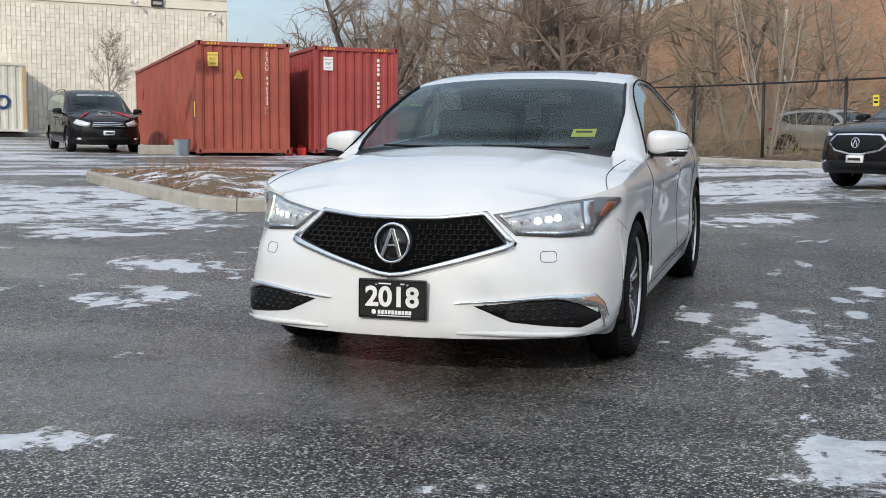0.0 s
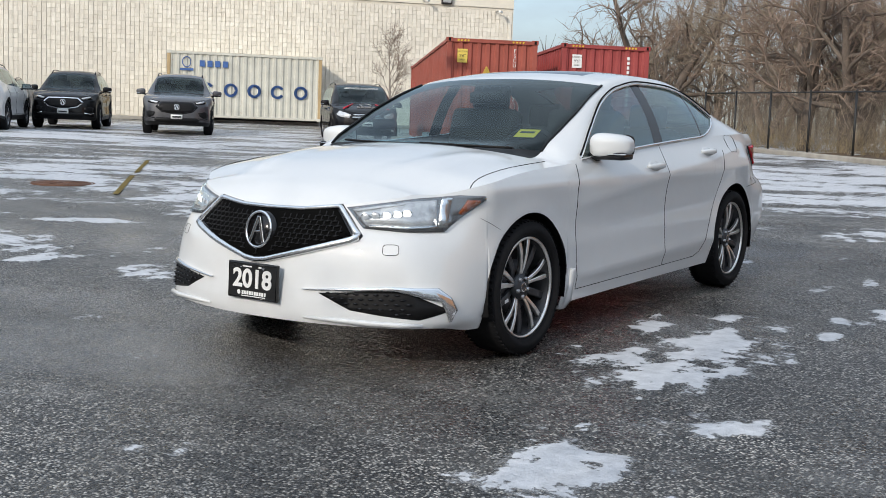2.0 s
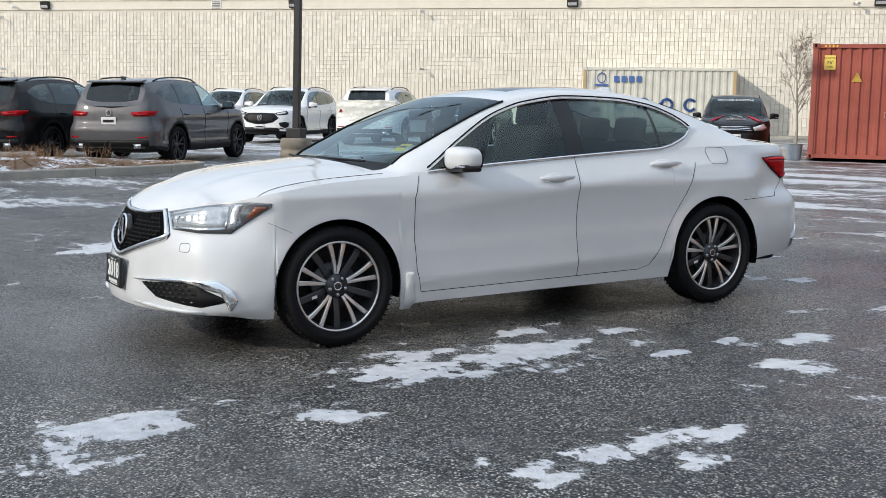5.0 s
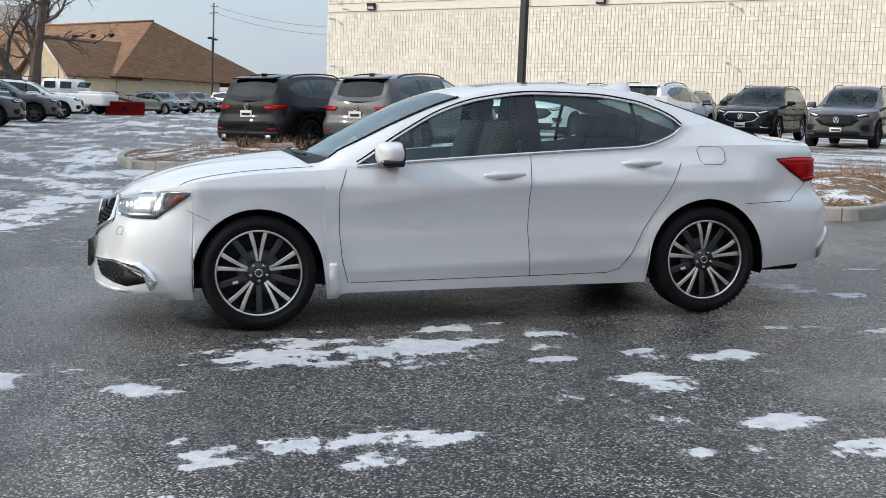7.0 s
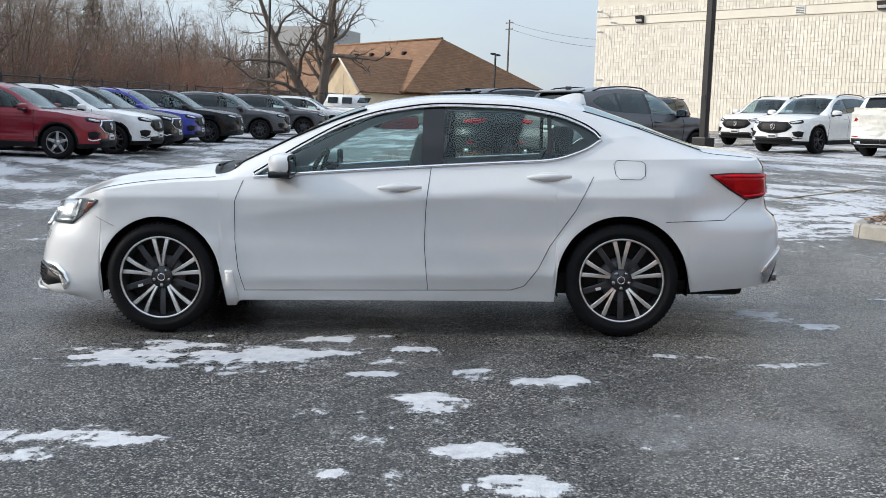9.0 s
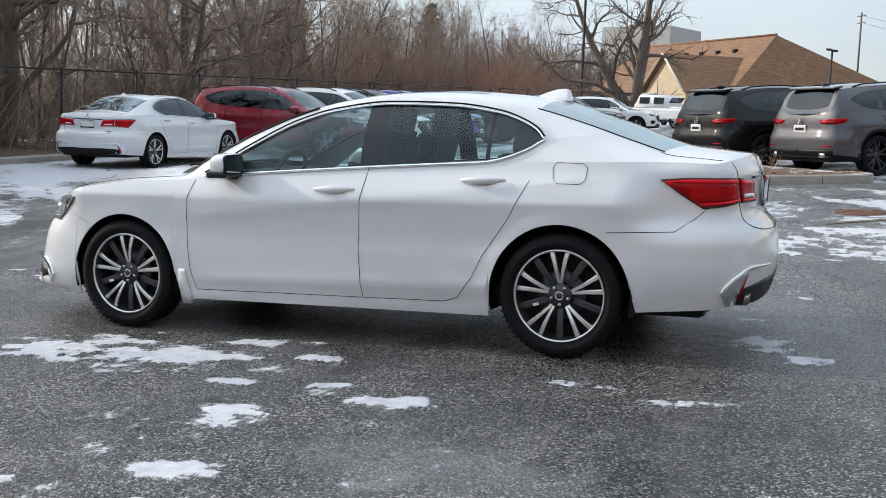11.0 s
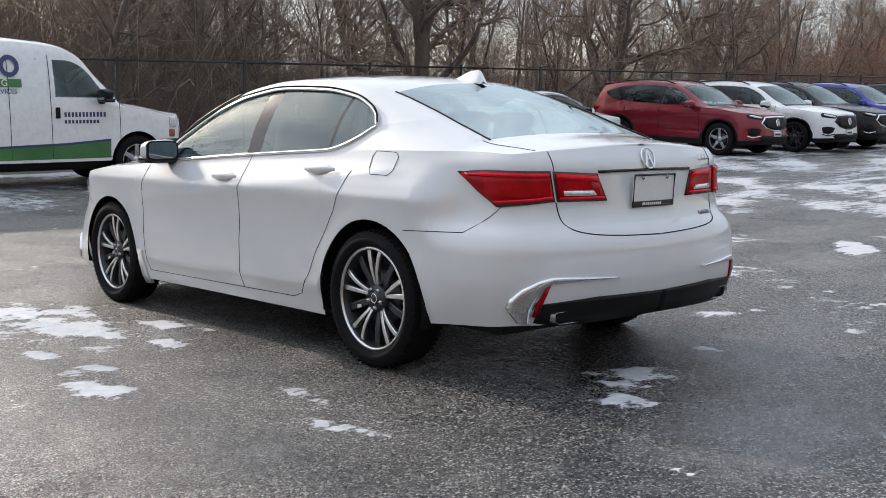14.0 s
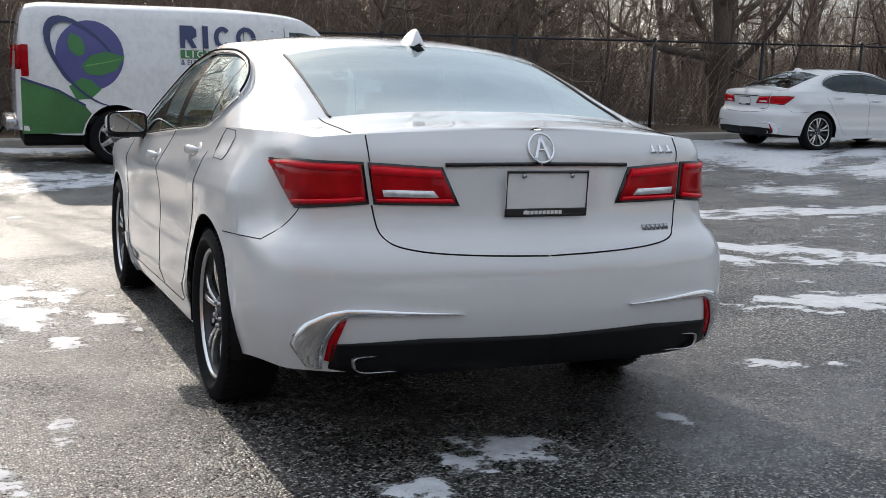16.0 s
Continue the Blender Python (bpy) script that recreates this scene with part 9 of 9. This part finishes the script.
# ---- shingled house far off ----
def shingle_material():
    n = Nodes("brown_shingles")
    v = n.coords()
    br = n.node("ShaderNodeTexBrick")
    for k, q in (("Color1", (.20, .105, .055, 1)), ("Color2", (.30, .165, .085, 1)), ("Mortar", (.10, .055, .035, 1)), ("Scale", 1.0), ("Mortar Size", .012), ("Brick Width", .45), ("Row Height", .16)):
        br.inputs[k].default_value = q
    tc = n.node("ShaderNodeTexCoord")
    sw = n.node("ShaderNodeSeparateXYZ")
    cb = n.node("ShaderNodeCombineXYZ")
    n.link(tc.outputs["Object"], sw.inputs[0])
    n.link(n.math("ADD", sw.outputs[0], sw.outputs[1]), cb.inputs[0])
    n.link(sw.outputs[2], cb.inputs[1])
    n.link(cb.outputs[0], br.inputs["Vector"])
    a = n.noise(v, .5, 5, .6)
    n.set(color=n.blend(n.ramp(a, ((.35, 0.0), (.7, .5))), br.outputs["Color"], (.16, .085, .05)), rough=.9, normal=n.bump(br.outputs["Fac"], .5, .02))
    return n.m


SHINGLE = shingle_material()
STUCCO = plain("cream_stucco", (.62, .50, .34), .9, 0, .1, 1.5, .004)
TAUPE = plain("taupe_siding", (.22, .17, .13), .85, 0, .1, 2)
hx, hy = Vector((-.77, -.64, 0)), Vector((-.64, .77, 0))
hm = Matrix((hx, hy, Vector((0, 0, 1)))).transposed().to_4x4()
hm.translation = Vector((-97, -7.5, 0))
house = thing("shingled_house", hm, "low house with a large brown shingled hip roof and cream walls", "house")
HL, HW, EAVE, RIDGE, BACK = 20.0, 13.0, 4.6, 9.9, 20.0


def slab(pts, thick=.16):
    bm = bmesh.new()
    bm.faces.new([bm.verts.new(p) for p in pts])
    bmesh.ops.recalc_face_normals(bm, faces=bm.faces[:])
    bm.normal_update()
    if bm.faces[:][0].normal.z < 0:
        bmesh.ops.reverse_faces(bm, faces=bm.faces[:])
    bmesh.ops.solidify(bm, geom=bm.faces[:], thickness=thick)
    return bm


part("wall", bm_box(HL - 1, HW - 1, EAVE, (HL / 2, HW / 2, EAVE / 2 - .1)), STUCCO, house, "cream stucco wall")
E0 = EAVE - .2
ra, rb = (3.2, HW / 2, RIDGE), (HL + 9, HW / 2, RIDGE)
part("roof_slope", slab([(-.5, -.5, E0), (HL + 9, -.5, E0), rb, ra]), SHINGLE, house, "brown shingled slope")
part("roof_slope", slab([(-.5, BACK, E0), (HL + 9, BACK, E0), rb, ra]), SHINGLE, house)
part("roof_slope", slab([(-.5, -.5, E0), (-.5, BACK, E0), ra]), SHINGLE, house)
part("ridge_cap", bm_tube([Vector(ra) + Vector((0, 0, .05)), Vector(rb) + Vector((0, 0, .05))], .12, 6), SHINGLE, house)
# gabled wing towards the lot
gx0, gx1, gy0, gr = .6, 7.8, -4.5, 7.7
gm_ = (gx0 + gx1) / 2
wing = bmesh.new()
fr = [wing.verts.new(p) for p in ((gx0, gy0, -.1), (gx1, gy0, -.1), (gx1, gy0, E0), (gm_, gy0, gr - .15), (gx0, gy0, E0))]
bk = [wing.verts.new((v.co.x, 3.0, v.co.z)) for v in fr]
wing.faces.new(fr)
wing.faces.new(bk[::-1])
for k in range(5):
    wing.faces.new((fr[k], bk[k], bk[(k + 1) % 5], fr[(k + 1) % 5]))
bmesh.ops.recalc_face_normals(wing, faces=wing.faces[:])
part("gable_wall", wing, STUCCO, house, "cream gable wall")
for sx_, xe in ((gx0 - .5, -1), (gx1 + .5, 1)):
    part("roof_slope", slab([(sx_, gy0 - .5, E0 - .2), (sx_, 3.0, E0 - .2), (gm_, 4.6, gr), (gm_, gy0 - .5, gr)]), SHINGLE, house)
    part("barge_board", bm_tube([(sx_, gy0 - .52, E0 - .25), (gm_, gy0 - .52, gr - .05)], .12, 4), BAND, house)
part("side_wing", bm_box(9, 3.0, E0 - .5, (13.5, -1.6, (E0 - .5) / 2)), TAUPE, house, "taupe sided lean-to")
for u, w in ((9.5, 1.2), (12, 1.2), (15.5, 1.5)):
    wn_ = part("window", bm_box(w, .10, 1.3, (u, -3.14, 2.3), .02), SIGN_WHITE, house)
    part("pane", bm_box(w - .2, .03, 1.1, (u, -3.20, 2.3)), GLASS_DARK, wn_)
for u in (7, 10, 13, 16, 19):
    f = .72
    part("roof_vent", bm_box(.4, .4, .35, (u, mix(-.5, HW / 2, f), mix(E0, RIDGE, f) + .12), .05), BLACK, house)
part("skylight", bm_box(1.7, 1.1, .12, (12.5, mix(-.5, HW / 2, .42), mix(E0, RIDGE, .42) + .10), .03, 2, Matrix.Rotation(math.atan2(RIDGE - E0, HW / 2 + .5), 4, "X")), SIGN_WHITE, house, "white skylight")
part("flue", bm_tube([(14.6, 1.0, 5.3), (14.6, 1.0, 6.6)], .14, 8), SATIN, house)
for k, (u, w, h) in enumerate(((3.0, 1.4, 1.7), (5.4, 1.3, 1.2), (7.4, 1.0, 1.1), (9.0, .8, .8))):
    ac = thing("air_conditioner", hm @ Matrix.Translation((u, -6.6, 0)), "grey rooftop style air conditioning box beside the house", "air conditioner", "air conditioners")
    z0 = G(-97, -10) + .2
    part("casing", bm_box(w, 1.1, h, (0, 0, z0 + h / 2 + .4), .04), SATIN if k % 2 else SIGN_WHITE, ac)
    part("stand", bm_box(w, 1.0, .6, (0, 0, z0 + .1)), GREY_TRIM, ac)
    for j in range(4):
        part("grille_slat", bm_box(w * .8, .02, h * .08, (0, -.56, z0 + .55 + h * .2 * j)), BLACK, ac)
fw = thing("low_fence", hm @ Matrix.Translation((0, -9, G(-97, -12))), "low brown board fence before the house", "fence")
for k in range(26):
    part("board", bm_box(.92, .05, 1.5, (-1.5 + .95 * k, 0, .75), .01), TAUPE, fw)

# ---- far poles, wires and blocks ----
def utility_pole(x, y, tall, label):
    p = thing("utility_pole", pose(x, y, G(x, y), 0, 0, 30), label, "pole")
    part("shaft", bm_tube([(0, 0, -.3), (0, 0, tall)], [.19, .12], 8), BARK, p)
    for z in (tall - .5, tall - 1.5):
        part("cross_arm", bm_box(2.2, .1, .12, (0, 0, z)), BARK, p)
        for q in (-1, -.5, .5, 1):
            part("insulator", bm_lathe([(0, .05), (.12, .04), (.16, .001)], 6, "z", (q, 0, z + .06)), SATIN, p)
    return p


POLES = ((-120.0, 22.0, 9.5), (-170.0, 2.0, 15.0))
for x, y, h in POLES:
    utility_pole(x, y, h, "tall wooden utility pole with cross arms far off")
for z in (.0, -1.0):
    a, b = Vector((-120, 22, G(-120, 22) + 9.1 + z)), Vector((-170, 2, G(-170, 2) + 14.6 + z))
    for a, b in ((a, b), (a, a + Vector((60, 45, 2)))):
        pts = [a.lerp(b, k / 12) - Vector((0, 0, 1.2 * 4 * (k / 12) * (1 - k / 12))) for k in range(13)]
        wr = part("overhead_wire", bm_tube(pts, .022, 3), BLACK_METAL, None)
        tagged(wr, "thin overhead wire between utility poles", "wire")
CONCRETE_PALE = plain("pale_concrete_wall", (.42, .40, .37), .9, 0, .1, .4)
tower = thing("apartment_block", pose(-209, -36, 0, 0, 0, 75), "pale far apartment block above the woods", "building")
part("wall", bm_box(14, 14, 19, (0, 0, 9.5)), CONCRETE_PALE, tower)
for fl in range(5):
    for c in range(4):
        part("window", bm_box(1.8, .1, 1.5, (-4.65 + 3.1 * c, 7.02, 4 + 2.8 * fl)), GLASS_DARK, tower)
# ---- loose things by the containers ----
RED_PLASTIC = plain("red_plastic", (.55, .02, .015), .35, 0, .08)


def petrol_can(x, y, turn):
    p = thing("petrol_can", pose(x, y, G(x, y), 0, 0, turn) @ Matrix.Scale(.72, 4), "red plastic petrol can standing by the containers", "petrol can", "petrol cans")
    part("can", smooth_all(bm_box(.36, .20, .30, (0, 0, .15), .04, 3)), RED_PLASTIC, p)
    part("grip", bm_tube([(-.12, 0, .29), (-.10, 0, .37), (.06, 0, .38), (.10, 0, .30)], .018, 6), RED_PLASTIC, p)
    part("spout", bm_tube([(.13, 0, .28), (.17, 0, .38)], [.03, .018], 8), SIGN_BLACK, p, "black spout")


petrol_can(-11.86, 21.86, 50)
petrol_can(-11.60, 22.14, 40)
crate = thing("concrete_block", pose(-14.6, 19.9, G(-14.6, 19.9), 0, 0, 40), "pale concrete kerb block beside the container", "block")
part("block", bm_box(1.1, .45, .26, (0, 0, .13), .03, 2), CONC, crate)
bkt = thing("grey_bin", pose(-13.85, 19.75, G(-13.85, 19.75), 0, 0, 30), "small grey plastic bin at the container's foot", "bin")
bq = bmesh.new()
bmesh.ops.create_cone(bq, cap_ends=True, segments=20, radius1=.17, radius2=.22, depth=.42, matrix=Matrix.Translation((0, 0, .21)))
part("tub", bq, plain("blue_grey_plastic", (.25, .29, .32), .5), bkt)
part("rim", bm_tube([(.22 * math.cos(a), .22 * math.sin(a), .42) for a in np.linspace(0, 6.283, 21)[:-1]], .012, 5, closed=True), GREY_TRIM, bkt)
for k, (x, y) in enumerate(((-17.0, 24.6), (-16.3, 25.3))):
    st_ = thing("tyre_stack", pose(x, y, G(x, y)), "stack of worn black tyres behind the minivan", "tyres", "tyre stacks")
    for j in range(5):
        part("tyre", bm_lathe([(.02, .20), (0, .26), (.03, .33), (.11, .345), (.19, .33), (.22, .26), (.20, .20)], 24, "z", (0.02 * (j % 2), 0, .225 * j)), RUBBER, st_)
DUMP = plain("dark_green_steel", (.03, .04, .038), .6, .3, .25, 3)
du_ = thing("dumpster", pose(-14.3, 36.9, G(-14.3, 36.9), 0, 0, 25) @ Matrix.Diagonal((1.0, 1.1, 1.1, 1)), "dark steel dumpster with a brown panel and green board", "dumpster")
db = bmesh.new()
bmesh.ops.create_cube(db, size=1, matrix=Matrix.Translation((0, 0, .72)) @ Matrix.Diagonal((1.9, 1.5, 1.15, 1)))
for v in db.verts:
    if v.co.z < .5:
        v.co.y *= .8
bmesh.ops.bevel(db, geom=db.edges[:], offset=.02, segments=1, affect="EDGES")
part("hopper", db, DUMP, du_)
part("lid", bm_box(1.94, 1.55, .06, (0, 0, 1.36), .02, 2, Matrix.Rotation(.08, 4, "X")), BLACK, du_, "black plastic lid")
part("lid_board", bm_box(1.1, .5, .04, (.35, -.1, 1.44), .01, 2, Matrix.Rotation(.06, 4, "Y")), plain("lime_board", (.20, .42, .06), .6), du_, "bright green board on the lid")
part("front_panel", bm_box(1.1, .04, .75, (0, -.745, .8), .01), plain("brown_panel", (.11, .075, .055), .7), du_, "brown ribbed panel")
for q in (-1, 1):
    part("lift_pocket", bm_box(.10, .9, .16, (q * 1.0, 0, .85), .01), DUMP, du_)
    for w in (-.5, .5):
        part("caster", bm_lathe([(-.03, .09), (.03, .09), (.03, .001)], 12, "x", (q * .75, w, .09)), RUBBER, du_)
YELLOW_LINE = plain("worn_yellow_paint", (.30, .22, .06), .8, 0, .5, 14, .002)
for a, b in (((-7.04, 3.85), (-9.1, 5.8)), ((-9.5, 6.2), (-11.57, 8.17))):
    bm = bmesh.new()
    a, b = Vector((*a, 0)), Vector((*b, 0))
    t = (b - a).normalized()
    o = Vector((-t.y, t.x, 0)) * .035
    prev = None
    for k in range(13):
        p = a.lerp(b, k / 12)
        row = [bm.verts.new((q.x, q.y, G(q.x, q.y) + .012)) for q in (p - o, p + o)]
        if prev:
            bm.faces.new((prev[0], prev[1], row[1], row[0]))
        prev = row
    bmesh.ops.solidify(bm, geom=bm.faces[:], thickness=.004)
    ln = part("parking_line", bm, YELLOW_LINE, None)
    tagged(ln, "worn yellow parking line on the asphalt", "line", "parking lines", "structure")
cover = thing("manhole_cover", pose(-8.63, 4.29, G(-8.63, 4.29) + .006, 1.5, 1.1, 20), "rust-brown round iron manhole cover set in the asphalt", "manhole cover")
IRON = plain("rusted_cast_iron", (.13, .065, .04), .75, .3, .4, 18, .004)
part("frame", bm_lathe([(-.03, .40), (.006, .40), (.008, .37), (.002, .36)], 32, "z"), IRON, cover)
part("lid", bm_lathe([(.0, .355), (.007, .35), (.007, .001)], 32, "z"), IRON, cover)
for a in np.linspace(0, math.pi, 5)[:-1]:
    part("rib", bm_box(.62, .03, .008, (0, 0, .009), .002, 1, Matrix.Rotation(a, 4, "Z")), IRON, cover)
pw = part("pavement", bm_box(S_R - S_L, 2.0, .12, ((S_L + S_R) / 2, -1.0, .06)), CONC, None)
pw.matrix_world = wall.matrix_world
for v in pw.data.vertices:
    p = pw.matrix_world @ v.co
    v.co.z += G(p.x, p.y) + .02
tagged(pw, "concrete walk along the foot of the block wall", "pavement", kind="structure")
